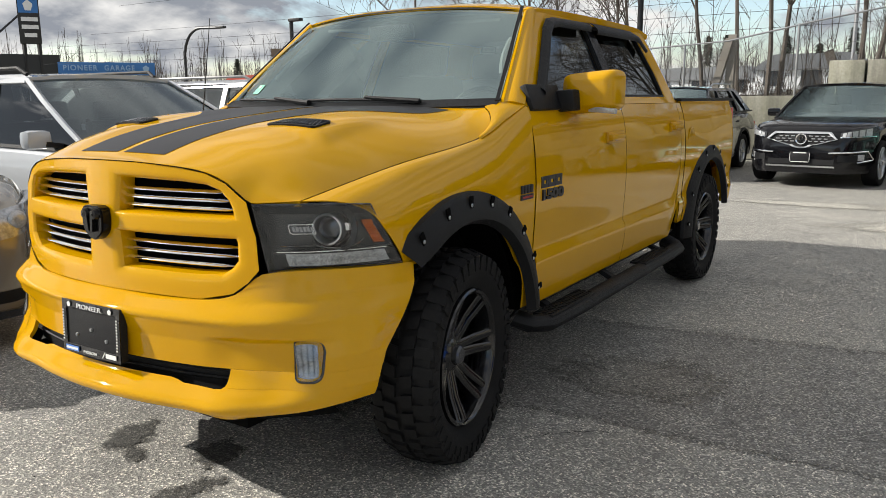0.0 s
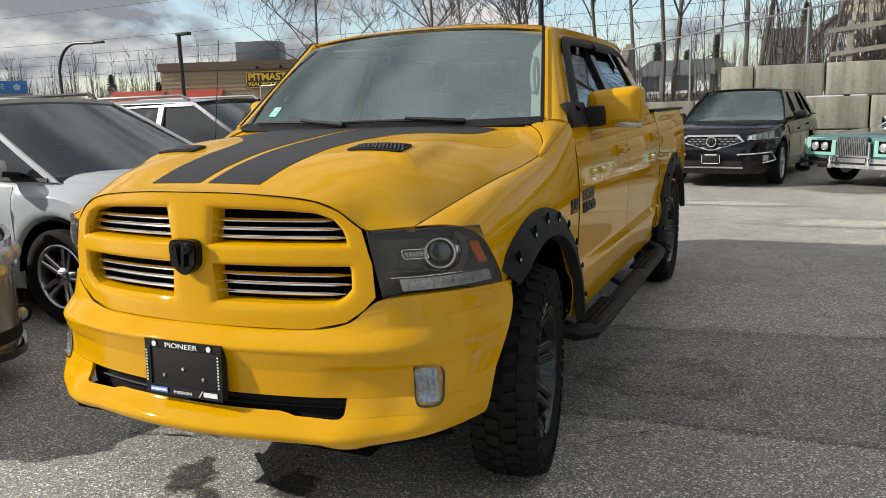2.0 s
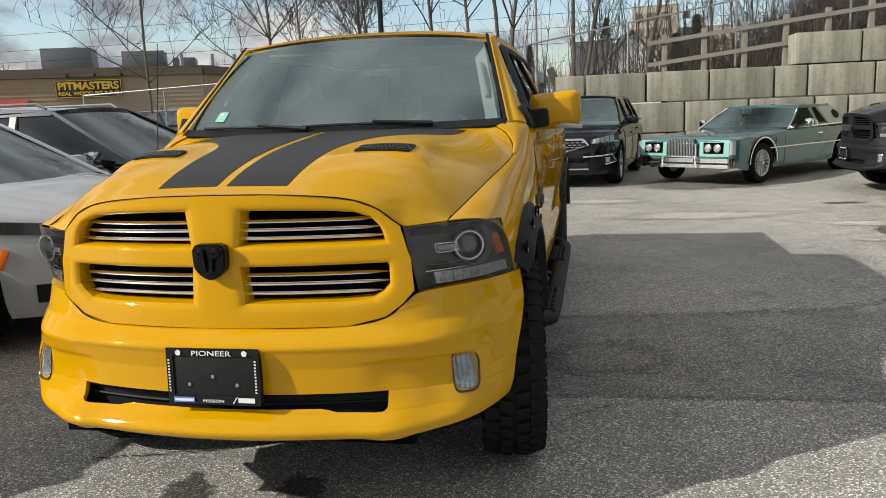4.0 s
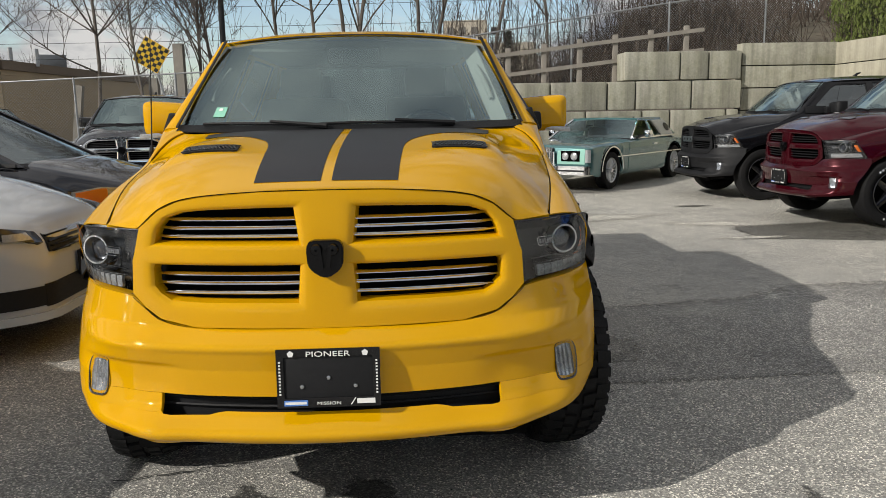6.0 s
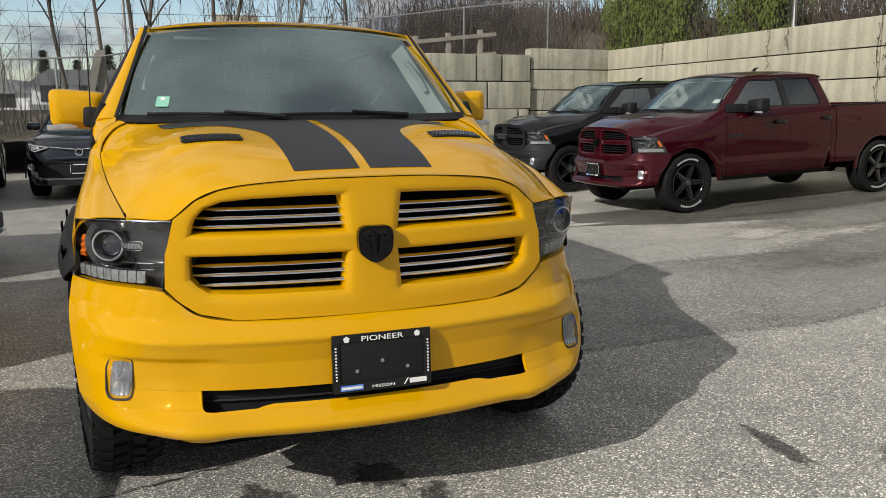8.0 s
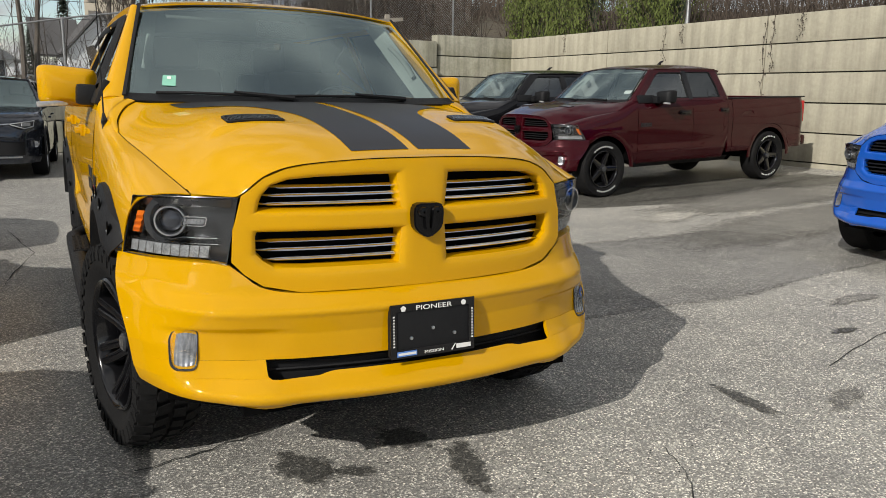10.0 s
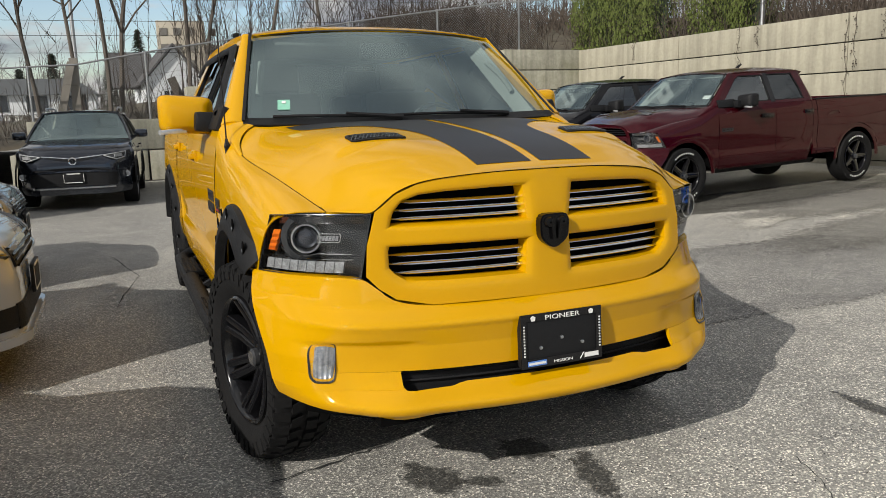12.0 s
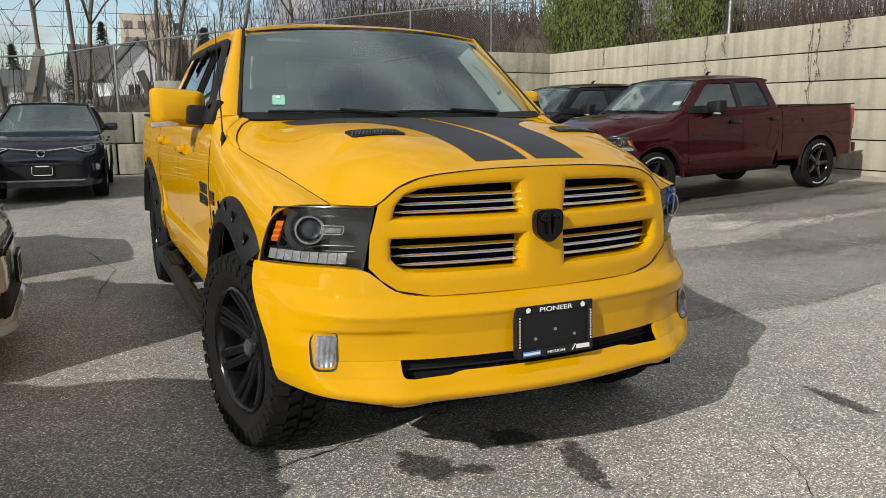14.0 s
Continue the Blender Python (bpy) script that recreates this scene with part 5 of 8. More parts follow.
def build_ground():
    xs = [-900, -300, -100, -40, -20] + span(-12, 14, 53) + [18, 40, 100, 300, 900]
    ys = [-900, -300, -100, -40] + span(-20, 18, 39) + [18.4, 24, 40, 100, 300, 900]
    g = link("ground", sheet(xs, ys, lambda x, y: (x, y, ground_z(x, y))), ASPHALT)
    tagged(g, "worn grey asphalt of a car lot with stains", "ground", kind="structure")


build_ground()
SOIL_DARK = mat("dark_joint_dirt", (0.03, 0.03, 0.026), 0.95, vary=0.3)
CONCRETE = mat("mossy_concrete", (0.34, 0.33, 0.27), 0.85, vary=0.22, scale=1.8, fine=22, bump=0.5, bump_scale=30, dirt=(0.15, 0.155, 0.085), dirt_amt=0.6, rand=0.16, streak=0.30)
CONCRETE_PALE = mat("pale_cast_concrete", (0.39, 0.365, 0.285), 0.85, vary=0.14, scale=0.8, fine=14, bump=0.35, bump_scale=25, dirt=(0.18, 0.165, 0.12), dirt_amt=0.55, streak=0.22)


def build_block_wall():
    """Stacked concrete blocks along the back of the lot."""
    wall = empty("wall_north", pose(0, 16.6, 0), "stacked mossy concrete block retaining wall", "wall", kind="structure")
    H = 0.74
    made = {}
    rows = [(0, -3.6, 8.9), (1, -3.2, 8.9), (2, 0.3, 8.95), (3, 5.87, 8.95)]
    for k, x0, x1 in rows:
        x = x0
        i = 0
        while x < x1 - 0.2:
            w = 1.47
            if i % 4 == (2 + k) % 4:
                w = 0.735
            w = min(w, x1 - x)
            key = round(w, 2)
            if key not in made:
                bm = bmesh.new()
                box(bm, (0, 0, 0), (w - 0.04, 0.74, H - 0.03), None, 0.03)
                made[key] = link("block", bm, CONCRETE, wall)
                ob = made[key]
            else:
                ob = new("block", made[key].data)
                ob.parent = wall
            ob.matrix_basis = pose(x + w / 2, 0.37 + random.uniform(-0.02, 0.02) + 0.03 * k, H * (k + 0.5) + (0.0 if k else 0.0), 0, 0, random.uniform(-0.5, 0.5))
            x += w
            i += 1


build_block_wall()


def build_east_wall():
    wall = empty("wall_east", pose(11.45, 17.3, 0), "tall cast concrete retaining wall with ivy stains", "wall", kind="structure")
    a, b = Vector((11.45, 17.3, 0)), Vector((12.6, -6, 0))
    length = (b - a).length
    wall.matrix_world = Matrix.Translation(a) @ Matrix.Rotation(math.atan2(b.y - a.y, b.x - a.x), 4, "Z")
    n = 5
    made = {}
    bm = bmesh.new()
    box(bm, (length / 2, 0.20, 1.55), (length, 0.2, 3.1))
    link("core", bm, SOIL_DARK, wall)
    for i in range(n):
        for k, (z0, z1) in enumerate(((-0.2, 0.30), (0.30, 0.865), (0.865, 1.43), (1.43, 2.0), (2.0, 2.565), (2.565, 3.13))):
            if k not in made:
                bm = bmesh.new()
                box(bm, (0, 0, 0), (length / n - 0.018, 0.14, z1 - z0 - 0.024), None, 0.008)
                ob = made[k] = link("panel", bm, CONCRETE_PALE, wall)
            else:
                ob = new("panel", made[k].data)
                ob.parent = wall
            ob.matrix_basis = pose(length / n * (i + 0.5), 0.06, (z0 + z1) / 2, 0, 0, 0)
    end = empty("wall_return", pose(9.0, 17.0, 0), "cast concrete wall end with horizontal joints", "wall", kind="structure")
    for z0, z1 in ((0.0, 0.865), (0.865, 1.43), (1.43, 2.0), (2.0, 2.565), (2.565, 3.15)):
        bm = bmesh.new()
        box(bm, (1.25, 0, (z0 + z1) / 2), (2.5, 0.4, z1 - z0 - 0.028), None, 0.012)
        link("panel", bm, CONCRETE, end)
    bm = bmesh.new()
    box(bm, (1.25, 0.05, 1.55), (2.44, 0.24, 3.1))
    link("core", bm, SOIL_DARK, end)


build_east_wall()


# ---- parked vehicles ----
def paint(name, color, rough=0.3, metal=0.3, coat=1.0):
    return mat(name, color, rough, metal, coat=coat, spec=0.15, vary=0.05, scale=3, fine=500)


def vehicle(name, m, label, category, paint_, P, group="parked vehicles"):
    """A parked car in its own frame: front axle over the origin, nose towards -y, its own left side at +x."""
    car = empty(name, m, label, category, group)
    hw, fo, wb, ro, R = P["hw"], P["fo"], P["wb"], P["ro"], P["R"]
    sill, D = P.get("sill", 0.26), P.get("D", 0.55)
    y0, y1 = -fo, wb + ro
    top = P["top"]
    flat = P.get("flat", 0.62)

    slope = [(ease(y0 + k * 0.01, top), k * 0.01) for k in range(90)]

    def yfront(x, z=0.5):
        k = max(0.0, (abs(x) / hw - flat) / (1 - flat))
        back = next((dy for zt, dy in slope if zt >= z + 0.012), 0.9)
        return y0 + max(D * k * k, back)

    def half(y):
        k = min(1.0, max(0.0, (y - y0) / D))
        e = min(1.0, max(0.0, (y1 - y) / 0.25))
        return hw * (flat + (1 - flat) * math.sqrt(k)) * (0.90 + 0.10 * math.sqrt(e))

    ra = R + P.get("gap", 0.06)
    fa = P.get("front_axle", 0.0)

    def low(y):
        z = sill + P.get("nose_up", 0.0) * max(0.0, 1 - (y - y0) / 0.4)
        for c in (fa, wb):
            d = ra * ra - (y - c) ** 2
            if d > 0:
                z = max(z, R + math.sqrt(d))
        return z

    T = [0.0, 0.10, 0.22, 0.4, 0.6, 0.8, 0.92, 1.0]
    bulge = P.get("side", [(0.0, 0.955), (0.10, 0.985), (0.22, 1.0), (0.4, 0.995), (0.6, 1.0), (0.8, 0.995), (0.92, 0.975), (1.0, 0.95)])

    def section(y):
        w, zt, zb = half(y), ease(y, top), low(y)
        sh = P.get("shoulder", 0.09)
        if zt - sh < zb + 0.03:
            zb = zt - sh - 0.03
        pts = [(0.0, zt + P.get("crown", 0.02)), (0.3 * w, zt + P.get("crown", 0.02) * 0.95), (0.52 * w, zt + P.get("crown", 0.02) * 0.8), (0.68 * w, zt + P.get("crown", 0.02) * 0.35), (0.80 * w, zt - 0.10 * sh), (0.88 * w, zt - 0.30 * sh), (0.93 * w, zt - 0.58 * sh)]
        if P.get("bed") and y > P["bed"] and y < y1 - 0.05:
            pts = [(0.0, zt - 0.14), (0.3 * w, zt - 0.14), (0.70 * w, zt - 0.14), (0.80 * w, zt - 0.13), (0.81 * w, zt), (0.90 * w, zt - 0.004), (0.945 * w, zt - 0.03)]
        for t in T:
            z = zt - sh + (zb - zt + sh) * t
            pts.append((w * ramp(t, bulge), z))
        return pts

    ys = [y0, y0 + 0.015, y0 + 0.04, y0 + 0.08, y0 + 0.14, y0 + 0.22, y0 + 0.32, y0 + 0.44, y0 + 0.56]
    for c in (fa, wb):
        ys += [c + ra * math.sin(a) for a in span(-math.pi / 2, math.pi / 2, 15)]
    ys += span(y0 + 0.6, y1, 26) + [y1 - 0.02, y1 - 0.06]
    ys = sorted(y for y in set(round(v, 3) for v in ys) if y0 <= y <= y1)
    rows = []
    bm = bmesh.new()
    for y in ys:
        p = section(y)
        full = [(-x, z) for x, z in p[:0:-1]] + p
        rows.append([bm.verts.new((x, y, z)) for x, z in full])
    cab0, cab1 = P["cab"][0], P["cab"][3]
    for a, b in zip(rows, rows[1:]):
        for i in range(len(a) - 1):
            f = bm.faces.new((a[i], a[i + 1], b[i + 1], b[i]))
            c = f.calc_center_median()
            inside = cab0 + 0.12 < c.y < cab1 - 0.05 or (P.get("bed") and P["bed"] < c.y < y1 - 0.08)
            if inside and abs(c.x) < 0.84 * hw and c.z > ease(c.y, top) - 0.20:
                f.material_index = 1
    bm.faces.new(rows[0])
    bm.faces.new(rows[-1][::-1])
    body = part("body", bm, [paint_, SEAT_DARK], car)
    bm = bmesh.new()
    box(bm, (0, (y0 + y1) / 2 + 0.1, sill + 0.16), (hw * 1.5, (y1 - y0) * 0.86, 0.26))
    part("underbody", bm, DEEP_BLACK, car)
    for c in (fa, wb):
        bm = bmesh.new()
        box(bm, (0, c, R + 0.18), (hw * 1.42, ra * 2.05, 0.5))
        part("axle_tunnel", bm, DEEP_BLACK, car)
    # greenhouse
    cy0, cy1, cy2, cy3 = P["cab"]
    belt0, belt1, zr = P["belt"][0], P["belt"][1], P["roof"]
    hb, hr = hw * P.get("hb", 0.93), hw * P.get("hr", 0.72)

    def belt(y):
        return belt0 + (belt1 - belt0) * (y - cy0) / (cy3 - cy0)

    def g(y, z, s, out=0.0):
        k = (z - belt(y)) / (zr - belt(y))
        return s * (hb + (hr - hb) * k + out + 0.02 * math.sin(math.pi * min(1, max(0, k)))), y, z

    tint = P.get("glass", GLASS_TINT)
    def wind(u, v):
        k = 1 - u * u
        return u * (hb * 0.97 + (hr - hb * 0.97) * v), cy0 - 0.16 * k * (1 - v) + (cy1 - cy0 - 0.10 * k) * v + 0.0, belt(cy0) - 0.01 + (zr - belt(cy0) - 0.015 + 0.03 * k) * v
    part("windscreen", sheet(span(-1, 1, 13), span(0, 1, 8), wind), P.get("screen", GLASS_SCREEN), car, "windscreen reflecting the sky")
    part("cowl", sheet(span(-1, 1, 13), span(0, 1, 3), lambda u, v: (lambda q: (q[0], q[1] - 0.05 + 0.06 * v, q[2] + 0.012 - 0.02 * (1 - v)))(wind(u, 0.03 * v)), 0.01), BLACK_PLASTIC, car)
    if not P.get("open_back"):
        part("rear_window", sheet(span(-1, 1, 7), span(0, 1, 5), lambda u, v: (u * (hb + (hr - hb) * v) * 0.96, cy3 + (cy2 - cy3) * v - 0.01, belt(cy3) + (zr - belt(cy3) - 0.02) * v)), GLASS_TINT, car)
    part("roof", sheet([math.sin(a) for a in span(-math.pi / 2, math.pi / 2, 17)], span(0, 1, 12), lambda u, v: (u * hr * (1 + 0.03 * math.sin(math.pi * v)), cy1 + (cy2 - cy1) * v - 0.10 * (1 - u * u) * (1 - v), zr + P.get("dome", 0.05) * (1 - abs(u) ** 2.5) * (0.55 + 0.45 * math.sin(math.pi * v))), 0.05), P.get("roof_mat", paint_), car)
    for s in (1, -1):
        outl = [(cy0 + 0.03, belt(cy0)), (cy3, belt(cy3)), (cy2, zr - 0.01), (cy1, zr - 0.01)]
        bm = bmesh.new()
        bm.faces.new([bm.verts.new(g(y, z, s, -0.012)) for y, z in outl])
        part("side_window", bm, tint, car)
        bm = bmesh.new()
        def strut(a, b, w):
            sheet([0, 0.33, 0.66, 1], [-1, 0, 1], lambda u, v: g(a[0] + (b[0] - a[0]) * u + v * w / 2, a[1] + (b[1] - a[1]) * u, s, 0.004), -0.03 * s, bm)
        strut((cy0 - 0.0, belt(cy0) - 0.01), (cy1 + 0.01, zr), P.get("post", 0.075))
        part("front_pillar", bm, P.get("post_mat", paint_), car)
        bm = bmesh.new()
        sheet(span(0, 1, 8), [0, 1], lambda u, v: g(cy1 + (cy2 - cy1) * u, zr - P.get("rail", 0.05) * v + 0.01, s, 0.004), -0.03 * s, bm)
        part("roof_rail_edge", bm, P.get("roof_mat", paint_), car)
        for yb, yt, w, mt in P["pillars"]:
            bm = bmesh.new()
            strut((yb, belt(yb)), (yt, zr - 0.02), w)
            part("pillar", bm, mt or paint_, car)
        bm = bmesh.new()
        sheet(span(cy0 + 0.05, cy3, 6), [0, 1], lambda y, v: g(y, belt(y) - 0.012 + 0.028 * v, s, 0.006), -0.01 * s, bm)
        part("belt_trim", bm, P.get("belt_mat", BLACK_PLASTIC), car)
        # doors, a hair proud of the body
        for a, b in P["doors"]:
            def skin(u, v):
                y = a + (b - a) * u
                sec = section(y)[7:]
                zt_, zb_ = sec[0][1] - 0.0, max(sec[-1][1], sill + 0.05)
                if b > wb - ra and y > wb - ra - 0.25:
                    zb_ = max(zb_, sill + 0.05)
                z = zt_ + (zb_ - zt_) * v
                t = (z - sec[0][1]) / (sec[-1][1] - sec[0][1])
                return s * (half(y) * ramp(t, bulge) + 0.006), y, z
            door = part("door", sheet(span(0, 1, 6), span(0, 1, 12), skin, -0.012 * s), paint_, car)
            bm = bmesh.new()
            q = skin(0.86, P.get("handle", 0.16))
            box(bm, (q[0] + s * 0.012, q[1], q[2]), (0.03, 0.19, 0.032), None, 0.01)
            part("door_handle", bm, P.get("handle_mat", paint_), door)
        # mirror
        my = cy0 + 0.42
        bm = bmesh.new()
        box(bm, (s * (hw + 0.10), my, belt(my) + 0.085), (P.get("mir", 0.22), 0.11, 0.145), pose(0, 0, 0, 0, 0, -8 * s), 0.045)
        mir = part("door_mirror", bm, P.get("mir_mat", paint_), car)
        bm = bmesh.new()
        bar(bm, (s * (hb - 0.02), my - 0.02, belt(my) + 0.03), (s * (hw + 0.04), my, belt(my) + 0.05), 0.10, 0.04)
        part("mirror_arm", bm, BLACK_PLASTIC, mir)
        # arch linings
        for c in (fa, wb):
            bm = bmesh.new()
            rr = ra + 0.002
            sheet(span(0.05, math.pi - 0.05, 16), [0, 1], lambda a, v: (s * (half(c) * 0.99 - 0.25 * v), c + rr * math.cos(a), R + rr * math.sin(a)), 0.008, bm)
            part("arch_liner", bm, DEEP_BLACK, car)
            if P.get("flare"):
                bm = bmesh.new()
                sheet(span(0.0, math.pi, 22), [0, 1, 2], lambda a, v: (s * (half(c) * 0.99 + (0.005, 0.03, 0.02)[v]), c + (ra + (0.055, 0.03, -0.005)[v]) * math.cos(a), R + (ra + (0.055, 0.03, -0.005)[v]) * math.sin(a)), 0.006, bm)
                part("arch_trim", bm, P["flare"], car)
            wsp = P["wheel"]
            add_wheel(car, pose(s * (hw - 0.115), c, R, 0, 0, 0 if s > 0 else 180), R, wsp.get("w", 0.24), wsp["rim"], wsp["mat"], wsp["n"], wsp.get("pair", 0.0), wsp.get("lugs", 0), 0, wsp.get("white", False), label=wsp.get("label", ""), w0=wsp.get("w0", 0.07), w1=wsp.get("w1", 0.05))
        for yy in (cy1 + 0.55, cy1 + 1.45):
            if yy < cy2 - 0.1 or yy < cy1 + 0.6:
                bm = bmesh.new()
                box(bm, (s * hw * 0.42, yy, belt0 - 0.05), (0.48, 0.14, 0.5), pose(0, 0, 0, -10), 0.05)
                box(bm, (s * hw * 0.42, yy + 0.06, belt0 + 0.30), (0.26, 0.09, 0.18), pose(0, 0, 0, -8), 0.035)
                part("seat", bm, SEAT_DARK, car)
    # tail lamps and rear bumper
    for s in (1, -1):
        bm = bmesh.new()
        zt = ease(y1 - 0.1, top)
        box(bm, (s * hw * 0.87, y1 - 0.03, zt - 0.22), (0.12, 0.10, 0.30), None, 0.02)
        part("tail_lamp", bm, LAMP_RED, car)
    car_info = {"y": yfront, "hw": hw, "half": half, "section": section, "body": body, "y0": y0, "y1": y1, "g": g}
    return car, car_info


def face(info, x0, x1, z0, z1, proud, n=8, k=4, s=1, top=None, bot=None):
    """A patch that follows the nose between x0 and x1, with sloping edges by top and bot tables over x."""
    def f(u, v):
        x = x0 + (x1 - x0) * u
        za = bot(x) if bot else z0
        zb = top(x) if top else z1
        z = za + (zb - za) * v
        return s * x, info["y"](x, z) - proud, z
    return sheet([0.5 - 0.5 * math.cos(math.pi * t) for t in span(0, 1, n)] if x0 < 0 else span(0, 1, n), span(0, 1, k), f, 0.03 * s)


def plate_on(car, info, z, x=0.0, extra=0.03):
    bm = bmesh.new()
    y = info["y"](0, z) - extra
    box(bm, (x, y, z), (0.31, 0.02, 0.165), None, 0.004)
    pl = part("plate_holder", bm, BLACK_PLASTIC, car, "black dealer plate holder with pale edge print")
    bm = bmesh.new()
    for dz, h in ((0.07, 0.016), (-0.072, 0.012)):
        box(bm, (x, y - 0.012, z + dz), (0.20 if dz > 0 else 0.26, 0.002, h))
    for sx in (-1, 1):
        box(bm, (x + sx * 0.148, y - 0.012, z), (0.006, 0.002, 0.13))
    part("plate_print", bm, WHITE_INK, pl)


def ring_part(name, car, mt, c, r, thick, deep=0.03, label=""):
    bm = bmesh.new()
    lathe(bm, [(-deep, r - thick), (-deep - 0.004, r), (0.0, r + thick * 0.3), (0.004, r - thick)], 24, "y", c)
    return part(name, bm, mt, car, label)


def disc_part(name, car, mt, c, r, deep=0.02, label=""):
    bm = bmesh.new()
    lathe(bm, [(0.0, r), (-deep * 0.6, r * 0.85), (-deep, r * 0.4), (-deep, 0.001)], 20, "y", c)
    return part(name, bm, mt, car, label)


BARE = ("stripe", "wheel_flare", "side_step", "window_visor", "model_number", "engine_badge", "windscreen_sticker", "sticker_print", "wheel", "bed_cover")


def pickup(m, label, colour, paint_, swap=None, named=None, drop=(), quad=False, wheel=None, group="parked pickups"):
    """A parked pickup of the same make as the yellow one: its body panels, in another paint and trim."""
    car = empty("pickup_truck", m, label, "pickup truck", group)
    swap = {YELLOW: paint_, **(swap or {})}
    named = named or {}

    def shift(y):
        # the short cab gives its length to the bed
        return ramp(y, [(-2.0, -2.0), (1.85, 1.85), (2.945, 2.66), (3.06, 2.775), (3.20, 3.20), (6.0, 6.0)]) if quad else y

    def twin(src, parent):
        for ob in src.children:
            name = ob.name.split(".")[0]
            if name in BARE or name in drop:
                continue
            me = ob.data.copy()
            me.materials.clear()
            for one in ob.data.materials:
                me.materials.append(named.get(name, swap.get(one, one)))
            if quad:
                for v in me.vertices:
                    v.co.y = shift(v.co.y) if name != "tailgate" else v.co.y
            cp = new(name, me)
            cp.parent = parent
            cp.matrix_basis = ob.matrix_basis.copy()
            cp.visible_shadow = ob.visible_shadow
            if "label" in ob.keys() and ob["label"] and name not in named:
                cp["label"] = ob["label"].replace("yellow", colour)
            if "kind" in ob.keys():
                cp["kind"] = ob["kind"]
            twin(ob, cp)

    twin(truck, car)
    w = wheel or dict(rim=0.262, mat=RIM_BLACK, n=5, w0=0.10, w1=0.07, label="black five-spoke rim")
    for s in (1, -1):
        for y in (FW, RW):
            add_wheel(car, pose(s * 0.845, y, 0.44, 0, 0, 0 if s > 0 else 180), 0.415, 0.275, w["rim"], w["mat"], w["n"], 0.0, 0, 0, w.get("white", False), label=w["label"], w0=w["w0"], w1=w["w1"])
            # wheel arch lip
            a1 = 2.32 if y < 1 else math.pi
            part("arch_lip", sheet(span(0.0, a1, 26), [0, 1, 2], lambda a, v: (s * ((0.972, 0.979, 0.970)[v] - (0.11 * max(0.0, (-(y + 0.5 * math.cos(a)) - 0.20) / 0.25) ** 1.5 if y < 1 else 0.0)), y + (0.02 if y < 1 else 0.0) + (0.545, 0.515, 0.475)[v] * math.cos(a), HUB + (0.545, 0.515, 0.475)[v] * math.sin(a)), 0.008 * s), paint_, car)
    # bed liner behind the cab
    bm = bmesh.new()
    box(bm, (0, (shift(3.06) + 4.60) / 2, 0.98), (1.70, 4.60 - shift(3.06), 0.04))
    part("bed_liner", bm, BLACK_PLASTIC, car, "black bed liner")
    bm = bmesh.new()
    tube(bm, [(0.0, 2.05, 1.935), (0, 2.10, 1.985), (0, 2.16, 2.0)], [0.03, 0.02, 0.008], 8)
    part("roof_aerial", bm, BLACK_PLASTIC, car)
    return car


RED = paint("deep_red_paint", (0.040, 0.0008, 0.0042), 0.25, 0.3, 0.5)
BLACK_PAINT = paint("black_paint", (0.006, 0.006, 0.0075), 0.2, 0.2, 0.6)
BLUE = paint("bright_blue_paint", (0.012, 0.11, 0.55), 0.25, 0.3)
GRAPHITE = paint("graphite_paint", (0.035, 0.036, 0.042), 0.25, 0.6)
MAROON = paint("dark_maroon_paint", (0.035, 0.010, 0.014), 0.25, 0.4)
WHITE_PAINT = paint("pearl_white_paint", (0.45, 0.475, 0.505), 0.22, 0.0)
BRONZE = paint("bronze_grey_paint", (0.30, 0.275, 0.24), 0.25, 0.5)
TEAL = paint("teal_metallic_paint", (0.082, 0.175, 0.182), 0.25, 0.4)
TEAL_PALE = paint("pale_teal_paint", (0.24, 0.47, 0.40), 0.35, 0.0)
NAVY_GREY = paint("dark_slate_paint", (0.028, 0.033, 0.045), 0.2, 0.6)
PILLAR_GREY = mat("grey_trim", (0.22, 0.225, 0.23), 0.4, vary=0.1)
VINYL = mat("cream_vinyl_roof", (0.62, 0.60, 0.52), 0.6, vary=0.08, bump=0.2, bump_scale=200)

LOWER = Matrix.Translation((0, -0.17, -0.03))
BLACK_TRIM = dict(door_mirror=BLACK_PLASTIC, door_handle=BLACK_GLOSS)
BRIGHT_LAMP = {HOUSING: LAMP_DARK, LAMP_DARK: LAMP_GREY}
# red pickup against the retaining wall
red = pickup(pose(6.13, 6.60, 0.03, 1.7, 0, -86.0) @ LOWER, "dark red metallic pickup with black grille and rims", "dark red", RED, BRIGHT_LAMP, dict(BLACK_TRIM, slat=BLACK_PLASTIC), (), True,
             dict(rim=0.262, mat=RIM_BLACK, n=5, white=True, w0=0.10, w1=0.07, label="black five-spoke rim"))
bm = bmesh.new()
box(bm, (0.42, 0.98, 1.52), (0.14, 0.004, 0.07), pose(0, 0, 0, -45))
part("price_card", bm, WHITE_INK, red, "white card behind the windscreen")
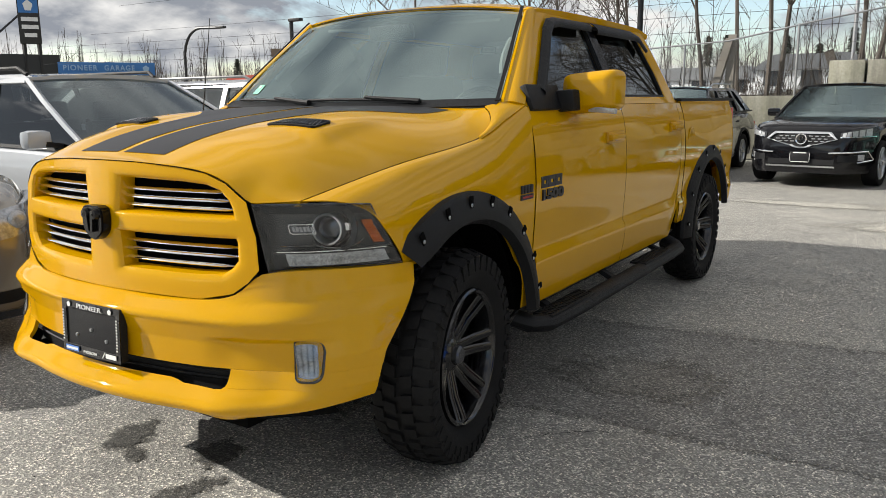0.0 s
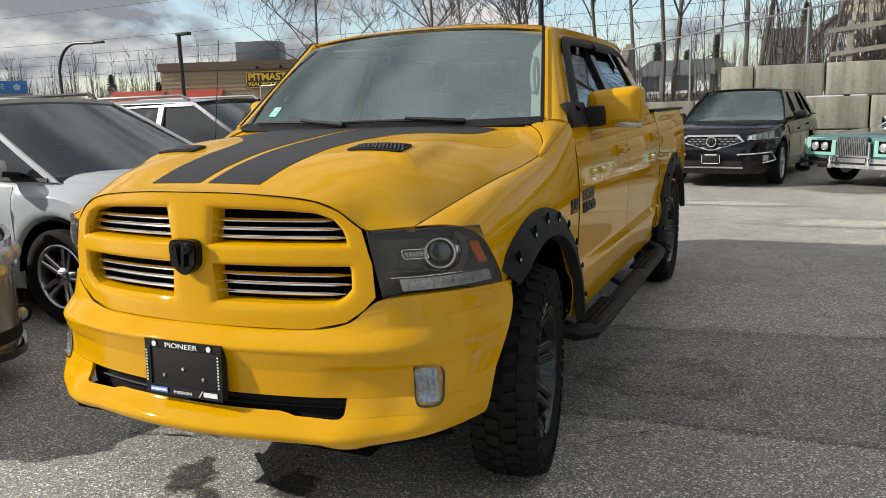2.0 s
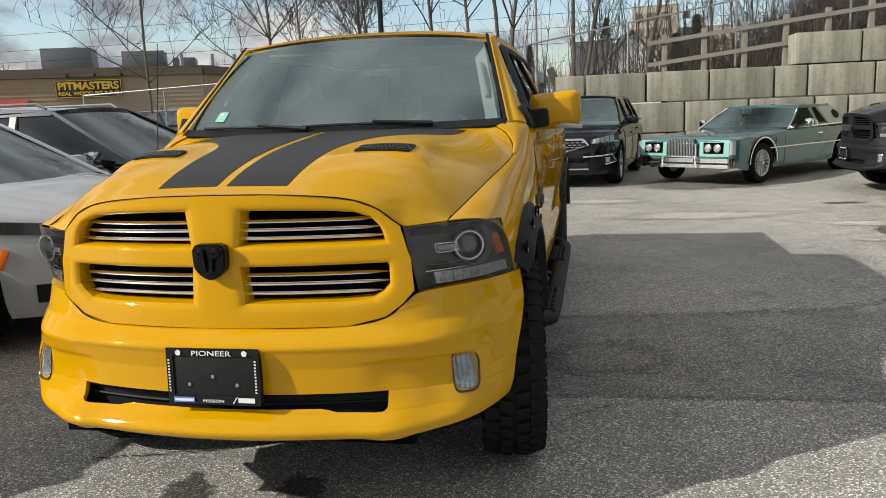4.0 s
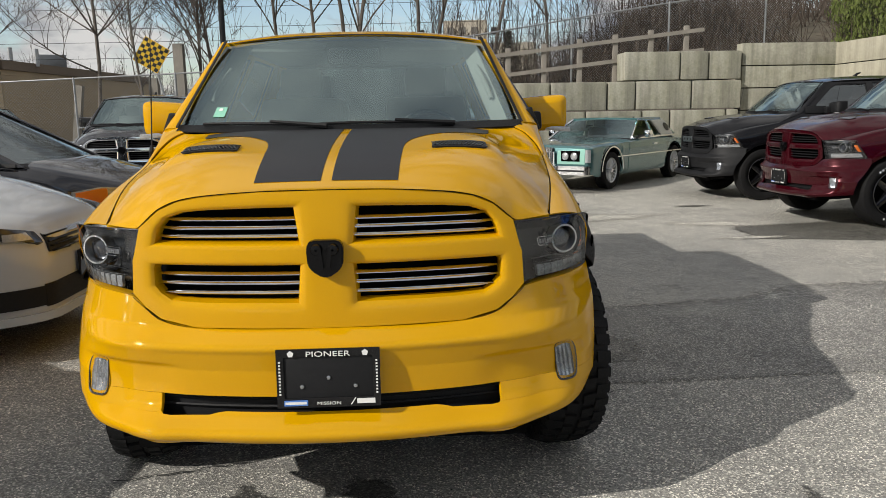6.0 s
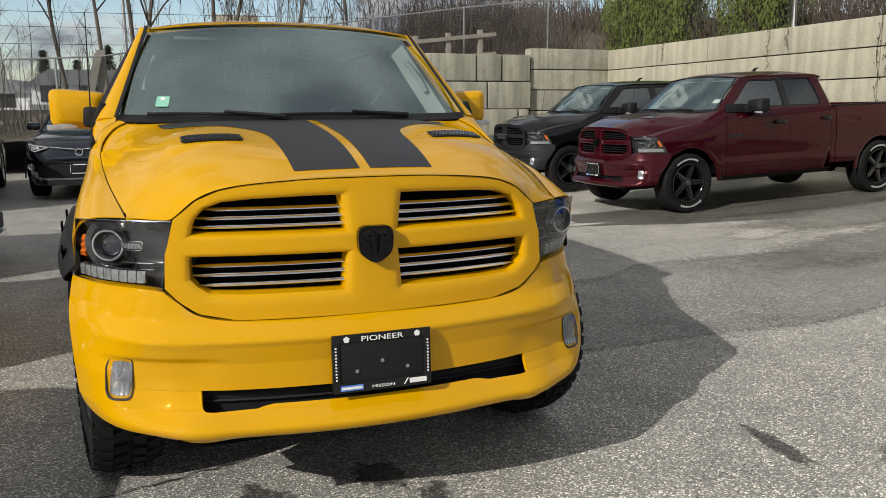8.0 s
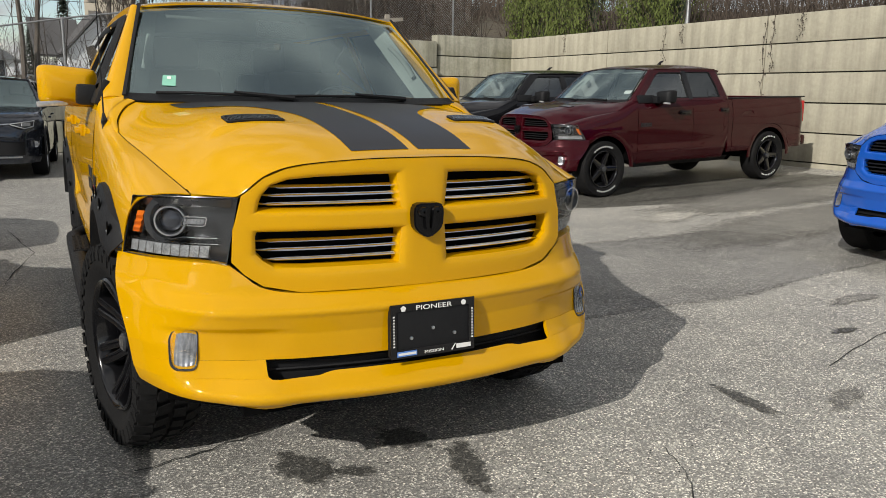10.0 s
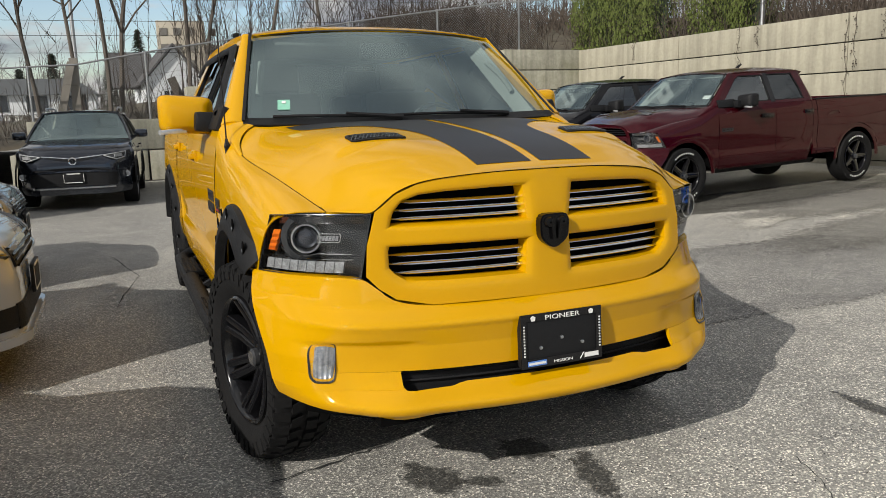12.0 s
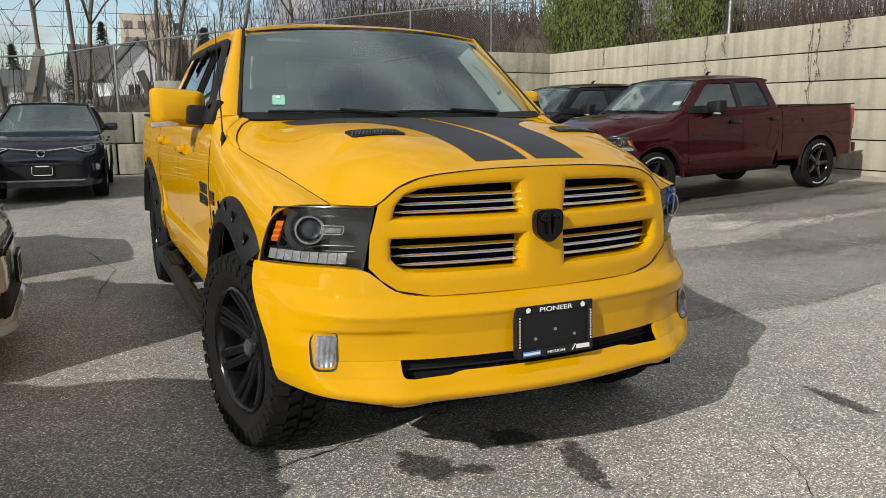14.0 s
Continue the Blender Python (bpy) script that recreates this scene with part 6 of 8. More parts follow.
# black pickup beside it
black = pickup(pose(6.05, 9.72, 0.02, 1.2, 0, -88) @ LOWER, "gloss black pickup with a dark textured bumper", "black", BLACK_PAINT, BRIGHT_LAMP, dict(BLACK_TRIM, slat=BLACK_PLASTIC, bumper=BLACK_PLASTIC, bumper_side=BLACK_PLASTIC, bumper_lip=BLACK_PLASTIC, grille_surround=BLACK_PLASTIC), ("emblem",))
bm = bmesh.new()
for i in range(3):
    out = even([(-0.052, -0.045), (0.052, -0.045), (0.052, 0.045), (-0.052, 0.045)], 16)
    ring_sheet(out, [(a * 0.5, c * 0.35) for a, c in out], lambda a, c: (0.13 * (i - 1) + a, -0.845, 1.01 + c), 0.01, bm)
part("grille_badge", bm, SILVER, black, "silver maker's badge drawn as plain blocks")
# blue pickup
pickup(pose(6.2, 0.62, 0.02, 1.2, 0, -86) @ LOWER, "bright blue pickup with black grille", "bright blue", BLUE, BRIGHT_LAMP, dict(BLACK_TRIM, slat=BLACK_PLASTIC), ("hood_vent",))
# dark pickup with chrome grille
SILVER_RIM = dict(rim=0.25, mat=SILVER, n=5, w0=0.1, w1=0.07, label="silver five-spoke rim")
pickup(pose(-4.35, 10.3, 0, 0, 0, 6) @ LOWER, "dark grey pickup with chrome grille bars", "dark grey", GRAPHITE, BRIGHT_LAMP, dict(grille_surround=CHROME, slat=BLACK_PLASTIC, door_mirror=BLACK_GLOSS), ("hood_vent", "door_badge"), False, SILVER_RIM)
# maroon pickup at the far side
pickup(pose(-11.0, 19.5, 0, 0, 0, 62) @ LOWER, "dark maroon crew-cab pickup with chrome mirrors", "dark maroon", MAROON, BRIGHT_LAMP, dict(grille_surround=CHROME, door_mirror=CHROME, door_handle=CHROME, bumper=CHROME), ("hood_vent", "door_badge"), False, SILVER_RIM)


def black_suv():
    P = dict(hw=0.97, fo=0.93, wb=2.82, ro=1.15, R=0.375, sill=0.24, D=0.62, flat=0.55,
             top=[(-0.93, 0.62), (-0.90, 0.80), (-0.82, 0.93), (-0.5, 1.01), (0.4, 1.08), (2.6, 1.14), (3.6, 1.12), (3.97, 0.95)],  cab=(0.42, 1.22, 3.05, 3.62), belt=(1.07, 1.13), roof=1.62, hr=0.70, dome=0.07,
             pillars=[(1.62, 1.66, 0.10, BLACK_GLOSS), (2.62, 2.55, 0.12, BLACK_GLOSS), (3.35, 2.95, 0.20, None)],
             doors=[(0.55, 1.60), (1.62, 2.55)], wheel=dict(rim=0.255, mat=SILVER, n=5, pair=0.03, w0=0.04, w1=0.03, label="silver alloy rim"))
    car, I = vehicle("suv", pose(0.8, 11.93, 0, 0, 0, -9.7), "glossy black mid-size suv with silver-edged pentagon grille", "suv", BLACK_PAINT, P)
    def on(x, z, proud):
        return x, I["y"](x, z) - proud, z
    out = even([(-0.42, 0.878), (0.42, 0.878), (0.535, 0.775), (0.05, 0.632), (-0.05, 0.632), (-0.535, 0.775)], 48)
    inn = [(x * 0.935, 0.765 + (z - 0.765) * 0.83) for x, z in out]
    g0 = part("grille_frame", ring_sheet(out, inn, lambda x, z: on(x, z, 0.035), 0.02), SILVER, car, "silver pentagon grille frame")
    part("grille_mesh", sheet(span(-0.50, 0.50, 21), span(0, 1, 6), lambda x, v: on(x, (lambda lo, hi: lo + (hi - lo) * v)(0.645 + 0.25 * max(0.0, abs(x) - 0.05), 0.868 - 0.9 * max(0.0, abs(x) - 0.41)), 0.02), 0.02), BLACK_PLASTIC, g0)
    for i in range(9):
        for j in range(4):
            x, z = -0.36 + 0.09 * i + (0.045 if j % 2 else 0.0), 0.70 + 0.04 * j
            if abs(x) > 0.11 and z > 0.66 + 0.25 * abs(x):
                bm = bmesh.new()
                box(bm, on(x, z, 0.042), (0.055, 0.006, 0.014), None, 0.003)
                part("mesh_tab", bm, SILVER, g0)
    e = ring_part("emblem", car, CHROME, (0, I["y"](0, 0.77) - 0.052, 0.775), 0.085, 0.014, 0.01, "plain silver ring emblem")
    bm = bmesh.new()
    for sx in (-1, 1):
        bar(bm, (sx * 0.045, I["y"](0, 0.77) - 0.056, 0.715), (sx * 0.012, I["y"](0, 0.77) - 0.056, 0.84), 0.016, 0.01, (0, 1, 0))
    part("emblem_bars", bm, CHROME, e)
    for s in (1, -1):
        top, low = (lambda x: 0.872 + 0.24 * (x - 0.55)), (lambda x: 0.80 + 0.03 * (x - 0.55))
        lamp = part("headlamp", face(I, 0.555, 0.955, 0.74, 0.86, 0.018, 14, 4, s, top, low), LAMP_DARK, car, "slim clear headlamp")
        for i in range(5):
            x = 0.615 + 0.066 * i
            part("lamp_cell", face(I, x - 0.027, x + 0.027, 0.80, 0.865, 0.034, 3, 3, s, lambda q: top(q) - 0.014, lambda q: low(q) + 0.016), LAMP_WHITE, lamp)
        part("lamp_edge", face(I, 0.56, 0.95, 0.80, 0.865, 0.036, 10, 2, s, lambda q: low(q) + 0.012, low), CHROME, lamp)
        out = [(0.42, 0.565), (0.88, 0.585), (0.935, 0.45), (0.78, 0.415)]
        bm = bmesh.new()
        tube(bm, [(lambda q: (s * q[0], q[1], q[2]))(on(a + (c - a) * k, b + (d - b) * k, 0.02)) for (a, b), (c, d) in zip(out, out[1:]) for k in span(0, 1, 6)], 0.013, 6)
        part("bumper_trim", bm, CHROME, car, "bright bracket trim round the fog lamp")
        part("fog_recess", face(I, 0.55, 0.87, 0.43, 0.53, 0.008, 6, 3, s), BLACK_PLASTIC, car)
        part("fog_lamp", face(I, 0.79, 0.85, 0.45, 0.54, 0.02, 4, 3, s), LAMP_WHITE, car)
    part("lower_grille", face(I, -0.50, 0.50, 0.38, 0.46, 0.01, 12, 3), BLACK_PLASTIC, car)
    part("chrome_strip", face(I, -0.52, 0.52, 0.335, 0.362, 0.03, 12, 2), CHROME, car, "bright lower bumper strip")
    plate_on(car, I, 0.49)


def grey_suv():
    P = dict(hw=0.92, fo=0.90, wb=2.66, ro=1.0, R=0.36, sill=0.26, D=0.60, flat=0.55,
             top=[(-0.90, 0.66), (-0.87, 0.84), (-0.80, 0.94), (-0.5, 1.03), (0.35, 1.12), (2.4, 1.16), (3.3, 1.14), (3.66, 0.95)],  cab=(0.38, 1.10, 2.75, 3.35), belt=(1.11, 1.16), roof=1.60, hr=0.70, dome=0.06,
             pillars=[(1.48, 1.52, 0.10, BLACK_GLOSS), (2.42, 2.35, 0.12, BLACK_GLOSS), (3.05, 2.68, 0.22, None)],
             doors=[(0.5, 1.46), (1.48, 2.38)], wheel=dict(rim=0.23, mat=SILVER, n=5, pair=0.03, w0=0.04, w1=0.03, label="silver alloy rim"), flare=BLACK_PLASTIC)
    car, I = vehicle("suv", pose(-1.99, 11.71, 0, 0, 0, -4), "dark slate compact suv with slim headlamps and roof rails", "suv", NAVY_GREY, P)
    def on(x, z, proud):
        return x, I["y"](x, z) - proud, z
    part("upper_grille", face(I, -0.46, 0.46, 0.80, 0.85, 0.012, 16, 2, 1, lambda x: 0.835 + 0.11 * abs(x), lambda x: 0.775 + 0.20 * abs(x)), BLACK_GLOSS, car)
    part("chrome_strip", face(I, -0.46, 0.46, 0.865, 0.885, 0.024, 16, 2, 1, lambda x: 0.850 + 0.10 * abs(x), lambda x: 0.836 + 0.10 * abs(x)), CHROME, car)
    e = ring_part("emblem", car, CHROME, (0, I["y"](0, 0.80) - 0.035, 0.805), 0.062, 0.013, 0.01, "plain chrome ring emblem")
    bm = bmesh.new()
    box(bm, (0, I["y"](0, 0.80) - 0.042, 0.815), (0.10, 0.008, 0.016))
    box(bm, (0, I["y"](0, 0.80) - 0.042, 0.80), (0.016, 0.008, 0.09))
    part("emblem_bars", bm, CHROME, e)
    part("middle_grille", face(I, -0.60, 0.60, 0.62, 0.70, 0.012, 14, 3, 1, lambda x: 0.700 - 0.05 * abs(x), lambda x: 0.655 - 0.02 * abs(x)), BLACK_GLOSS, car)
    part("lower_grille", face(I, -0.66, 0.66, 0.40, 0.62, 0.016, 14, 4, 1, lambda x: 0.63 - 0.04 * abs(x), lambda x: 0.40), BLACK_PLASTIC, car)
    part("bumper_fold", face(I, -0.68, 0.68, 0.62, 0.64, 0.028, 16, 2, 1, lambda x: 0.652 - 0.04 * abs(x), lambda x: 0.632 - 0.04 * abs(x)), NAVY_GREY, car)
    part("skid_strip", face(I, -0.62, 0.62, 0.355, 0.38, 0.03, 14, 2), SILVER, car)
    for s in (1, -1):
        top, low = (lambda x: 0.890 + 0.15 * (x - 0.45)), (lambda x: 0.880 - 0.35 * (x - 0.45) if x < 0.66 else 0.806 + 0.25 * (x - 0.66))
        lamp = part("headlamp", face(I, 0.45, 0.86, 0.80, 0.92, 0.016, 14, 4, s, top, low), LAMP_DARK, car, "slim headlamp with a bright light line")
        loop = [(0.47, 0.885), (0.80, 0.932), (0.785, 0.845), (0.67, 0.815), (0.47, 0.880)]
        bm = bmesh.new()
        tube(bm, [(lambda q: (s * q[0], q[1], q[2]))(on(a + (c - a) * k, b + (d - b) * k, 0.034)) for (a, b), (c, d) in zip(loop, loop[1:]) for k in span(0, 1, 5)], 0.009, 6)
        part("running_light", bm, LAMP_WHITE, lamp, "white running light outline")
        part("lamp_cell", face(I, 0.64, 0.75, 0.85, 0.90, 0.030, 5, 3, s), LAMP_STRIP, lamp)
        ring_part("fog_bezel", car, CHROME, (s * 0.80, I["y"](0.80, 0.56) - 0.012, 0.56), 0.050, 0.008, 0.02)
        disc_part("fog_lamp", car, LAMP_WHITE, (s * 0.80, I["y"](0.80, 0.56) - 0.012, 0.56), 0.042)
        bm = bmesh.new()
        tube(bm, [(s * 0.60, 1.35, 1.64), (s * 0.62, 1.45, 1.69), (s * 0.62, 2.5, 1.69), (s * 0.60, 2.62, 1.63)], 0.018, 6)
        part("roof_rail", bm, SILVER, car)
    plate_on(car, I, 0.53)


def vintage_coupe():
    P = dict(hw=1.0, fo=0.92, wb=3.05, ro=1.65, R=0.36, sill=0.26, D=0.12, flat=0.93, nose_up=0.10, crown=0.015, shoulder=0.05,
             top=[(-0.92, 0.78), (-0.88, 0.84), (-0.3, 0.88), (0.8, 0.92), (2.6, 0.94), (3.6, 0.90), (4.60, 0.84), (4.70, 0.70)],  cab=(0.92, 1.62, 2.75, 3.30), belt=(0.92, 0.94), roof=1.31, hr=0.74, dome=0.04, glass=GLASS,
             pillars=[(2.02, 2.0, 0.05, CHROME), (2.75, 2.55, 0.62, VINYL)], belt_mat=CHROME, post_mat=CHROME, post=0.05,
             side=[(0.0, 0.985), (0.10, 1.0), (0.22, 1.0), (0.4, 0.985), (0.6, 0.985), (0.8, 0.98), (0.92, 0.97), (1.0, 0.955)],
             doors=[(0.72, 2.12)], handle_mat=CHROME, mir=0.14, mir_mat=CHROME, wheel=dict(rim=0.23, mat=SILVER, n=16, w=0.22, w0=0.02, w1=0.03, label="silver finned wheel cover"))
    car, I = vehicle("vintage_coupe", pose(3.40, 11.85, 0, 0, 0, -41), "long teal vintage coupe with chrome bumper and cream roof", "vintage car", TEAL, P)
    g0 = part("grille_shell", face(I, -0.30, 0.30, 0.50, 0.88, 0.06, 8, 4, 1, lambda x: 0.89 - 0.10 * abs(x), None), CHROME, car, "upright chrome grille")
    part("grille_opening", face(I, -0.265, 0.265, 0.53, 0.82, 0.072, 6, 3), LAMP_DARK, g0)
    for i in range(17):
        x = -0.25 + i * 0.5 / 16
        bm = bmesh.new()
        box(bm, (x, I["y"](0, 0.6) - 0.082, 0.675), (0.010, 0.014, 0.29))
        part("grille_bar", bm, SILVER, g0)
    for s in (1, -1):
        lamp = part("headlamp_panel", face(I, 0.34, 0.90, 0.52, 0.80, 0.015, 8, 3, s), TEAL_PALE, car, "pale teal headlamp panel")
        part("lamp_recess", face(I, 0.42, 0.80, 0.57, 0.76, 0.022, 6, 3, s), DEEP_BLACK, lamp)
        for x in (0.52, 0.70):
            c = (s * x, I["y"](x, 0.6) - 0.03, 0.665)
            disc_part("headlight", lamp, LAMP_STRIP, c, 0.064, 0.03, "round sealed headlight")
            ring_part("bezel", lamp, CHROME, c, 0.070, 0.007, 0.012)
        part("corner_lamp", face(I, 0.91, 0.985, 0.55, 0.78, 0.012, 5, 3, s), LAMP_WHITE, car)
        bm = bmesh.new()
        sheet(span(0.45, 2.55, 10), [0, 1], lambda y, v: (s * (I["half"](y) * 0.955 + 0.008), y, 0.285 + 0.05 * v), 0.006 * s, bm)
        part("sill_trim", bm, CHROME, car)
        bm = bmesh.new()
        rr = 0.43
        sheet(span(0.0, math.pi, 18), [0, 1], lambda a, v: (s * (1.0 + 0.008), (rr + 0.025 * v) * math.cos(a), 0.36 + (rr + 0.025 * v) * math.sin(a)), 0.004 * s, bm)
        part("arch_trim", bm, CHROME, car)
        bm = bmesh.new()
        out = [(2.80 + 0.13 * math.cos(a), 1.12 + 0.085 * math.sin(a)) for a in span(0, 2 * math.pi, 21)[:-1]]
        q = [bm.verts.new(I["g"](y, z, s, 0.012)) for y, z in out]
        bm.faces.new(q)
        part("opera_window", bm, BLACK_GLOSS, car, "oval rear side window")
        bm = bmesh.new()
        sheet(span(0.2, 4.5, 10), [0, 1], lambda y, v: (s * (I["half"](y) * 1.0 + 0.006), y, 0.60 + 0.018 * v), 0.004 * s, bm)
        part("side_moulding", bm, CHROME, car)
    bmp = part("front_bumper", face(I, -1.0, 1.0, 0.33, 0.49, 0.10, 26, 4), CHROME, car, "heavy chrome front bumper")
    part("bumper_strip", face(I, -0.95, 0.95, 0.39, 0.42, 0.115, 20, 2), BLACK_PLASTIC, bmp)
    for x in (-0.34, 0.34):
        bm = bmesh.new()
        box(bm, (x, I["y"](0, 0.4) - 0.13, 0.42), (0.07, 0.06, 0.20), None, 0.015)
        part("over_rider", bm, CHROME, bmp)


def van(m, label, paint_, name, kind):
    P = dict(hw=0.99, fo=0.98, wb=3.08, ro=1.08, R=0.36, sill=0.24, D=0.70, flat=0.45,
             top=[(-0.98, 0.60), (-0.94, 0.74), (-0.86, 0.83), (-0.5, 0.95), (0.10, 1.08), (2.6, 1.12), (3.8, 1.08), (4.16, 0.9)],  cab=(0.02, 1.12, 3.60, 3.95), belt=(1.05, 1.12), roof=1.63, hr=0.73, dome=0.07, glass=GLASS_TINT,
             pillars=[(1.55, 1.58, 0.08, PILLAR_GREY if kind == "dark" else BLACK_GLOSS), (2.75, 2.72, 0.08, PILLAR_GREY if kind == "dark" else BLACK_GLOSS), (3.75, 3.5, 0.22, None)],
             doors=[(0.42, 1.52), (1.54, 2.74)], mir_mat=CHROME if kind == "dark" else paint_, belt_mat=BLACK_PLASTIC, screen=GLASS_DIM,
             wheel=dict(rim=0.235, mat=SILVER, n=5, pair=0.035, w0=0.04, w1=0.032, label="silver split-spoke alloy rim"))
    car, I = vehicle(name, m, label, "minivan", paint_, P)
    for s in (1, -1):
        if kind == "dark":
            top = lambda x: 0.785 + 0.16 * (x - 0.5) - 0.5 * max(0.0, x - 0.84)
            low = lambda x: 0.655 + 0.02 * (x - 0.5) + 0.6 * max(0.0, 0.60 - x) + 0.4 * max(0.0, x - 0.82)
            lamp = part("headlamp", face(I, 0.48, 0.945, 0.60, 0.80, 0.016, 20, 5, s, top, low), LAMP_GREY, car, "large clear headlamp with an amber end")
            disc_part("reflector", lamp, CHROME, (s * 0.66, I["y"](0.66, 0.72) - 0.02, 0.725), 0.05, 0.02, "chrome reflector")
            part("amber_reflector", face(I, 0.815, 0.935, 0.70, 0.80, 0.028, 8, 4, s, lambda x: top(x) - 0.012, lambda x: low(x) + 0.012), AMBER, lamp, "amber lamp end")
        else:
            lamp = part("headlamp", face(I, 0.50, 0.95, 0.66, 0.80, 0.012, 14, 4, s, lambda x: 0.79 + 0.22 * (x - 0.5), lambda x: 0.72 + 0.20 * (x - 0.5)), LAMP_DARK, car, "slim swept headlamp")
            part("lamp_cell", face(I, 0.60, 0.72, 0.755, 0.80, 0.02, 5, 3, s), LAMP_WHITE, lamp)
            bm = bmesh.new()
            box(bm, (s * (I["half"](-0.44) * 0.995), -0.44, 0.64), (0.016, 0.045, 0.14), pose(0, 0, 0, 24, 0, -16 * s), 0.005)
            part("side_marker", bm, AMBER, car, "amber side marker")
        part("fog_recess", face(I, 0.55, 0.85, 0.34, 0.46, 0.008, 6, 3, s), BLACK_PLASTIC, car)
        bm = bmesh.new()
        tube(bm, [(s * 0.64, 1.25, 1.66), (s * 0.66, 1.35, 1.715), (s * 0.66, 3.3, 1.715), (s * 0.64, 3.42, 1.66)], 0.018, 6)
        part("roof_rail", bm, PILLAR_GREY if kind == "dark" else BLACK_PLASTIC, car)
    gr = part("grille", face(I, -0.46, 0.46, 0.62, 0.78, 0.014, 14, 4, 1, lambda x: 0.785 - 0.02 * abs(x), lambda x: 0.63 + 0.06 * abs(x)), BLACK_PLASTIC, car)
    for i in range(4):
        z = 0.655 + 0.032 * i
        part("grille_bar", face(I, -0.44, 0.44, z, z + 0.010, 0.026, 12, 2, 1), CHROME if kind == "dark" else BLACK_GLOSS, gr)
    part("winged_mark", face(I, -0.16, 0.16, 0.745, 0.775, 0.034, 8, 2), CHROME, gr, "plain chrome wing shape")
    part("lower_grille", face(I, -0.55, 0.55, 0.33, 0.47, 0.01, 14, 3), BLACK_PLASTIC, car)
    part("lower_lip", face(I, -0.80, 0.80, 0.25, 0.30, 0.03, 18, 3), paint_ if kind != "dark" else CHROME, car)
    plate_on(car, I, 0.53)


def tan_sedan():
    P = dict(hw=0.92, fo=0.95, wb=2.75, ro=1.05, R=0.33, sill=0.20, D=0.62, flat=0.50,
             top=[(-0.95, 0.63), (-0.92, 0.76), (-0.84, 0.85), (-0.5, 0.95), (0.35, 1.05), (2.6, 1.06), (3.3, 1.04), (3.72, 0.98), (3.80, 0.78)],  cab=(0.28, 1.12, 2.35, 3.15), belt=(0.98, 1.02), roof=1.40, hr=0.70, dome=0.05,
             pillars=[(1.5, 1.52, 0.09, BLACK_GLOSS), (2.75, 2.35, 0.2, None)], doors=[(0.45, 1.48), (1.5, 2.45)],
             wheel=dict(rim=0.22, mat=SILVER, n=6, w0=0.06, w1=0.05, label="silver alloy rim"))
    car, I = vehicle("sedan", pose(-3.02, -0.50, 0, 0, 0, 88), "pale bronze sedan with round fog lamps", "sedan", BRONZE, P)
    for s in (1, -1):
        lamp = part("headlamp", face(I, 0.44, 0.86, 0.55, 0.74, 0.012, 12, 5, s, lambda x: 0.80 + 0.16 * (x - 0.44), lambda x: 0.64 + 0.12 * (x - 0.44)), LAMP_GREY, car, "clear headlamp with round reflectors")
        for x in (0.56, 0.70):
            disc_part("reflector", lamp, LAMP_WHITE, (s * x, I["y"](x, 0.74) - 0.01, 0.745), 0.055, 0.02)
        ring_part("fog_bezel", car, BLACK_PLASTIC, (s * 0.74, I["y"](0.74, 0.38) - 0.012, 0.36), 0.055, 0.012, 0.02)
        disc_part("fog_lamp", car, LAMP_WHITE, (s * 0.74, I["y"](0.74, 0.38) - 0.012, 0.36), 0.045, 0.02, "round fog lamp")
    gr = part("grille", face(I, -0.40, 0.40, 0.52, 0.68, 0.014, 12, 4), BLACK_PLASTIC, car)
    for i in range(4):
        part("grille_bar", face(I, -0.38, 0.38, 0.545 + 0.034 * i, 0.555 + 0.034 * i, 0.026, 10, 2), CHROME, gr)
    part("lower_grille", face(I, -0.80, 0.80, 0.27, 0.34, 0.012, 18, 3), BLACK_PLASTIC, car)
    part("lower_lip", face(I, -0.82, 0.82, 0.19, 0.235, 0.05, 18, 3), GRAPHITE, car)
    plate_on(car, I, 0.45)


black_suv()
grey_suv()
vintage_coupe()
van(pose(-2.92, 2.02, 0, 0, 0, 90), "pearl white minivan with slim swept headlamps", WHITE_PAINT, "minivan", "white")
van(pose(-3.22, 4.90, 0, 0, 0, 90), "dark grey minivan with chrome mirrors and grille", GRAPHITE, "minivan", "dark")
tan_sedan()


# ---- behind the lot ----
SOIL = mat("brambly_bank", (0.085, 0.070, 0.048), 0.95, vary=0.4, scale=1.5, fine=14, bump=0.8, bump_scale=9, dirt=(0.05, 0.06, 0.025), dirt_amt=0.6)
BARK = mat("grey_bark", (0.115, 0.098, 0.082), 0.9, vary=0.3, scale=4, fine=40, bump=0.4, bump_scale=60)
TWIG = mat("bare_twigs", (0.075, 0.058, 0.045), 0.9, vary=0.3)
GALV = mat("galvanised_steel", (0.36, 0.37, 0.38), 0.45, 0.8, vary=0.2, scale=8)
OLD_WOOD = mat("weathered_wood", (0.24, 0.22, 0.19), 0.9, vary=0.25, scale=3, fine=50, bump=0.4, bump_scale=40)
BLACK_STEEL = mat("black_steel", (0.02, 0.021, 0.023), 0.45, 0.3, vary=0.2)
LEAF = mat("cedar_hedge", (0.10, 0.128, 0.026), 0.8, vary=0.45, scale=2.5, fine=25)
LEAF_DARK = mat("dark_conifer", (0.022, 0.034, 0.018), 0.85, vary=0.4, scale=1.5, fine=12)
SIDING = mat("tan_lap_siding", (0.34, 0.265, 0.17), 0.8, vary=0.08, scale=1.0, fine=12)
SIDING_DARK = mat("brown_fascia", (0.14, 0.105, 0.075), 0.8, vary=0.1)
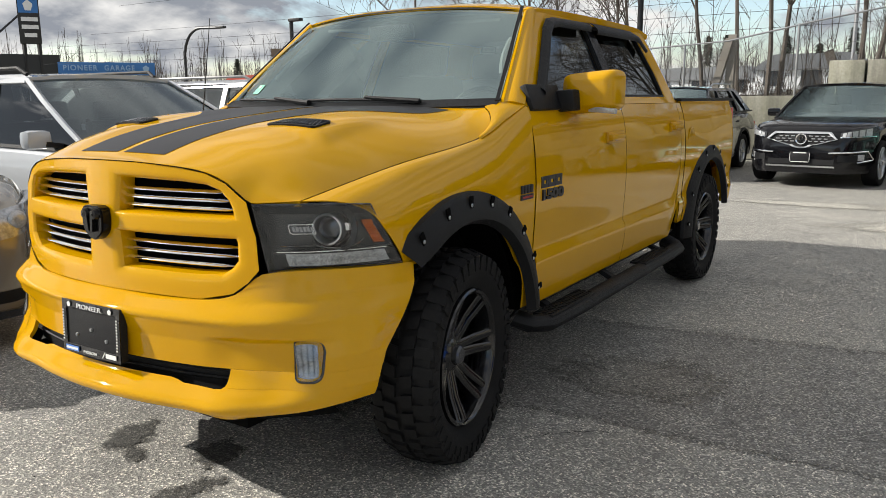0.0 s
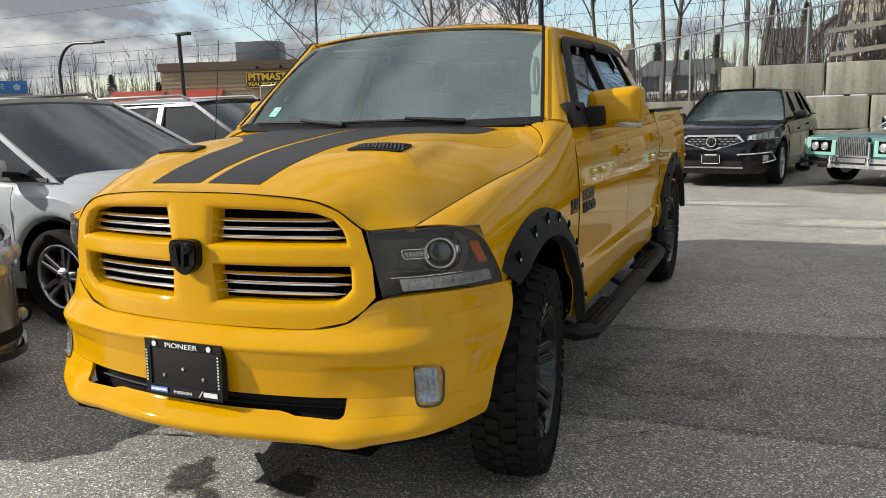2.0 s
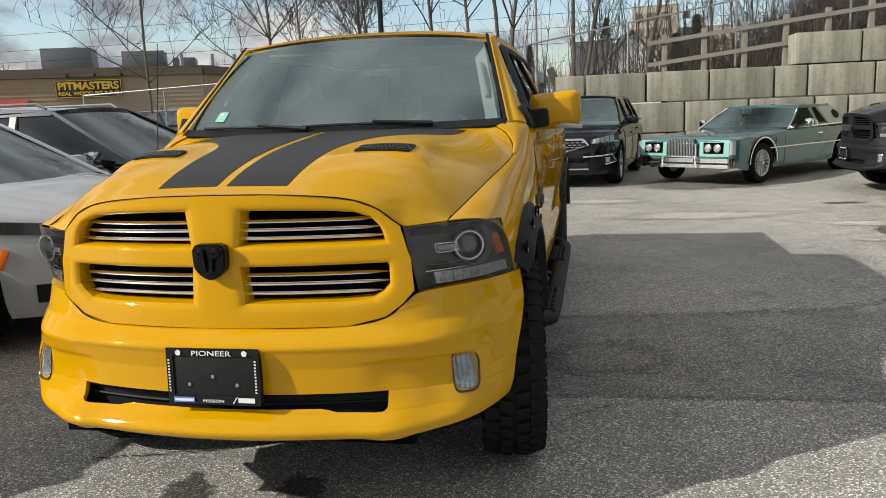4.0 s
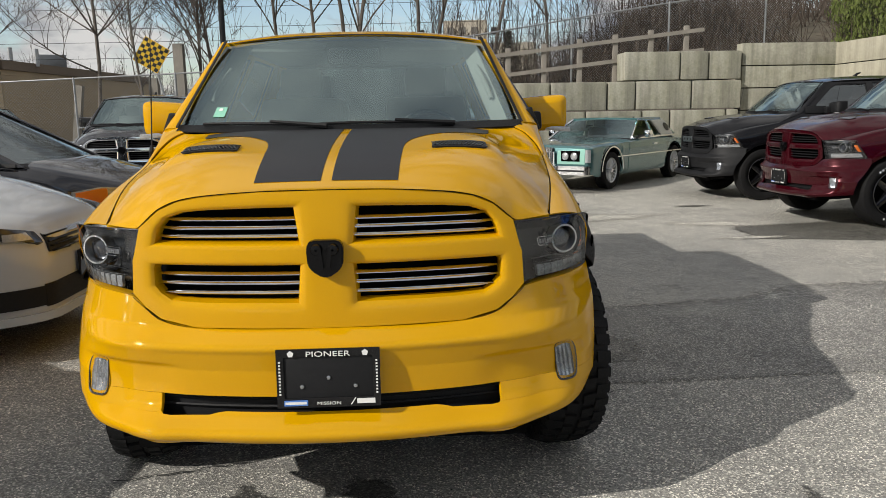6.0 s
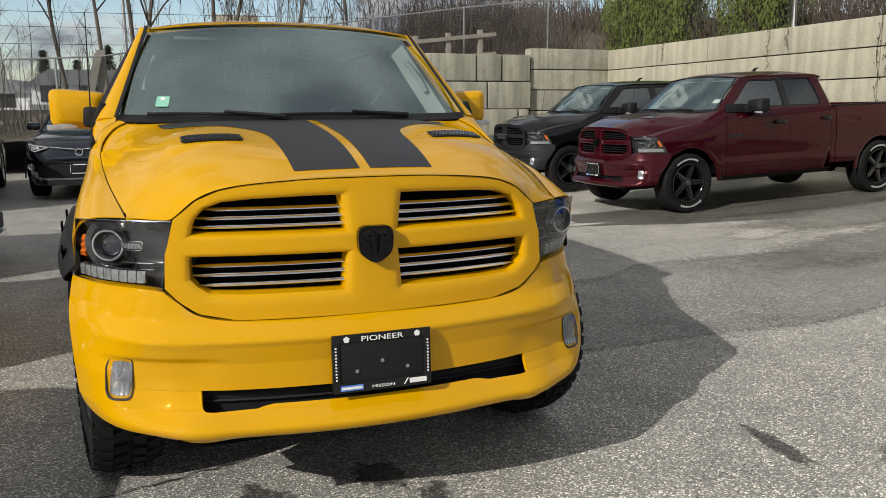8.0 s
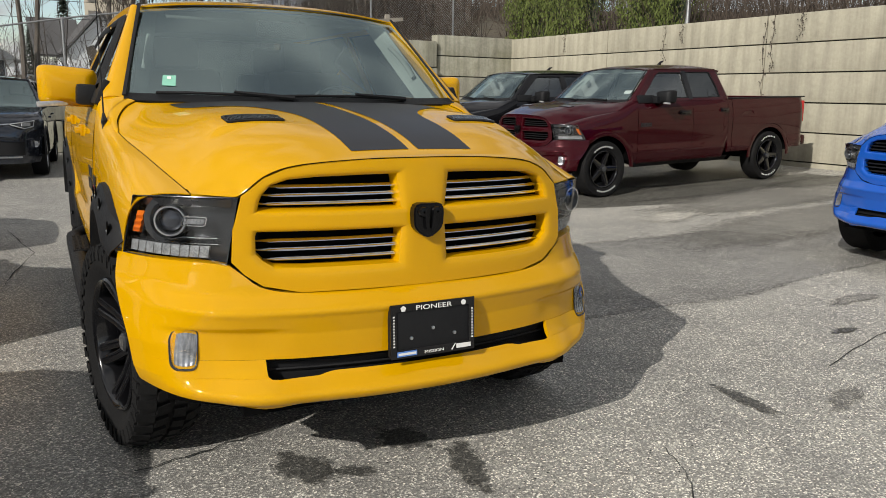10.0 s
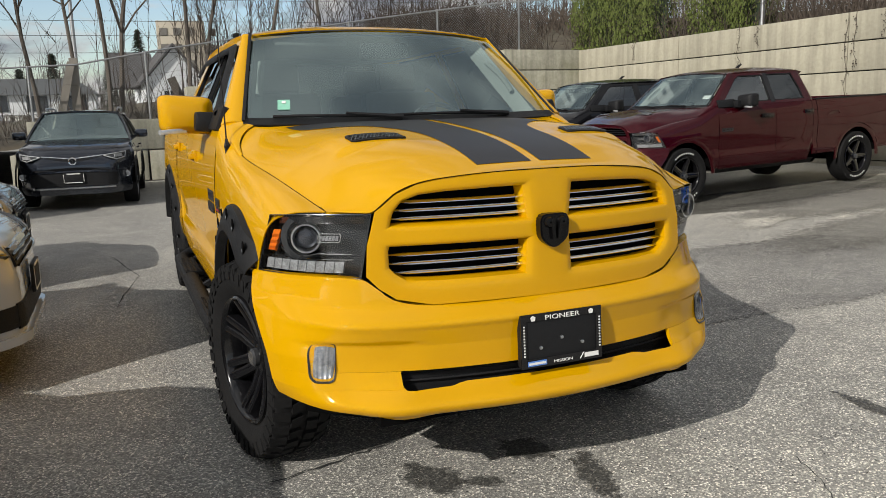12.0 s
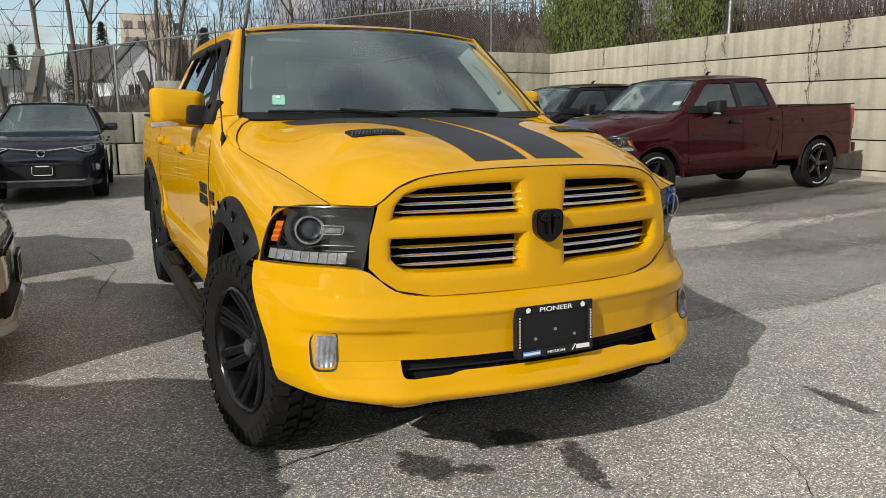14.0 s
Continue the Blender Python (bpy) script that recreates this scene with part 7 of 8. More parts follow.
STUCCO = mat("beige_stucco", (0.42, 0.38, 0.31), 0.9, vary=0.08, scale=0.3, fine=4)
WHITE_WALL = mat("white_siding", (0.66, 0.68, 0.70), 0.8, vary=0.06)
SHINGLE = mat("grey_shingles", (0.085, 0.083, 0.085), 0.9, vary=0.25, scale=1.0, fine=9, bump=0.3, bump_scale=20)
AWNING = mat("red_awning", (0.33, 0.05, 0.03), 0.8, vary=0.12)
METAL_BOX = mat("grey_plant_box", (0.17, 0.18, 0.19), 0.5, 0.4, vary=0.15)
SIGN_YELLOW = mat("sign_yellow", (0.72, 0.46, 0.02), 0.5, vary=0.06)
SIGN_BLACK = mat("sign_black", (0.015, 0.015, 0.015), 0.5, vary=0.1)
SIGN_BLUE = mat("sign_blue", (0.035, 0.16, 0.42), 0.5, vary=0.08)
SIGN_PALE = mat("sign_pale_letters", (0.30, 0.45, 0.62), 0.5, vary=0.05)
DARK_GLASS = mat("dark_window", (0.03, 0.035, 0.04), 0.1, coat=0.5, vary=0.2)
SHADED_PANE = mat("curtained_far_window", (0.16, 0.15, 0.135), 0.3, vary=0.4, scale=0.4)
FAR_WOOD = mat("far_bare_woods", (0.075, 0.062, 0.052), 1.0, vary=0.35, scale=0.2, fine=2)


def bank_z(x, y):
    base = ramp(x, [(-40, 0.0), (-9, 0.25), (-4, 0.8), (0, 1.35), (4, 1.75), (6, 2.15), (9, 2.6), (12, 2.95), (30, 3.2)])
    rise = ramp(y, [(17.3, 0.0), (22, 0.35), (40, 1.0), (60, 1.2)]) if x > -6 else 0.0
    rise += 3.0 * smooth((x - 0.24 * (y + 2)) / 3.0) * ramp(y, [(18.4, 0.0), (24, 0.34), (44, 1.0)])
    return base + rise + 0.10 * noise.noise((x * 0.8, y * 0.8, 0.0)) + 0.05 * noise.noise((x * 3, y * 3, 2.0))


def build_bank():
    ob = link("bank", sheet(span(-9, 27, 110), [17.32, 17.6, 18, 18.5, 19, 19.6, 20.4, 21.5, 23, 25, 28, 32, 37, 44], lambda x, y: (x, y, bank_z(x, y))), SOIL)
    tagged(ob, "brambly earth bank behind the block wall", "bank", kind="structure")
    ob = link("terrace", sheet(span(0, 1, 30), span(-8, 44, 40), lambda u, y: (11.75 + 30 * u ** 1.5 - 0.0 + 1.15 * (17.3 - y) / 23.3 * (1 - u), y, 3.0 + 1.4 * u + 0.08 * noise.noise((u * 9, y, 5.0)))), SOIL)
    tagged(ob, "planted terrace above the retaining wall", "bank", kind="structure")


build_bank()


def bare_tree(x, y, z, height, seed, lean=0.0, spread=1.0, stems=1):
    rnd = random.Random(seed)
    tree = empty("tree", pose(x, y, z - 0.1), "leafless grey young tree behind the lot fence", "tree", "bare trees")
    trunk, twigs = bmesh.new(), bmesh.new()

    def grow(p, d, length, r, depth):
        pts, rad = [p.copy()], [r]
        n = 5 if depth < 2 else 4
        q = p.copy()
        for i in range(n):
            d = (d + Vector((rnd.uniform(-1, 1), rnd.uniform(-1, 1), rnd.uniform(-0.3, 0.6))) * (0.10 if depth == 0 else 0.20)).normalized()
            q = q + d * length / n
            pts.append(q.copy())
            rad.append(r * (1 - 0.72 * (i + 1) / n) if depth else r * (1 - 0.55 * (i + 1) / n))
        tube(trunk if depth < 2 else twigs, pts, rad, 7 if depth == 0 else 5 if depth == 1 else 3, False)
        if depth >= 4:
            return
        k = (11, 8, 5, 3)[depth]
        for j in range(k):
            t = rnd.uniform(0.35, 1.0) if depth == 0 else rnd.uniform(0.25, 1.0)
            i = min(n - 1, int(t * n))
            base = pts[i].lerp(pts[i + 1], t * n - i) if i + 1 < len(pts) else pts[-1]
            side = Vector((rnd.uniform(-1, 1), rnd.uniform(-1, 1), rnd.uniform(0.05, 0.9))).normalized()
            nd = (d * 0.45 + side * 0.9 * spread).normalized()
            grow(base, nd, length * rnd.uniform(0.38, 0.62), max(0.007, r * (1 - 0.5 * t) * 0.5), depth + 1)

    for s in range(stems):
        grow(Vector((0.25 * s, 0.1 * s, 0)), Vector((lean + 0.08 * s, 0, 1)).normalized(), height * (1 - 0.1 * s), 0.0075 * height + 0.012, 0)
    part("trunk", trunk, BARK, tree)
    part("twig", twigs, TWIG, tree)["kind"] = "stuff"


for i, (x, h, lean, stems) in enumerate(((-8.35, 7.0, 0.06, 1), (-5.35, 6.0, -0.05, 2), (-3.05, 6.5, -0.10, 1), (-2.05, 6.2, 0.03, 1), (-1.4, 7.5, 0.04, 2), (0.65, 7.2, 0.08, 2), (2.6, 6.5, 0.05, 1), (4.4, 6.0, 0.02, 1), (-12.5, 6.5, 0.0, 1), (-6.9, 5.0, 0.0, 1))):
    bare_tree(x, 19.0 + 0.3 * (i % 3), bank_z(x, 19.0) if x > -9 else 0.0, h, 40 + i, lean, 1.0, stems)


def brush():
    """Bramble stems and saplings along the bank and above the retaining wall."""
    rnd = random.Random(5)
    bm = bmesh.new()
    for i in range(900):
        x = rnd.uniform(-6, 11)
        y = rnd.uniform(17.9, 24)
        z = bank_z(x, y)
        d = Vector((rnd.uniform(-0.5, 0.5), rnd.uniform(-0.4, 0.4), 1)).normalized()
        h = rnd.uniform(0.3, 1.0) if rnd.random() < 0.7 else rnd.uniform(1.0, 2.6)
        p = Vector((x, y, z - 0.05))
        mid = p + d * h * 0.6
        end = mid + (d + Vector((rnd.uniform(-0.8, 0.8), rnd.uniform(-0.8, 0.8), rnd.uniform(-0.9, 0.2)))) * h * 0.45
        tube(bm, [p, mid, end], [0.010, 0.007, 0.003], 3, False)
    for i in range(1300):
        x, y = rnd.uniform(2.0, 11.4), rnd.uniform(18.0, 23)
        p = Vector((x, y, bank_z(x, y) - 0.05))
        d = Vector((rnd.uniform(-0.6, 0.6), rnd.uniform(-0.4, 0.4), 1)).normalized()
        h = rnd.uniform(0.6, 2.2)
        q = p + d * h * 0.6
        tube(bm, [p, q, q + (d + Vector((rnd.uniform(-0.9, 0.9), 0, rnd.uniform(-1.0, 0.2)))) * h * 0.5], [0.011, 0.008, 0.003], 3, False)
    for i in range(170):
        x, y = rnd.uniform(-7, 11) if i < 60 else rnd.uniform(0.5, 9), rnd.uniform(19.5, 26)
        p = Vector((x, y, bank_z(x, y) - 0.05))
        d = Vector((rnd.uniform(-0.15, 0.15), 0, 1)).normalized()
        h = rnd.uniform(2.5, 5.0)
        tube(bm, [p, p + d * h * 0.5, p + d * h + Vector((rnd.uniform(-0.4, 0.4), 0, 0))], [0.02, 0.012, 0.004], 3, False)
        for k in range(7):
            q = p + d * h * rnd.uniform(0.35, 0.95)
            tube(bm, [q, q + Vector((rnd.uniform(-0.6, 0.6), rnd.uniform(-0.4, 0.4), rnd.uniform(0.3, 0.9)))], [0.008, 0.003], 3, False)
    for i in range(1500):
        y = rnd.uniform(22, 43)
        x = rnd.uniform(0.24 * (y + 2), 0.24 * (y + 2) + 0.45 * y)
        p = Vector((x, y, bank_z(x, y) - 0.05))
        d = Vector((rnd.uniform(-0.6, 0.6), rnd.uniform(-0.4, 0.4), 1)).normalized()
        h = rnd.uniform(0.5, 1.6)
        q = p + d * h * 0.6
        tube(bm, [p, q, q + (d + Vector((rnd.uniform(-0.9, 0.9), 0, rnd.uniform(-1.0, 0.2)))) * h * 0.5], [0.022, 0.016, 0.006], 3, False)
    ob = link("brush", bm, TWIG)
    tagged(ob, "tangled leafless bramble stems on the bank", "brush", kind="stuff")
    bm = bmesh.new()
    for i in range(3600):
        y = rnd.uniform(-4, 18.5)
        x = 11.9 + 1.15 * (17.3 - y) / 23.3 + rnd.uniform(0.0, 2.2)
        d = Vector((rnd.uniform(-0.6, 0.4), rnd.uniform(-0.5, 0.5), 1)).normalized()
        h = rnd.uniform(0.4, 1.6)
        p = Vector((x, y, 3.0))
        mid = p + d * h * 0.6
        end = mid + (d + Vector((rnd.uniform(-0.9, 0.6), rnd.uniform(-0.8, 0.8), rnd.uniform(-1.4, 0.2)))) * h * 0.5
        tube(bm, [p, mid, end], [0.009, 0.006, 0.003], 3, False)
    ob = link("brush", bm, TWIG)
    tagged(ob, "brown leafless creeper above the retaining wall", "brush", kind="stuff")


brush()


def hedge(y0, y1, top, seed, label):
    rnd = random.Random(seed)
    h = empty("hedge", pose(12.2, (y0 + y1) / 2, 3.0), label, "hedge", "hedges")
    bm = bmesh.new()
    n = int(5200 * (y1 - y0))
    for i in range(n):
        y = rnd.uniform(y0, y1)
        off = 1.15 * (17.3 - y) / 23.3
        t = rnd.random()
        z = 3.02 + (top - 3.0) * t
        edge = 0.22 * noise.noise((y * 1.6, z * 1.6, seed)) + 0.12 * noise.noise((y * 5, z * 5, seed))
        x = 11.85 + off + rnd.random() ** 2 * 1.4 - edge - 0.10 * math.sin(math.pi * t)
        c = Vector((x, y, z)) - Vector((12.2, (y0 + y1) / 2, 3.0))
        s = rnd.uniform(0.018, 0.05)
        a, b = Vector((rnd.uniform(-1, 1), rnd.uniform(-1, 1), rnd.uniform(-1, 1))).normalized(), Vector((rnd.uniform(-0.5, 0.5), rnd.uniform(-0.5, 0.5), 1)).normalized()
        v = [bm.verts.new(c + p) for p in (-a * s * 0.5, a * s * 0.5, a * s * 0.3 + b * s * 1.5, b * s * 2.0 - a * s * 0.1)]
        bm.faces.new(v)
    part("foliage", bm, LEAF, h)["kind"] = "stuff"
    # a dark sheet behind the leaves stands in for the shade inside the hedge
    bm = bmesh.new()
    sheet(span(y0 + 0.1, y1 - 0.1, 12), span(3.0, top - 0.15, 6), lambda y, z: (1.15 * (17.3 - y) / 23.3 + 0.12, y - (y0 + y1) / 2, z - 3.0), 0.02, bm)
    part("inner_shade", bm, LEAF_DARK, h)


hedge(14.0, 17.9, 5.4, 3, "dense green cedar hedge above the retaining wall")
hedge(10.9, 12.9, 5.2, 4, "green cedar shrub above the retaining wall")


def build_ivy():
    rnd = random.Random(9)
    for i, (y, drop) in enumerate(((16.9, 2.2), (14.3, 0.5), (10.7, 0.9), (10.2, 0.5), (8.0, 1.9), (7.8, 1.1), (7.2, 0.5))):
        off = 1.15 * (17.3 - y) / 23.3
        bm = bmesh.new()
        pts = [Vector((11.43 + off - 0.0, y, 3.2))]
        for k in range(8):
            pts.append(Vector((11.425 + off - 0.012, y + rnd.uniform(-0.05, 0.05), 3.18 - drop * (k + 1) / 8)))
        tube(bm, pts, 0.005, 4, False)
        for p in pts[1:]:
            for j in range(3):
                q = p + Vector((-0.012, rnd.uniform(-0.06, 0.06), rnd.uniform(-0.08, 0.08)))
                s = rnd.uniform(0.008, 0.022)
                bm.faces.new([bm.verts.new(q + Vector(d) * s) for d in ((0, -1, 0), (-0.3, 0, -1), (0, 1, 0), (-0.3, 0, 1))])
        ob = link("creeper", bm, TWIG)
        tagged(ob, "dry creeper hanging down the concrete wall", "creeper", "creepers")


build_ivy()


def build_fence():
    fence = empty("chain_link_fence", pose(0, 0, 0), "galvanised chain-link fence on the bank above the block wall", "fence")
    Y = 17.75

    def top(x):
        return ramp(x, [(-14, 2.35), (-2.3, 2.75), (0.4, 3.25), (3.8, 3.75), (6.4, 4.15), (9, 4.5), (11.6, 4.75)])
    for i in range(10):
        x = -13.6 + 2.62 * i
        zb = bank_z(x, Y) if x > -9 else 0.0
        bm = bmesh.new()
        tube(bm, [(x, Y, zb - 0.2), (x, Y, top(x) + 0.03)], 0.03, 8)
        part("post", bm, GALV, fence)
    bm = bmesh.new()
    tube(bm, [(x, Y, top(x)) for x in span(-13.6, 11.4, 14)], 0.021, 8)
    part("top_rail", bm, GALV, fence)
    bm = bmesh.new()
    n = 0
    x = -13.6
    while x < 11.4:
        for d in (1, -1):
            a = x if d > 0 else x + 1.9
            za = (bank_z(max(-9, min(11, a)), Y) if a > -9 else 0.0)
            zt = top(a)
            L = zt - za
            b = a + d * L
            p, q = Vector((a, Y - 0.03, za)), Vector((b, Y - 0.03, top(b)))
            if q.x < -13.6 or q.x > 11.5 or a > 11.5:
                continue
            w = 0.0028
            v = [bm.verts.new(t + Vector((w * o[0], w * o[1], 0))) for t in (p, q) for o in ((1, 0), (-0.5, 0.9), (-0.5, -0.9))]
            for k in range(3):
                bm.faces.new((v[k], v[(k + 1) % 3], v[3 + (k + 1) % 3], v[3 + k]))
        x += 0.075
    part("chain_link", bm, GALV, fence)["kind"] = "stuff"
    # timber rail fence
    rail = empty("timber_rail_fence", pose(0, 0, 0), "weathered timber post-and-rail fence on the bank", "fence")
    for i in range(6):
        x = 3.0 + 0.95 * i
        zt = 3.05 + 0.11 * (x - 3.1)
        bm = bmesh.new()
        box(bm, (x, 17.5, (zt + bank_z(x, 17.5)) / 2 - 0.1), (0.13, 0.11, zt - bank_z(x, 17.5) + 0.4), None, 0.008)
        part("post", bm, OLD_WOOD, rail)
    for dz in (0.0, -0.52):
        bm = bmesh.new()
        bar(bm, (2.6, 17.42, 2.93 + dz), (8.2, 17.42, 3.55 + dz), 0.04, 0.10)
        part("rail", bm, OLD_WOOD, rail)


build_fence()


def post(name, label, x, y, z0, z1, r, material, lean=0.0, square=False):
    bm = bmesh.new()
    if square:
        bar(bm, (x, y, z0), (x + lean, y, z1), 2 * r, 2 * r, (0, 1, 0))
    else:
        tube(bm, [(x, y, z0), (x + lean, y, z1)], [r, r * 0.8], 12)
    return tagged(link(name, bm, material), label, name.replace("_", " "))


post("lamp_post", "tall black steel lamp post", -4.72, 19.0, 0.0, 9.5, 0.085, BLACK_STEEL)
post("timber_post", "weathered square timber post", -5.95, 19.0, 0.3, 3.5, 0.13, OLD_WOOD, 0.0, True)
post("timber_post", "short weathered timber post", -6.75, 19.2, 0.3, 2.6, 0.12, OLD_WOOD, 0.0, True)
post("timber_post", "leaning weathered timber brace", -2.75, 18.5, 0.8, 2.9, 0.09, OLD_WOOD, 0.55, True)
post("timber_post", "weathered square timber post", -2.2, 18.6, 0.8, 3.0, 0.10, OLD_WOOD, 0.05, True)
post("timber_post", "leaning weathered timber brace", -8.9, 18.6, 0.0, 2.4, 0.09, OLD_WOOD, 0.35, True)
post("timber_post", "dark leaning timber brace", 0.55, 18.3, 1.3, 2.5, 0.10, BARK, -0.45, True)
post("sign_pole", "tall galvanised street pole far off", -3.6, 66.0, 0.0, 16.0, 0.16, GALV)
post("wall_lamp_post", "short galvanised post above the retaining wall", 12.25, 10.55, 3.0, 3.9, 0.06, GALV)


def checker_sign():
    sign = empty("warning_sign", pose(-6.72, 19.05, 3.22, 0, -13, 4), "yellow and black chequered diamond warning sign on a post", "road sign")
    bm = bmesh.new()
    box(bm, (0, 0, 0), (0.74, 0.012, 0.74), pose(0, 0, 0, 0, 45, 0), 0.02)
    plate = part("sign_plate", bm, SIGN_YELLOW, sign)
    bm = bmesh.new()
    n = 7
    c = 0.70 / n
    for i in range(n):
        for j in range(n):
            if (i + j) % 2 == 0:
                box(bm, (0, 0, 0), (c, 0.004, c), pose(0, -0.009, 0, 0, 45, 0) @ Matrix.Translation(((i - 3) * c, 0, (j - 3) * c)))
    part("checks", bm, SIGN_BLACK, plate)["kind"] = "stuff"
    bm = bmesh.new()
    tube(bm, [(0, 0.04, 0.3), (0.0, 0.04, -3.3)], 0.035, 8)
    part("post", bm, GALV, sign)


checker_sign()


def build_wires():
    for i, (z0, z1, y) in enumerate(((4.2, 5.0, 24), (4.6, 5.5, 24), (5.4, 6.6, 26), (7.2, 8.8, 28), (3.6, 4.4, 23))):
        bm = bmesh.new()
        tube(bm, [(x, y, z0 + (z1 - z0) * (x + 40) / 80 - 0.5 * (1 - (x / 40) ** 2)) for x in span(-40, 40, 20)], 0.007, 4, False)
        tagged(link("overhead_wire", bm, BLACK_STEEL), "thin black overhead wire", "wire", "overhead wires")


build_wires()


def lap_wall(bm, a, b, z0, z1, step=0.22, out=0.03):
    """Horizontal lap boards between a and b."""
    a, b = Vector((*a, 0)), Vector((*b, 0))
    d = (b - a).normalized()
    nrm = Vector((d.y, -d.x, 0))
    z = z0
    while z < z1 - 0.01:
        h = min(step, z1 - z)
        v = [bm.verts.new(p) for p in (a + nrm * out + Vector((0, 0, z)), b + nrm * out + Vector((0, 0, z)), b + Vector((0, 0, z + h)), a + Vector((0, 0, z + h)), a + Vector((0, 0, z)), b + Vector((0, 0, z)))]
        bm.faces.new(v[:4])
        bm.faces.new((v[4], v[5], v[1], v[0]))
        z += h


def restaurant():
    b = empty("restaurant_building", pose(0, 0, 0), "low tan-sided restaurant with red awnings and a yellow sign", "building")
    A, B, C, Dd = (-30.4, 31.1), (-19.3, 36.0), (-18.0, 56.0), (-40.0, 52.0)
    for p, q in ((A, B), (B, C), (C, Dd), (Dd, A)):
        bm = bmesh.new()
        lap_wall(bm, p, q, 0.0, 4.0)
        part("siding", bm, SIDING, b, "tan lap siding boards")["kind"] = "stuff"
        bm = bmesh.new()
        bar(bm, (*p, 4.22), (*q, 4.22), 0.30, 0.45)
        part("fascia", bm, SIDING_DARK, b)
    bm = bmesh.new()
    bm.faces.new([bm.verts.new((*p, 4.1)) for p in (A, B, C, Dd)])
    part("flat_roof", bm, SHINGLE, b)
    d = (Vector(B) - Vector(A)).normalized()
    ang = math.degrees(math.atan2(d.y, d.x))
    nrm = Vector((d.y, -d.x))
    m = pose(-24.55 + nrm.x * 0.12, 33.7 + nrm.y * 0.12, 3.40, 0, 0, ang)
    bm = bmesh.new()
    box(bm, (0, 0, 0), (3.25, 0.10, 0.92), m, 0.02)
    sg = part("shop_sign", bm, SIGN_BLACK, b, "black sign with yellow letters")
    bm = bmesh.new()
    out = [(-1.60, -0.44), (1.60, -0.44), (1.60, 0.44), (-1.60, 0.44)]
    ring_sheet(out, [(x * 0.98, z * 0.93) for x, z in out], lambda x, z: m @ Vector((x, -0.056, z)), 0.004, bm)
    part("sign_border", bm, SIGN_YELLOW, sg)
    lettering("sign_letters", "PITMASTERS", 0.52, SIGN_YELLOW, m @ pose(0, -0.06, 0.13, 90), sg, 0.012, squeeze=2.95, bold=0.018)
    lettering("sign_letters", "REAL WOOD PIT B-B-Q", 0.25, SIGN_YELLOW, m @ pose(0, -0.06, -0.24, 90), sg, 0.012, squeeze=2.95, bold=0.009)
    for t in (-28.6, -31.6):
        c = Vector((t, 33.7 + (t + 24.55) * d.y / d.x))
        mm = pose(c.x, c.y, 2.3, 0, 0, ang)
        bm = bmesh.new()
        sheet(span(-1.5, 1.5, 6), span(0, 1, 4), lambda x, v: mm @ Vector((x, -1.0 * v, 0.65 - 0.75 * v ** 1.3)), 0.03, bm)
        part("awning", bm, AWNING, b, "red fabric awning")
    for x, y, sx, sz in ((-27.5, 36.5, 2.6, 1.3), (-23.5, 37.5, 2.2, 1.0), (-21.6, 38.5, 1.2, 0.6), (-19.8, 43.0, 1.4, 0.7)):
        bm = bmesh.new()
        box(bm, (x, y, 4.3 + sz / 2 + 0.15), (sx, 1.8, sz), pose(0, 0, 0, 0, 0, ang), 0.04)
        part("roof_unit", bm, METAL_BOX, b, "grey rooftop air unit")
    for x in (-25.4, -24.2, -23.0):
        bm = bmesh.new()
        c = Vector((x, 33.7 + (x + 24.55) * d.y / d.x))
        tube(bm, [(c.x, c.y, 4.05), (c.x + nrm.x * 0.5, c.y + nrm.y * 0.5, 4.1), (c.x + nrm.x * 0.55, c.y + nrm.y * 0.55, 3.98)], 0.06, 6)
        part("sign_lamp", bm, BLACK_STEEL, b)
    for x in (-21.0, -19.8, -18.9):
        bm = bmesh.new()
        tube(bm, [(x, 37.0 + (x + 21), 4.3), (x, 37.0 + (x + 21), 5.2)], 0.12, 8)
        part("roof_vent", bm, GALV, b)


restaurant()


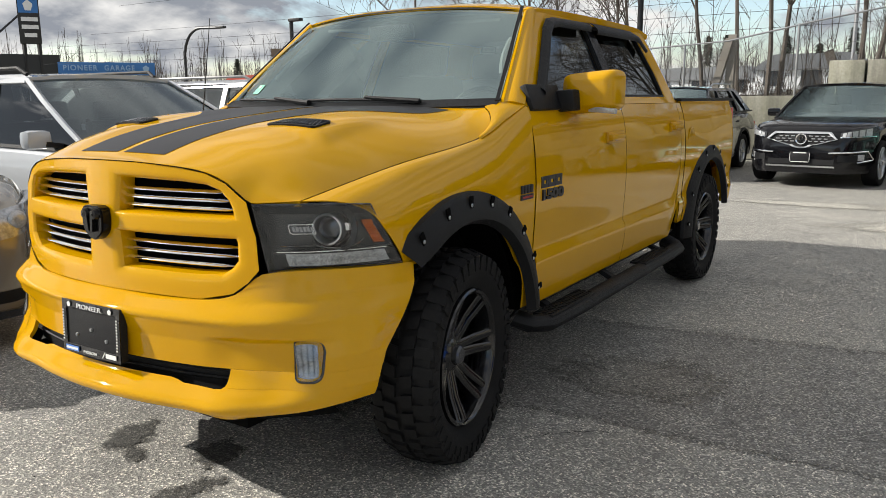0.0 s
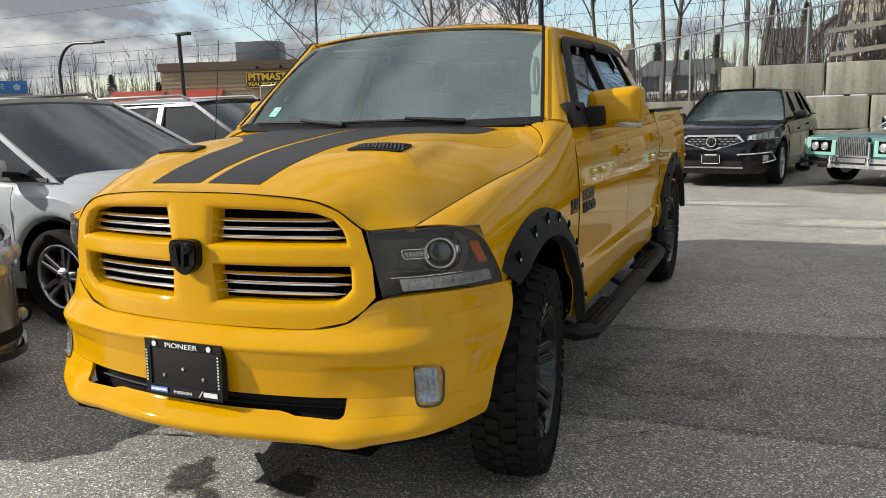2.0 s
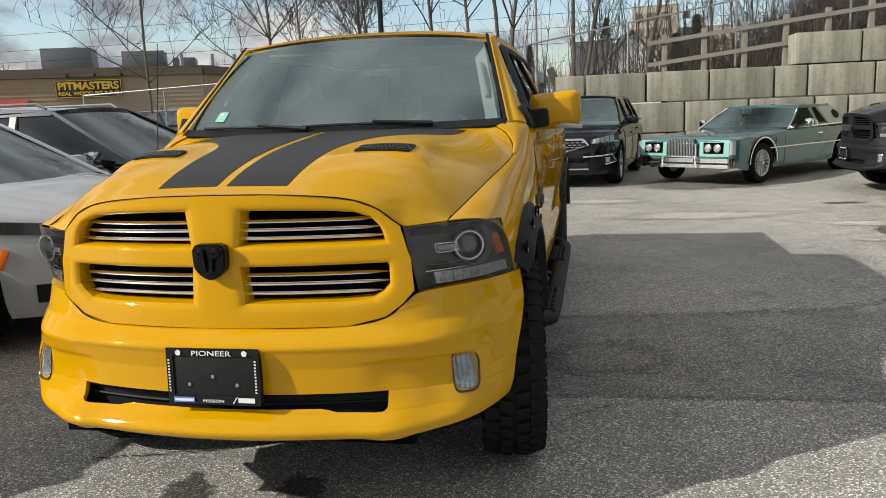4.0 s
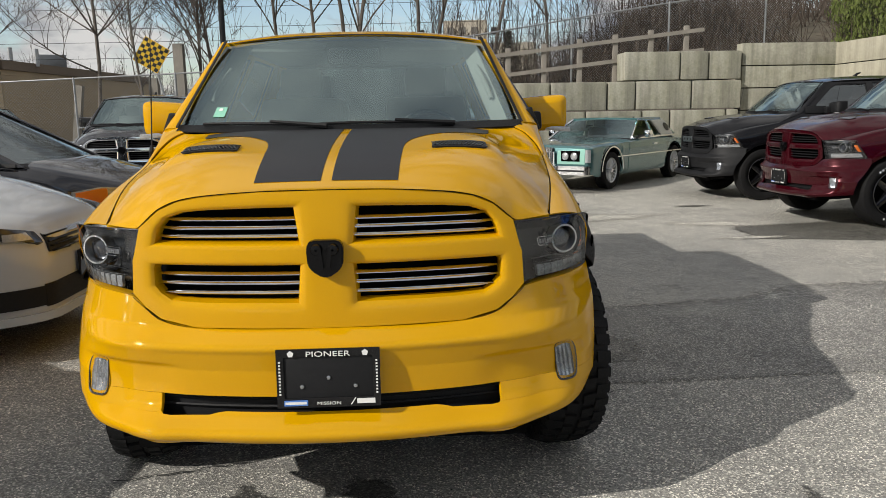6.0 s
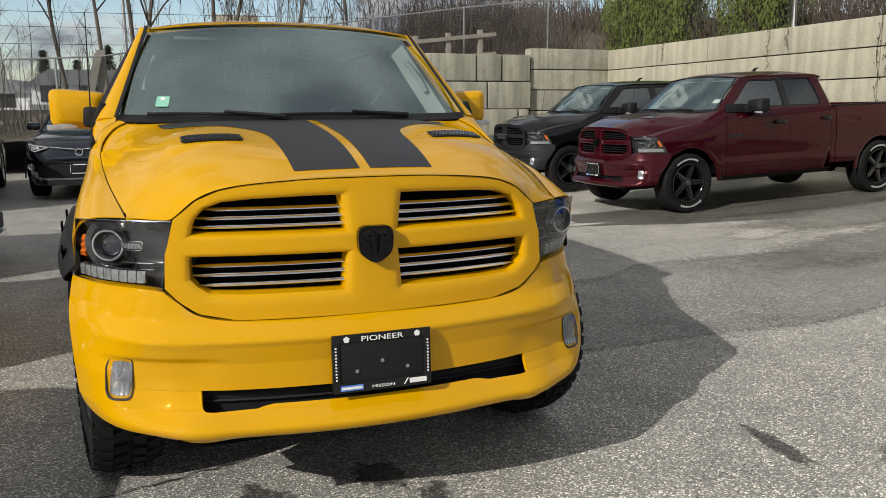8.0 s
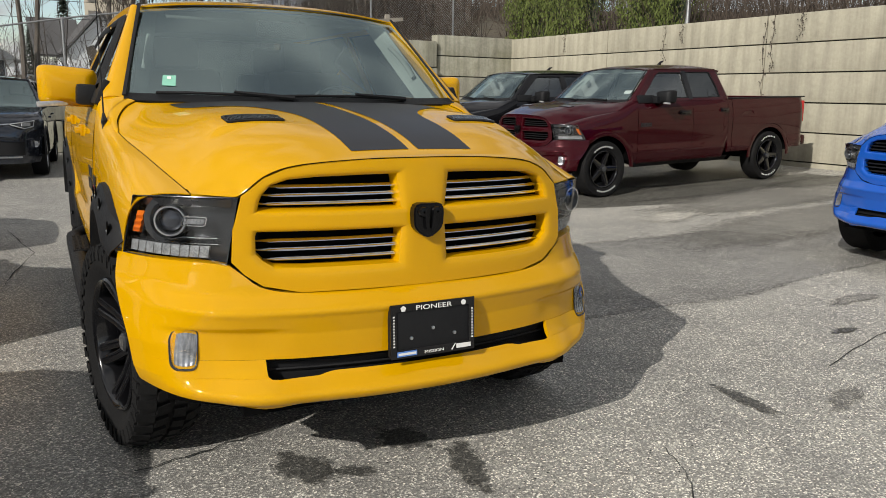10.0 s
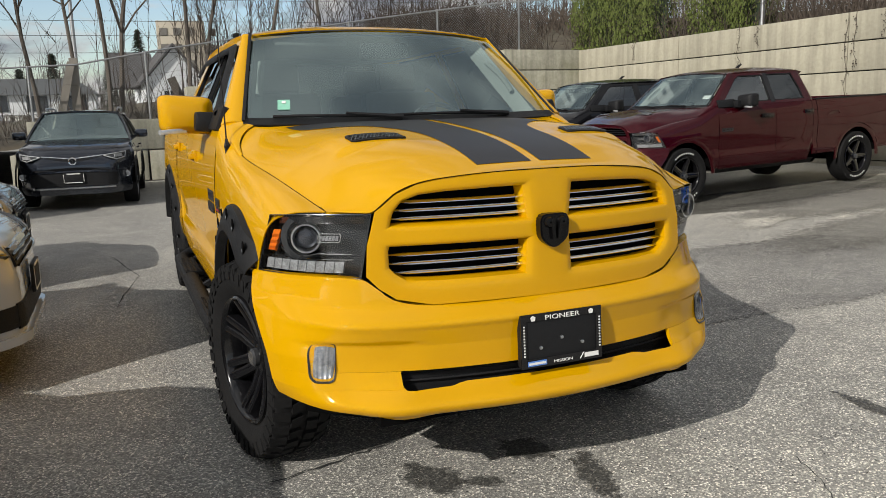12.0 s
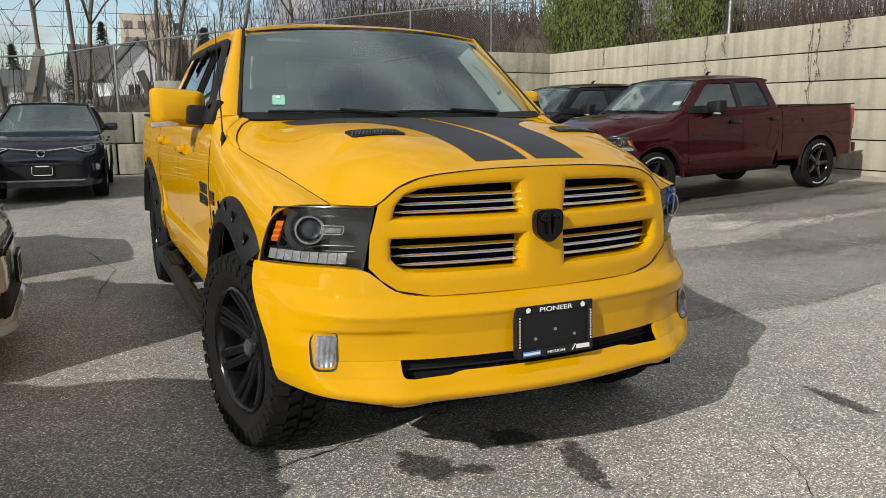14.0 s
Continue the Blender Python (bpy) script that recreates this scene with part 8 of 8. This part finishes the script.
def garage_sign():
    g0 = empty("garage_building", pose(0, 0, 0), "low garage building with a long blue fascia sign", "building")
    m = pose(-46.9, 31.65, 3.80, 0, 0, 55)
    bm = bmesh.new()
    box(bm, (0, 0, 0), (6.2, 0.6, 0.86), m, 0.03)
    f = part("fascia_sign", bm, SIGN_BLUE, g0, "blue fascia with pale letters")
    for word, x, w in (("PIONEER", -1.72, 2.15), ("GARAGE", 0.78, 1.95)):
        lettering("fascia_letters", word, 0.50, SIGN_PALE, m @ pose(x, -0.33, 0.03, 90), f, 0.02, squeeze=w, spread=1.2, bold=0.008)
    bm = bmesh.new()
    prism(bm, [(0.24 * math.sin(a), 0.24 * math.cos(a)) for a in span(0, 2 * math.pi, 6)[:-1]], -0.03, m @ Matrix.Translation((2.5, -0.31, 0)))
    part("star_mark", bm, SIGN_PALE, f)
    bm = bmesh.new()
    box(bm, m @ Vector((0, 3.4, -2.2)), (6.0, 6, 3.5), pose(0, 0, 0, 0, 0, 55))
    part("wall", bm, STUCCO, g0)
    # dealer tower sign
    t = empty("tower_sign", pose(0, 0, 0), "tall dark dealer sign with a blue panel and plain pale bars", "sign")
    m = pose(-49.35, 27.8, 7.3, 0, 0, 60) @ Matrix.Scale(0.62, 4)
    bm = bmesh.new()
    box(bm, (0, 0, 0), (2.1, 0.7, 6.2), m, 0.05)
    s = part("sign_box", bm, SIGN_BLACK, t)
    bm = bmesh.new()
    box(bm, (0, 0, 0), (1.9, 0.03, 2.2), m @ Matrix.Translation((0, -0.37, 1.2)))
    part("blue_panel", bm, SIGN_BLUE, s)
    bm = bmesh.new()
    prism(bm, [(0.5 * math.sin(a), 0.62 * math.cos(a)) for a in span(0, 2 * math.pi, 6)[:-1]], -0.03, m @ Matrix.Translation((0, -0.39, 0.85)))
    part("star_mark", bm, WHITE_INK, s)
    for z, w in ((-0.55, 1.6), (-1.35, 1.6), (-2.2, 1.2)):
        bm = bmesh.new()
        box(bm, (0, 0, 0), (w, 0.03, 0.42), m @ Matrix.Translation((0.05, -0.37, z)))
        part("name_bar", bm, WHITE_INK, s, "plain pale bar for a maker's name")
    for x in (-0.7, 0.75):
        bm = bmesh.new()
        bar(bm, m @ Vector((x, 0, -2.9)), m @ Vector((x, 0, -11.5)), 0.2, 0.2)
        part("leg", bm, BLACK_STEEL, t)
    bm = bmesh.new()
    bar(bm, m @ Vector((-1.0, 0, -0.2)), m @ Vector((-3.6, 0, -2.6)), 0.12, 0.12)
    part("stay", bm, BLACK_STEEL, t)
    b = empty("showroom", pose(0, 0, 0), "dark flat-roofed showroom block", "building")
    bm = bmesh.new()
    box(bm, (-52.0, 28.1, 2.35), (5.4, 5, 4.7), pose(0, 0, 0, 0, 0, 60))
    part("wall", bm, SIGN_BLACK, b)


garage_sign()


def street_lamp(x, y, h, arch_, label):
    s = empty("street_lamp", pose(x, y, 0), label, "street lamp", "street lamps")
    bm = bmesh.new()
    if arch_:
        pts = [(0, 0, 0), (0, 0, h * 0.7)] + [(1.8 * (1 - math.cos(a)), 0, h * 0.7 + 0.3 * h * math.sin(a)) for a in span(0.2, math.pi / 2, 7)] + [(3.6, 0, h * 0.99)]
    else:
        pts = [(0, 0, 0), (0, 0, h)]
    tube(bm, pts, 0.10, 8)
    part("pole", bm, BLACK_STEEL, s)
    bm = bmesh.new()
    box(bm, (pts[-1][0] + 0.3, 0, pts[-1][2]), (0.8, 0.3, 0.16), None, 0.04)
    part("lamp_head", bm, BLACK_STEEL, s)


street_lamp(-44.0, 36.0, 6.6, True, "arched street lamp beside the road")
street_lamp(-26.5, 28.5, 5.6, False, "slim dark car-park lamp")


def house():
    h = empty("house", pose(4.6, 92.0, 3.4, 0, 0, 6), "white gabled house with a grey shingle roof", "house")
    bm = bmesh.new()
    prism(bm, [(-3.4, -4), (3.4, -4), (3.4, 2.4), (0, 6.2), (-3.4, 2.4)], 9.0, Matrix.Translation((1.2, 0, 0)))
    part("wall", bm, WHITE_WALL, h)
    bm = bmesh.new()
    for s in (1, -1):
        sheet([-0.5, 9.2], [0, 1], lambda y, v: (1.2 + s * (4.0 - 4.0 * v), y, 1.9 + 4.6 * v), 0.2, bm)
    box(bm, (-2.6, 6, 3.9), (5.2, 7, 0.3), pose(0, 0, 0, 38, 0, 0))
    part("roof", bm, SHINGLE, h)
    for x in (0.4, 2.0):
        bm = bmesh.new()
        box(bm, (x, -0.04, 0.4), (1.2, 0.1, 1.9))
        w = part("window", bm, DARK_GLASS, h)
        bm = bmesh.new()
        box(bm, (x, -0.1, 0.4), (0.1, 0.06, 1.9))
        part("window_bar", bm, WHITE_WALL, w)


house()


def apartments():
    a = empty("apartment_building", pose(19.5, 240.0, -6.0, 0, 0, -6), "beige stepped apartment block with dark balconies on the hill", "apartment building")
    bm = bmesh.new()
    box(bm, (0, 0, 18), (13, 14, 34), None, 0.1)
    box(bm, (13, 2, 14.5), (16, 14, 28), None, 0.1)
    part("wall", bm, STUCCO, a)
    for i in range(6):
        for j in range(4):
            x = -4.6 + 3.6 * j if j < 3 else 8.6
            bm = bmesh.new()
            box(bm, (x, -7.05 if j < 3 else -5.05, 10 + 4.4 * i), (2.0, 0.3, 2.0))
            part("window", bm, SHADED_PANE, a)
        bm = bmesh.new()
        box(bm, (15, -5.6, 5 + 4.0 * i), (7, 1.6, 1.2))
        part("balcony", bm, STUCCO, a)


apartments()


def far_houses():
    rnd = random.Random(21)
    for i, (x, y, w, hgt, z) in enumerate(((30, 66, 12, 3.2, 2.4), (44, 72, 10, 3.4, 3.0), (17, 60, 7, 2.6, 2.2), (-7, 75, 9, 1.6, 2.2), (-19, 88, 13, 1.6, 1.8))):
        h = empty("house", pose(x, y, z, 0, 0, rnd.uniform(-20, 20)), "grey low house behind the trees", "house", "far houses")
        bm = bmesh.new()
        box(bm, (0, 0, hgt / 2), (w, 8, hgt))
        part("wall", bm, WHITE_WALL if i > 2 else STUCCO, h)
        bm = bmesh.new()
        prism(bm, [(-w / 2 - 0.4, hgt), (w / 2 + 0.4, hgt), (w / 2 - 1.5, hgt + 1.3), (-w / 2 + 1.5, hgt + 1.3)], 9, Matrix.Translation((0, -4.5, 0)))
        part("roof", bm, METAL_BOX, h)
        for k in range(3):
            bm = bmesh.new()
            box(bm, (-w / 3 + k * w / 3, -4.02, hgt * 0.55), (1.6, 0.1, 1.3))
            part("window", bm, DARK_GLASS, h)


far_houses()


def woods():
    """Far leafless woods and a few dark conifers along the skyline."""
    rnd = random.Random(11)
    bm = bmesh.new()
    for i in range(4200):
        a = radians(rnd.uniform(-75, 85))
        D = rnd.uniform(130, 230)
        x, y = -math.sin(a) * D, math.cos(a) * D
        hill = 0.0 if a > -0.2 else min(20.0, (-0.2 - a) * 70)
        h = rnd.uniform(4, 8) if rnd.random() < 0.7 else rnd.uniform(8, 15)
        w = rnd.uniform(0.5, 1.6)
        if a < -0.15:
            h *= 0.75
        base = Vector((x, y, hill))
        tube(bm, [base - Vector((0, 0, 3)), base + Vector((rnd.uniform(-0.4, 0.4), 0, h))], [0.09, 0.02], 3, False)
        for k in range(5):
            t = rnd.uniform(0.3, 0.9)
            p = base + Vector((0, 0, h * t))
            tube(bm, [p, p + Vector((rnd.uniform(-w, w), rnd.uniform(-w, w), h * (1 - t) * rnd.uniform(0.5, 0.9)))], [0.045, 0.015], 3, False)
    tagged(link("far_woods", bm, FAR_WOOD), "far leafless woods along the skyline", "woods", kind="stuff")
    bm = bmesh.new()
    sheet(span(-80, 90, 90), [0, 1], lambda a, v: (-math.sin(radians(a)) * (200 - 30 * v), math.cos(radians(a)) * (200 - 30 * v), (2.5 + 2.0 * noise.noise((a * 0.3, 0, 0)) + (0 if a > -12 else min(20.0, (-12 - a) * 1.2))) * (1 - v) - 1.0 * v), 0, bm)
    tagged(link("far_hill", bm, FAR_WOOD), "low wooded rise along the horizon", "hill", kind="structure")
    for i, (a, D, h) in enumerate(((-8, 90, 9), (-6.5, 100, 8), (-1.5, 125, 13), (0.5, 130, 9), (4, 120, 9), (6, 122, 7), (8, 118, 8), (36, 150, 9), (47, 160, 10), (44, 150, 8), (12, 140, 12), (13.2, 141, 12))):
        x, y = -math.sin(radians(a)) * D, math.cos(radians(a)) * D
        t = empty("conifer", pose(x, y, 2.0 if a < 10 else 0.0), "dark green far conifer", "tree", "far conifers")
        bm = bmesh.new()
        r2 = random.Random(100 + i)
        for k in range(800):
            s = r2.random() ** 0.7
            ang = r2.uniform(0, 2 * math.pi)
            rad = (1 - s) * h * 0.27 * r2.uniform(0.2, 1.0)
            c = Vector((rad * math.cos(ang), rad * math.sin(ang), 0.6 + s * (h - 0.6)))
            d = Vector((math.cos(ang), math.sin(ang), -0.35)) * r2.uniform(0.4, 0.9)
            sd = Vector((-math.sin(ang), math.cos(ang), 0)) * 0.25
            bm.faces.new([bm.verts.new(c + q) for q in (sd, d, -sd)])
        part("crown", bm, LEAF_DARK, t)
        bm = bmesh.new()
        tube(bm, [(0, 0, -2), (0, 0, h * 0.9)], [0.2, 0.04], 6)
        part("trunk", bm, BARK, t)


woods()


# ---- marks on the asphalt ----
STAIN = asphalt("oil_stained_asphalt", (0.055, 0.054, 0.052), (0.10, 0.098, 0.092), True, 0.7)
DARK_BAND = asphalt("wet_dark_asphalt", (0.075, 0.073, 0.068), (0.12, 0.117, 0.108), True, 0.6)
DAMP_SHADE = asphalt("damp_brown_asphalt", (0.16, 0.155, 0.147), (0.22, 0.213, 0.20), True, 0.75)
SEALER = asphalt("dark_resurfaced_asphalt", (0.185, 0.182, 0.178), (0.255, 0.25, 0.243), True)
PALE = asphalt("pale_worn_asphalt", (0.37, 0.36, 0.335), (0.46, 0.445, 0.415), True)
CRACK = mat("crack_dirt", (0.03, 0.03, 0.028), 0.95, vary=0.3)


def blot(name, label, x, y, rx, ry, turn, seed, material, lift=0.004, soft=0.5):
    """A stain or a painted patch of shade: rings that fade out towards a wavy rim."""
    bm = bmesh.new()
    lay = bm.verts.layers.float.new("fade")
    n = 36
    rot = Matrix.Rotation(radians(turn), 3, "Z")
    rows = []
    for k, f in ((0.02, 0.95), (0.45, 0.80), (0.8, 0.50), (1.15, 0.15), (1.6, -0.45)):
        row = []
        for j in range(n):
            a = 2 * math.pi * j / n
            r = k * (1 + 0.35 * noise.noise((math.cos(a) * 1.2, math.sin(a) * 1.2, seed)) + 0.22 * noise.noise((math.cos(a) * 5, math.sin(a) * 5, seed + 3)))
            p = Vector((x, y, 0)) + rot @ Vector((rx * r * math.cos(a), ry * r * math.sin(a), 0))
            v = bm.verts.new((p.x, p.y, ground_z(p.x, p.y) + lift))
            v[lay] = f
            row.append(v)
        rows.append(row)
    bm.faces.new(rows[0])
    for a, b in zip(rows, rows[1:]):
        for j in range(n):
            bm.faces.new((a[j], a[(j + 1) % n], b[(j + 1) % n], b[j]))
    tagged(link(name, bm, material), label, "ground mark", "ground marks", "stuff")


def strip(name, label, near, far, x0, x1, material, lift, soft=0.12):
    """A resurfaced strip of asphalt between two lines given over x."""
    bm = bmesh.new()
    lay = bm.verts.layers.float.new("fade")
    xs = span(x0, x1, 40)
    rows = []
    for i, x in enumerate(xs):
        a, b = ramp(x, near), ramp(x, far)
        row = []
        for t, f in ((0.0, 0.35), (soft * 0.4, 0.9), (0.3, 1.0), (0.7, 1.0), (1 - soft, 0.85), (1.0, 0.2)):
            y = a + (b - a) * t + 0.03 * noise.noise((x * 2, t * 3, 7.0))
            v = bm.verts.new((x, y, ground_z(x, y) + lift))
            v[lay] = f if 1 < i < 38 else 0.2
            row.append(v)
        rows.append(row)
    for a, b in zip(rows, rows[1:]):
        for j in range(5):
            bm.faces.new((a[j], b[j], b[j + 1], a[j + 1]))
    tagged(link(name, bm, material), label, "ground mark", "ground marks", "stuff")


strip("asphalt_strip", "darker resurfaced strip of asphalt", [(-0.8, 0.45), (1.05, 0.63), (2.6, 0.70), (3.35, 0.64), (4.3, 0.86), (9.5, 1.6)], [(-0.8, 2.1), (1.3, 2.35), (2.9, 2.6), (3.4, 3.0), (4.6, 3.03), (5.9, 2.95), (9.5, 3.5)], -0.8, 9.5, SEALER, 0.003)
strip("asphalt_strip", "dark band of asphalt beside a parked pickup", [(4.0, 5.2), (6.0, 4.75), (7.5, 4.3), (11.4, 3.8)], [(4.0, 6.2), (6.0, 6.6), (7.5, 6.5), (11.4, 6.4)], 4.0, 11.4, DARK_BAND, 0.0034, 0.2)
# the two patches under the pickup deepen its contact shade in the colour
UNDER_SHADE = asphalt("oily_bay_asphalt", (0.17, 0.167, 0.162), (0.24, 0.236, 0.225), True, 0.75)
for i, (x, y, rx, ry, turn, mt, lab) in enumerate((
        (0.0, 0.60, 0.50, 0.65, 0, UNDER_SHADE, "painted shade on the asphalt under the pickup"),
        (0.22, -0.76, 0.085, 0.26, -14, STAIN, "dark oil stain on the asphalt"), (-0.37, -0.50, 0.13, 0.17, 20, STAIN, "dark oil stain on the asphalt"),
        (1.77, -0.76, 0.06, 0.27, -4, STAIN, "dark oil stain on the asphalt"), (0.10, -0.44, 0.10, 0.16, 30, STAIN, "dark oil stain on the asphalt"),
        (-0.20, -0.62, 0.05, 0.12, 70, STAIN, "dark oil stain on the asphalt"), (2.25, -0.95, 0.25, 0.07, 20, DAMP_SHADE, "faint damp stain on the asphalt"),
        (1.30, 1.30, 0.55, 0.36, 10, DAMP_SHADE, "brownish damp patch on the asphalt"), (0.55, 0.55, 0.35, 0.25, 0, DAMP_SHADE, "smaller painted shade patch under the pickup"),
        (-0.25, -1.35, 0.35, 0.10, 25, DAMP_SHADE, "faint damp stain on the asphalt"),
        (4.1, 0.3, 0.35, 0.10, 5, DAMP_SHADE, "faint damp stain on the asphalt"), (3.3, -0.2, 0.16, 0.05, 5, STAIN, "small oil stain on the asphalt"),
        (5.75, 3.9, 0.75, 0.30, 12, PALE, "pale worn patch in the asphalt"), (6.7, 3.55, 0.40, 0.10, 20, PALE, "pale worn patch in the asphalt"),
        (6.0, 3.05, 0.30, 0.05, 15, PALE, "pale worn patch in the asphalt"), (8.7, 4.95, 0.85, 0.09, 3, PALE, "worn pale parking line"),
        (4.3, 6.4, 0.8, 0.25, -10, PALE, "pale worn patch in the asphalt"), (4.2, 5.3, 0.5, 0.12, 0, PALE, "pale worn patch in the asphalt"),
        (2.6, 7.2, 1.4, 0.5, 5, PALE, "pale worn patch in the asphalt"), (1.0, 8.9, 1.6, 0.35, 0, PALE, "pale worn patch in the asphalt"),
        (4.6, 8.3, 0.35, 0.12, 0, STAIN, "dark oil stain on the asphalt"), (9.2, 4.2, 0.9, 0.3, 10, DAMP_SHADE, "damp patch beside the wall"),
        (10.9, 5.2, 0.8, 0.5, 0, DAMP_SHADE, "damp patch beside the wall"), (7.9, 5.45, 2.9, 0.60, 4, DARK_BAND, "very dark asphalt patch beside a parked pickup"), (10.4, 5.0, 1.5, 0.7, 4, DARK_BAND, "very dark asphalt patch beside a parked pickup"), (8.3, 4.4, 3.2, 0.75, 8, DAMP_SHADE, "darker asphalt patch beside a parked pickup"), (7.2, 2.9, 3.0, 0.8, 10, DAMP_SHADE, "dark damp asphalt in the driving lane"), (3.0, 11.0, 1.2, 0.8, 0, DAMP_SHADE, "dark patch under a parked car"))):
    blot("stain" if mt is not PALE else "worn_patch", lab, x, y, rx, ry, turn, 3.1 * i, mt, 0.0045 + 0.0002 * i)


def crack(pts, w=0.004, seed=1):
    rnd = random.Random(seed)
    bm = bmesh.new()
    fine = []
    for (a, b), (c, d) in zip(pts, pts[1:]):
        for k in range(6):
            t = k / 6
            fine.append((a + (c - a) * t + rnd.uniform(-0.012, 0.012), b + (d - b) * t + rnd.uniform(-0.012, 0.012)))
    for (a, b), (c, d) in zip(fine, fine[1:]):
        ww = w * rnd.uniform(0.4, 1.0)
        n = Vector((-(d - b), c - a, 0)).normalized() * ww
        q = [Vector((a, b, ground_z(a, b) + 0.0062)) - n, Vector((c, d, ground_z(c, d) + 0.0062)) - n, Vector((c, d, ground_z(c, d) + 0.0062)) + n, Vector((a, b, ground_z(a, b) + 0.0062)) + n]
        bm.faces.new([bm.verts.new(p) for p in q])
    tagged(link("crack", bm, CRACK), "thin dark crack in the asphalt", "crack", "cracks", "stuff")


crack([(-0.95, -0.27), (-0.66, -0.19), (-0.41, -0.12), (-0.27, -0.06)], 0.005, 1)
crack([(1.03, -1.0), (0.95, -1.2), (0.8, -1.4)], 0.003, 2)
crack([(1.1, 0.35), (1.25, 0.52), (1.45, 0.62)], 0.003, 3)
crack([(2.6, -0.6), (3.4, -0.35), (4.4, -0.3), (5.6, 0.1)], 0.004, 4)
crack([(-1.5, 3.2), (-1.3, 4.4), (-1.6, 6.0)], 0.005, 6)


def grit():
    """Small dark crumbs and pale chips lying on the asphalt in front of the pickup."""
    rnd = random.Random(77)
    for label, mt, n in (("loose dark crumbs of asphalt and leaf litter", CRACK, 260), ("loose pale stone chips", PALE_CHIP, 90)):
        bm = bmesh.new()
        for i in range(n):
            x, y = rnd.gauss(0.9, 0.9), rnd.gauss(-0.9, 0.35)
            if i % 6 == 0:
                x, y = rnd.uniform(-2.5, 4.5), rnd.uniform(-1.8, 4.5)
            r = rnd.uniform(0.0015, 0.0045)
            a = rnd.uniform(0, 6.28)
            z = ground_z(x, y) + 0.006
            low = [bm.verts.new((x + r * k * math.cos(a + t), y + r * math.sin(a + t), z)) for t, k in ((0.0, 1.5), (1.6, 1.0), (3.1, 1.3), (4.7, 0.9))]
            tip = bm.verts.new((x + r * 0.2, y, z + r * 0.9))
            for p, q in zip(low, low[1:] + low[:1]):
                bm.faces.new((p, q, tip))
        tagged(link("grit", bm, mt, flat=True), label, "grit", "loose grit", "stuff")


PALE_CHIP = mat("pale_stone_chip", (0.50, 0.48, 0.44), 0.85, vary=0.2)
grit()
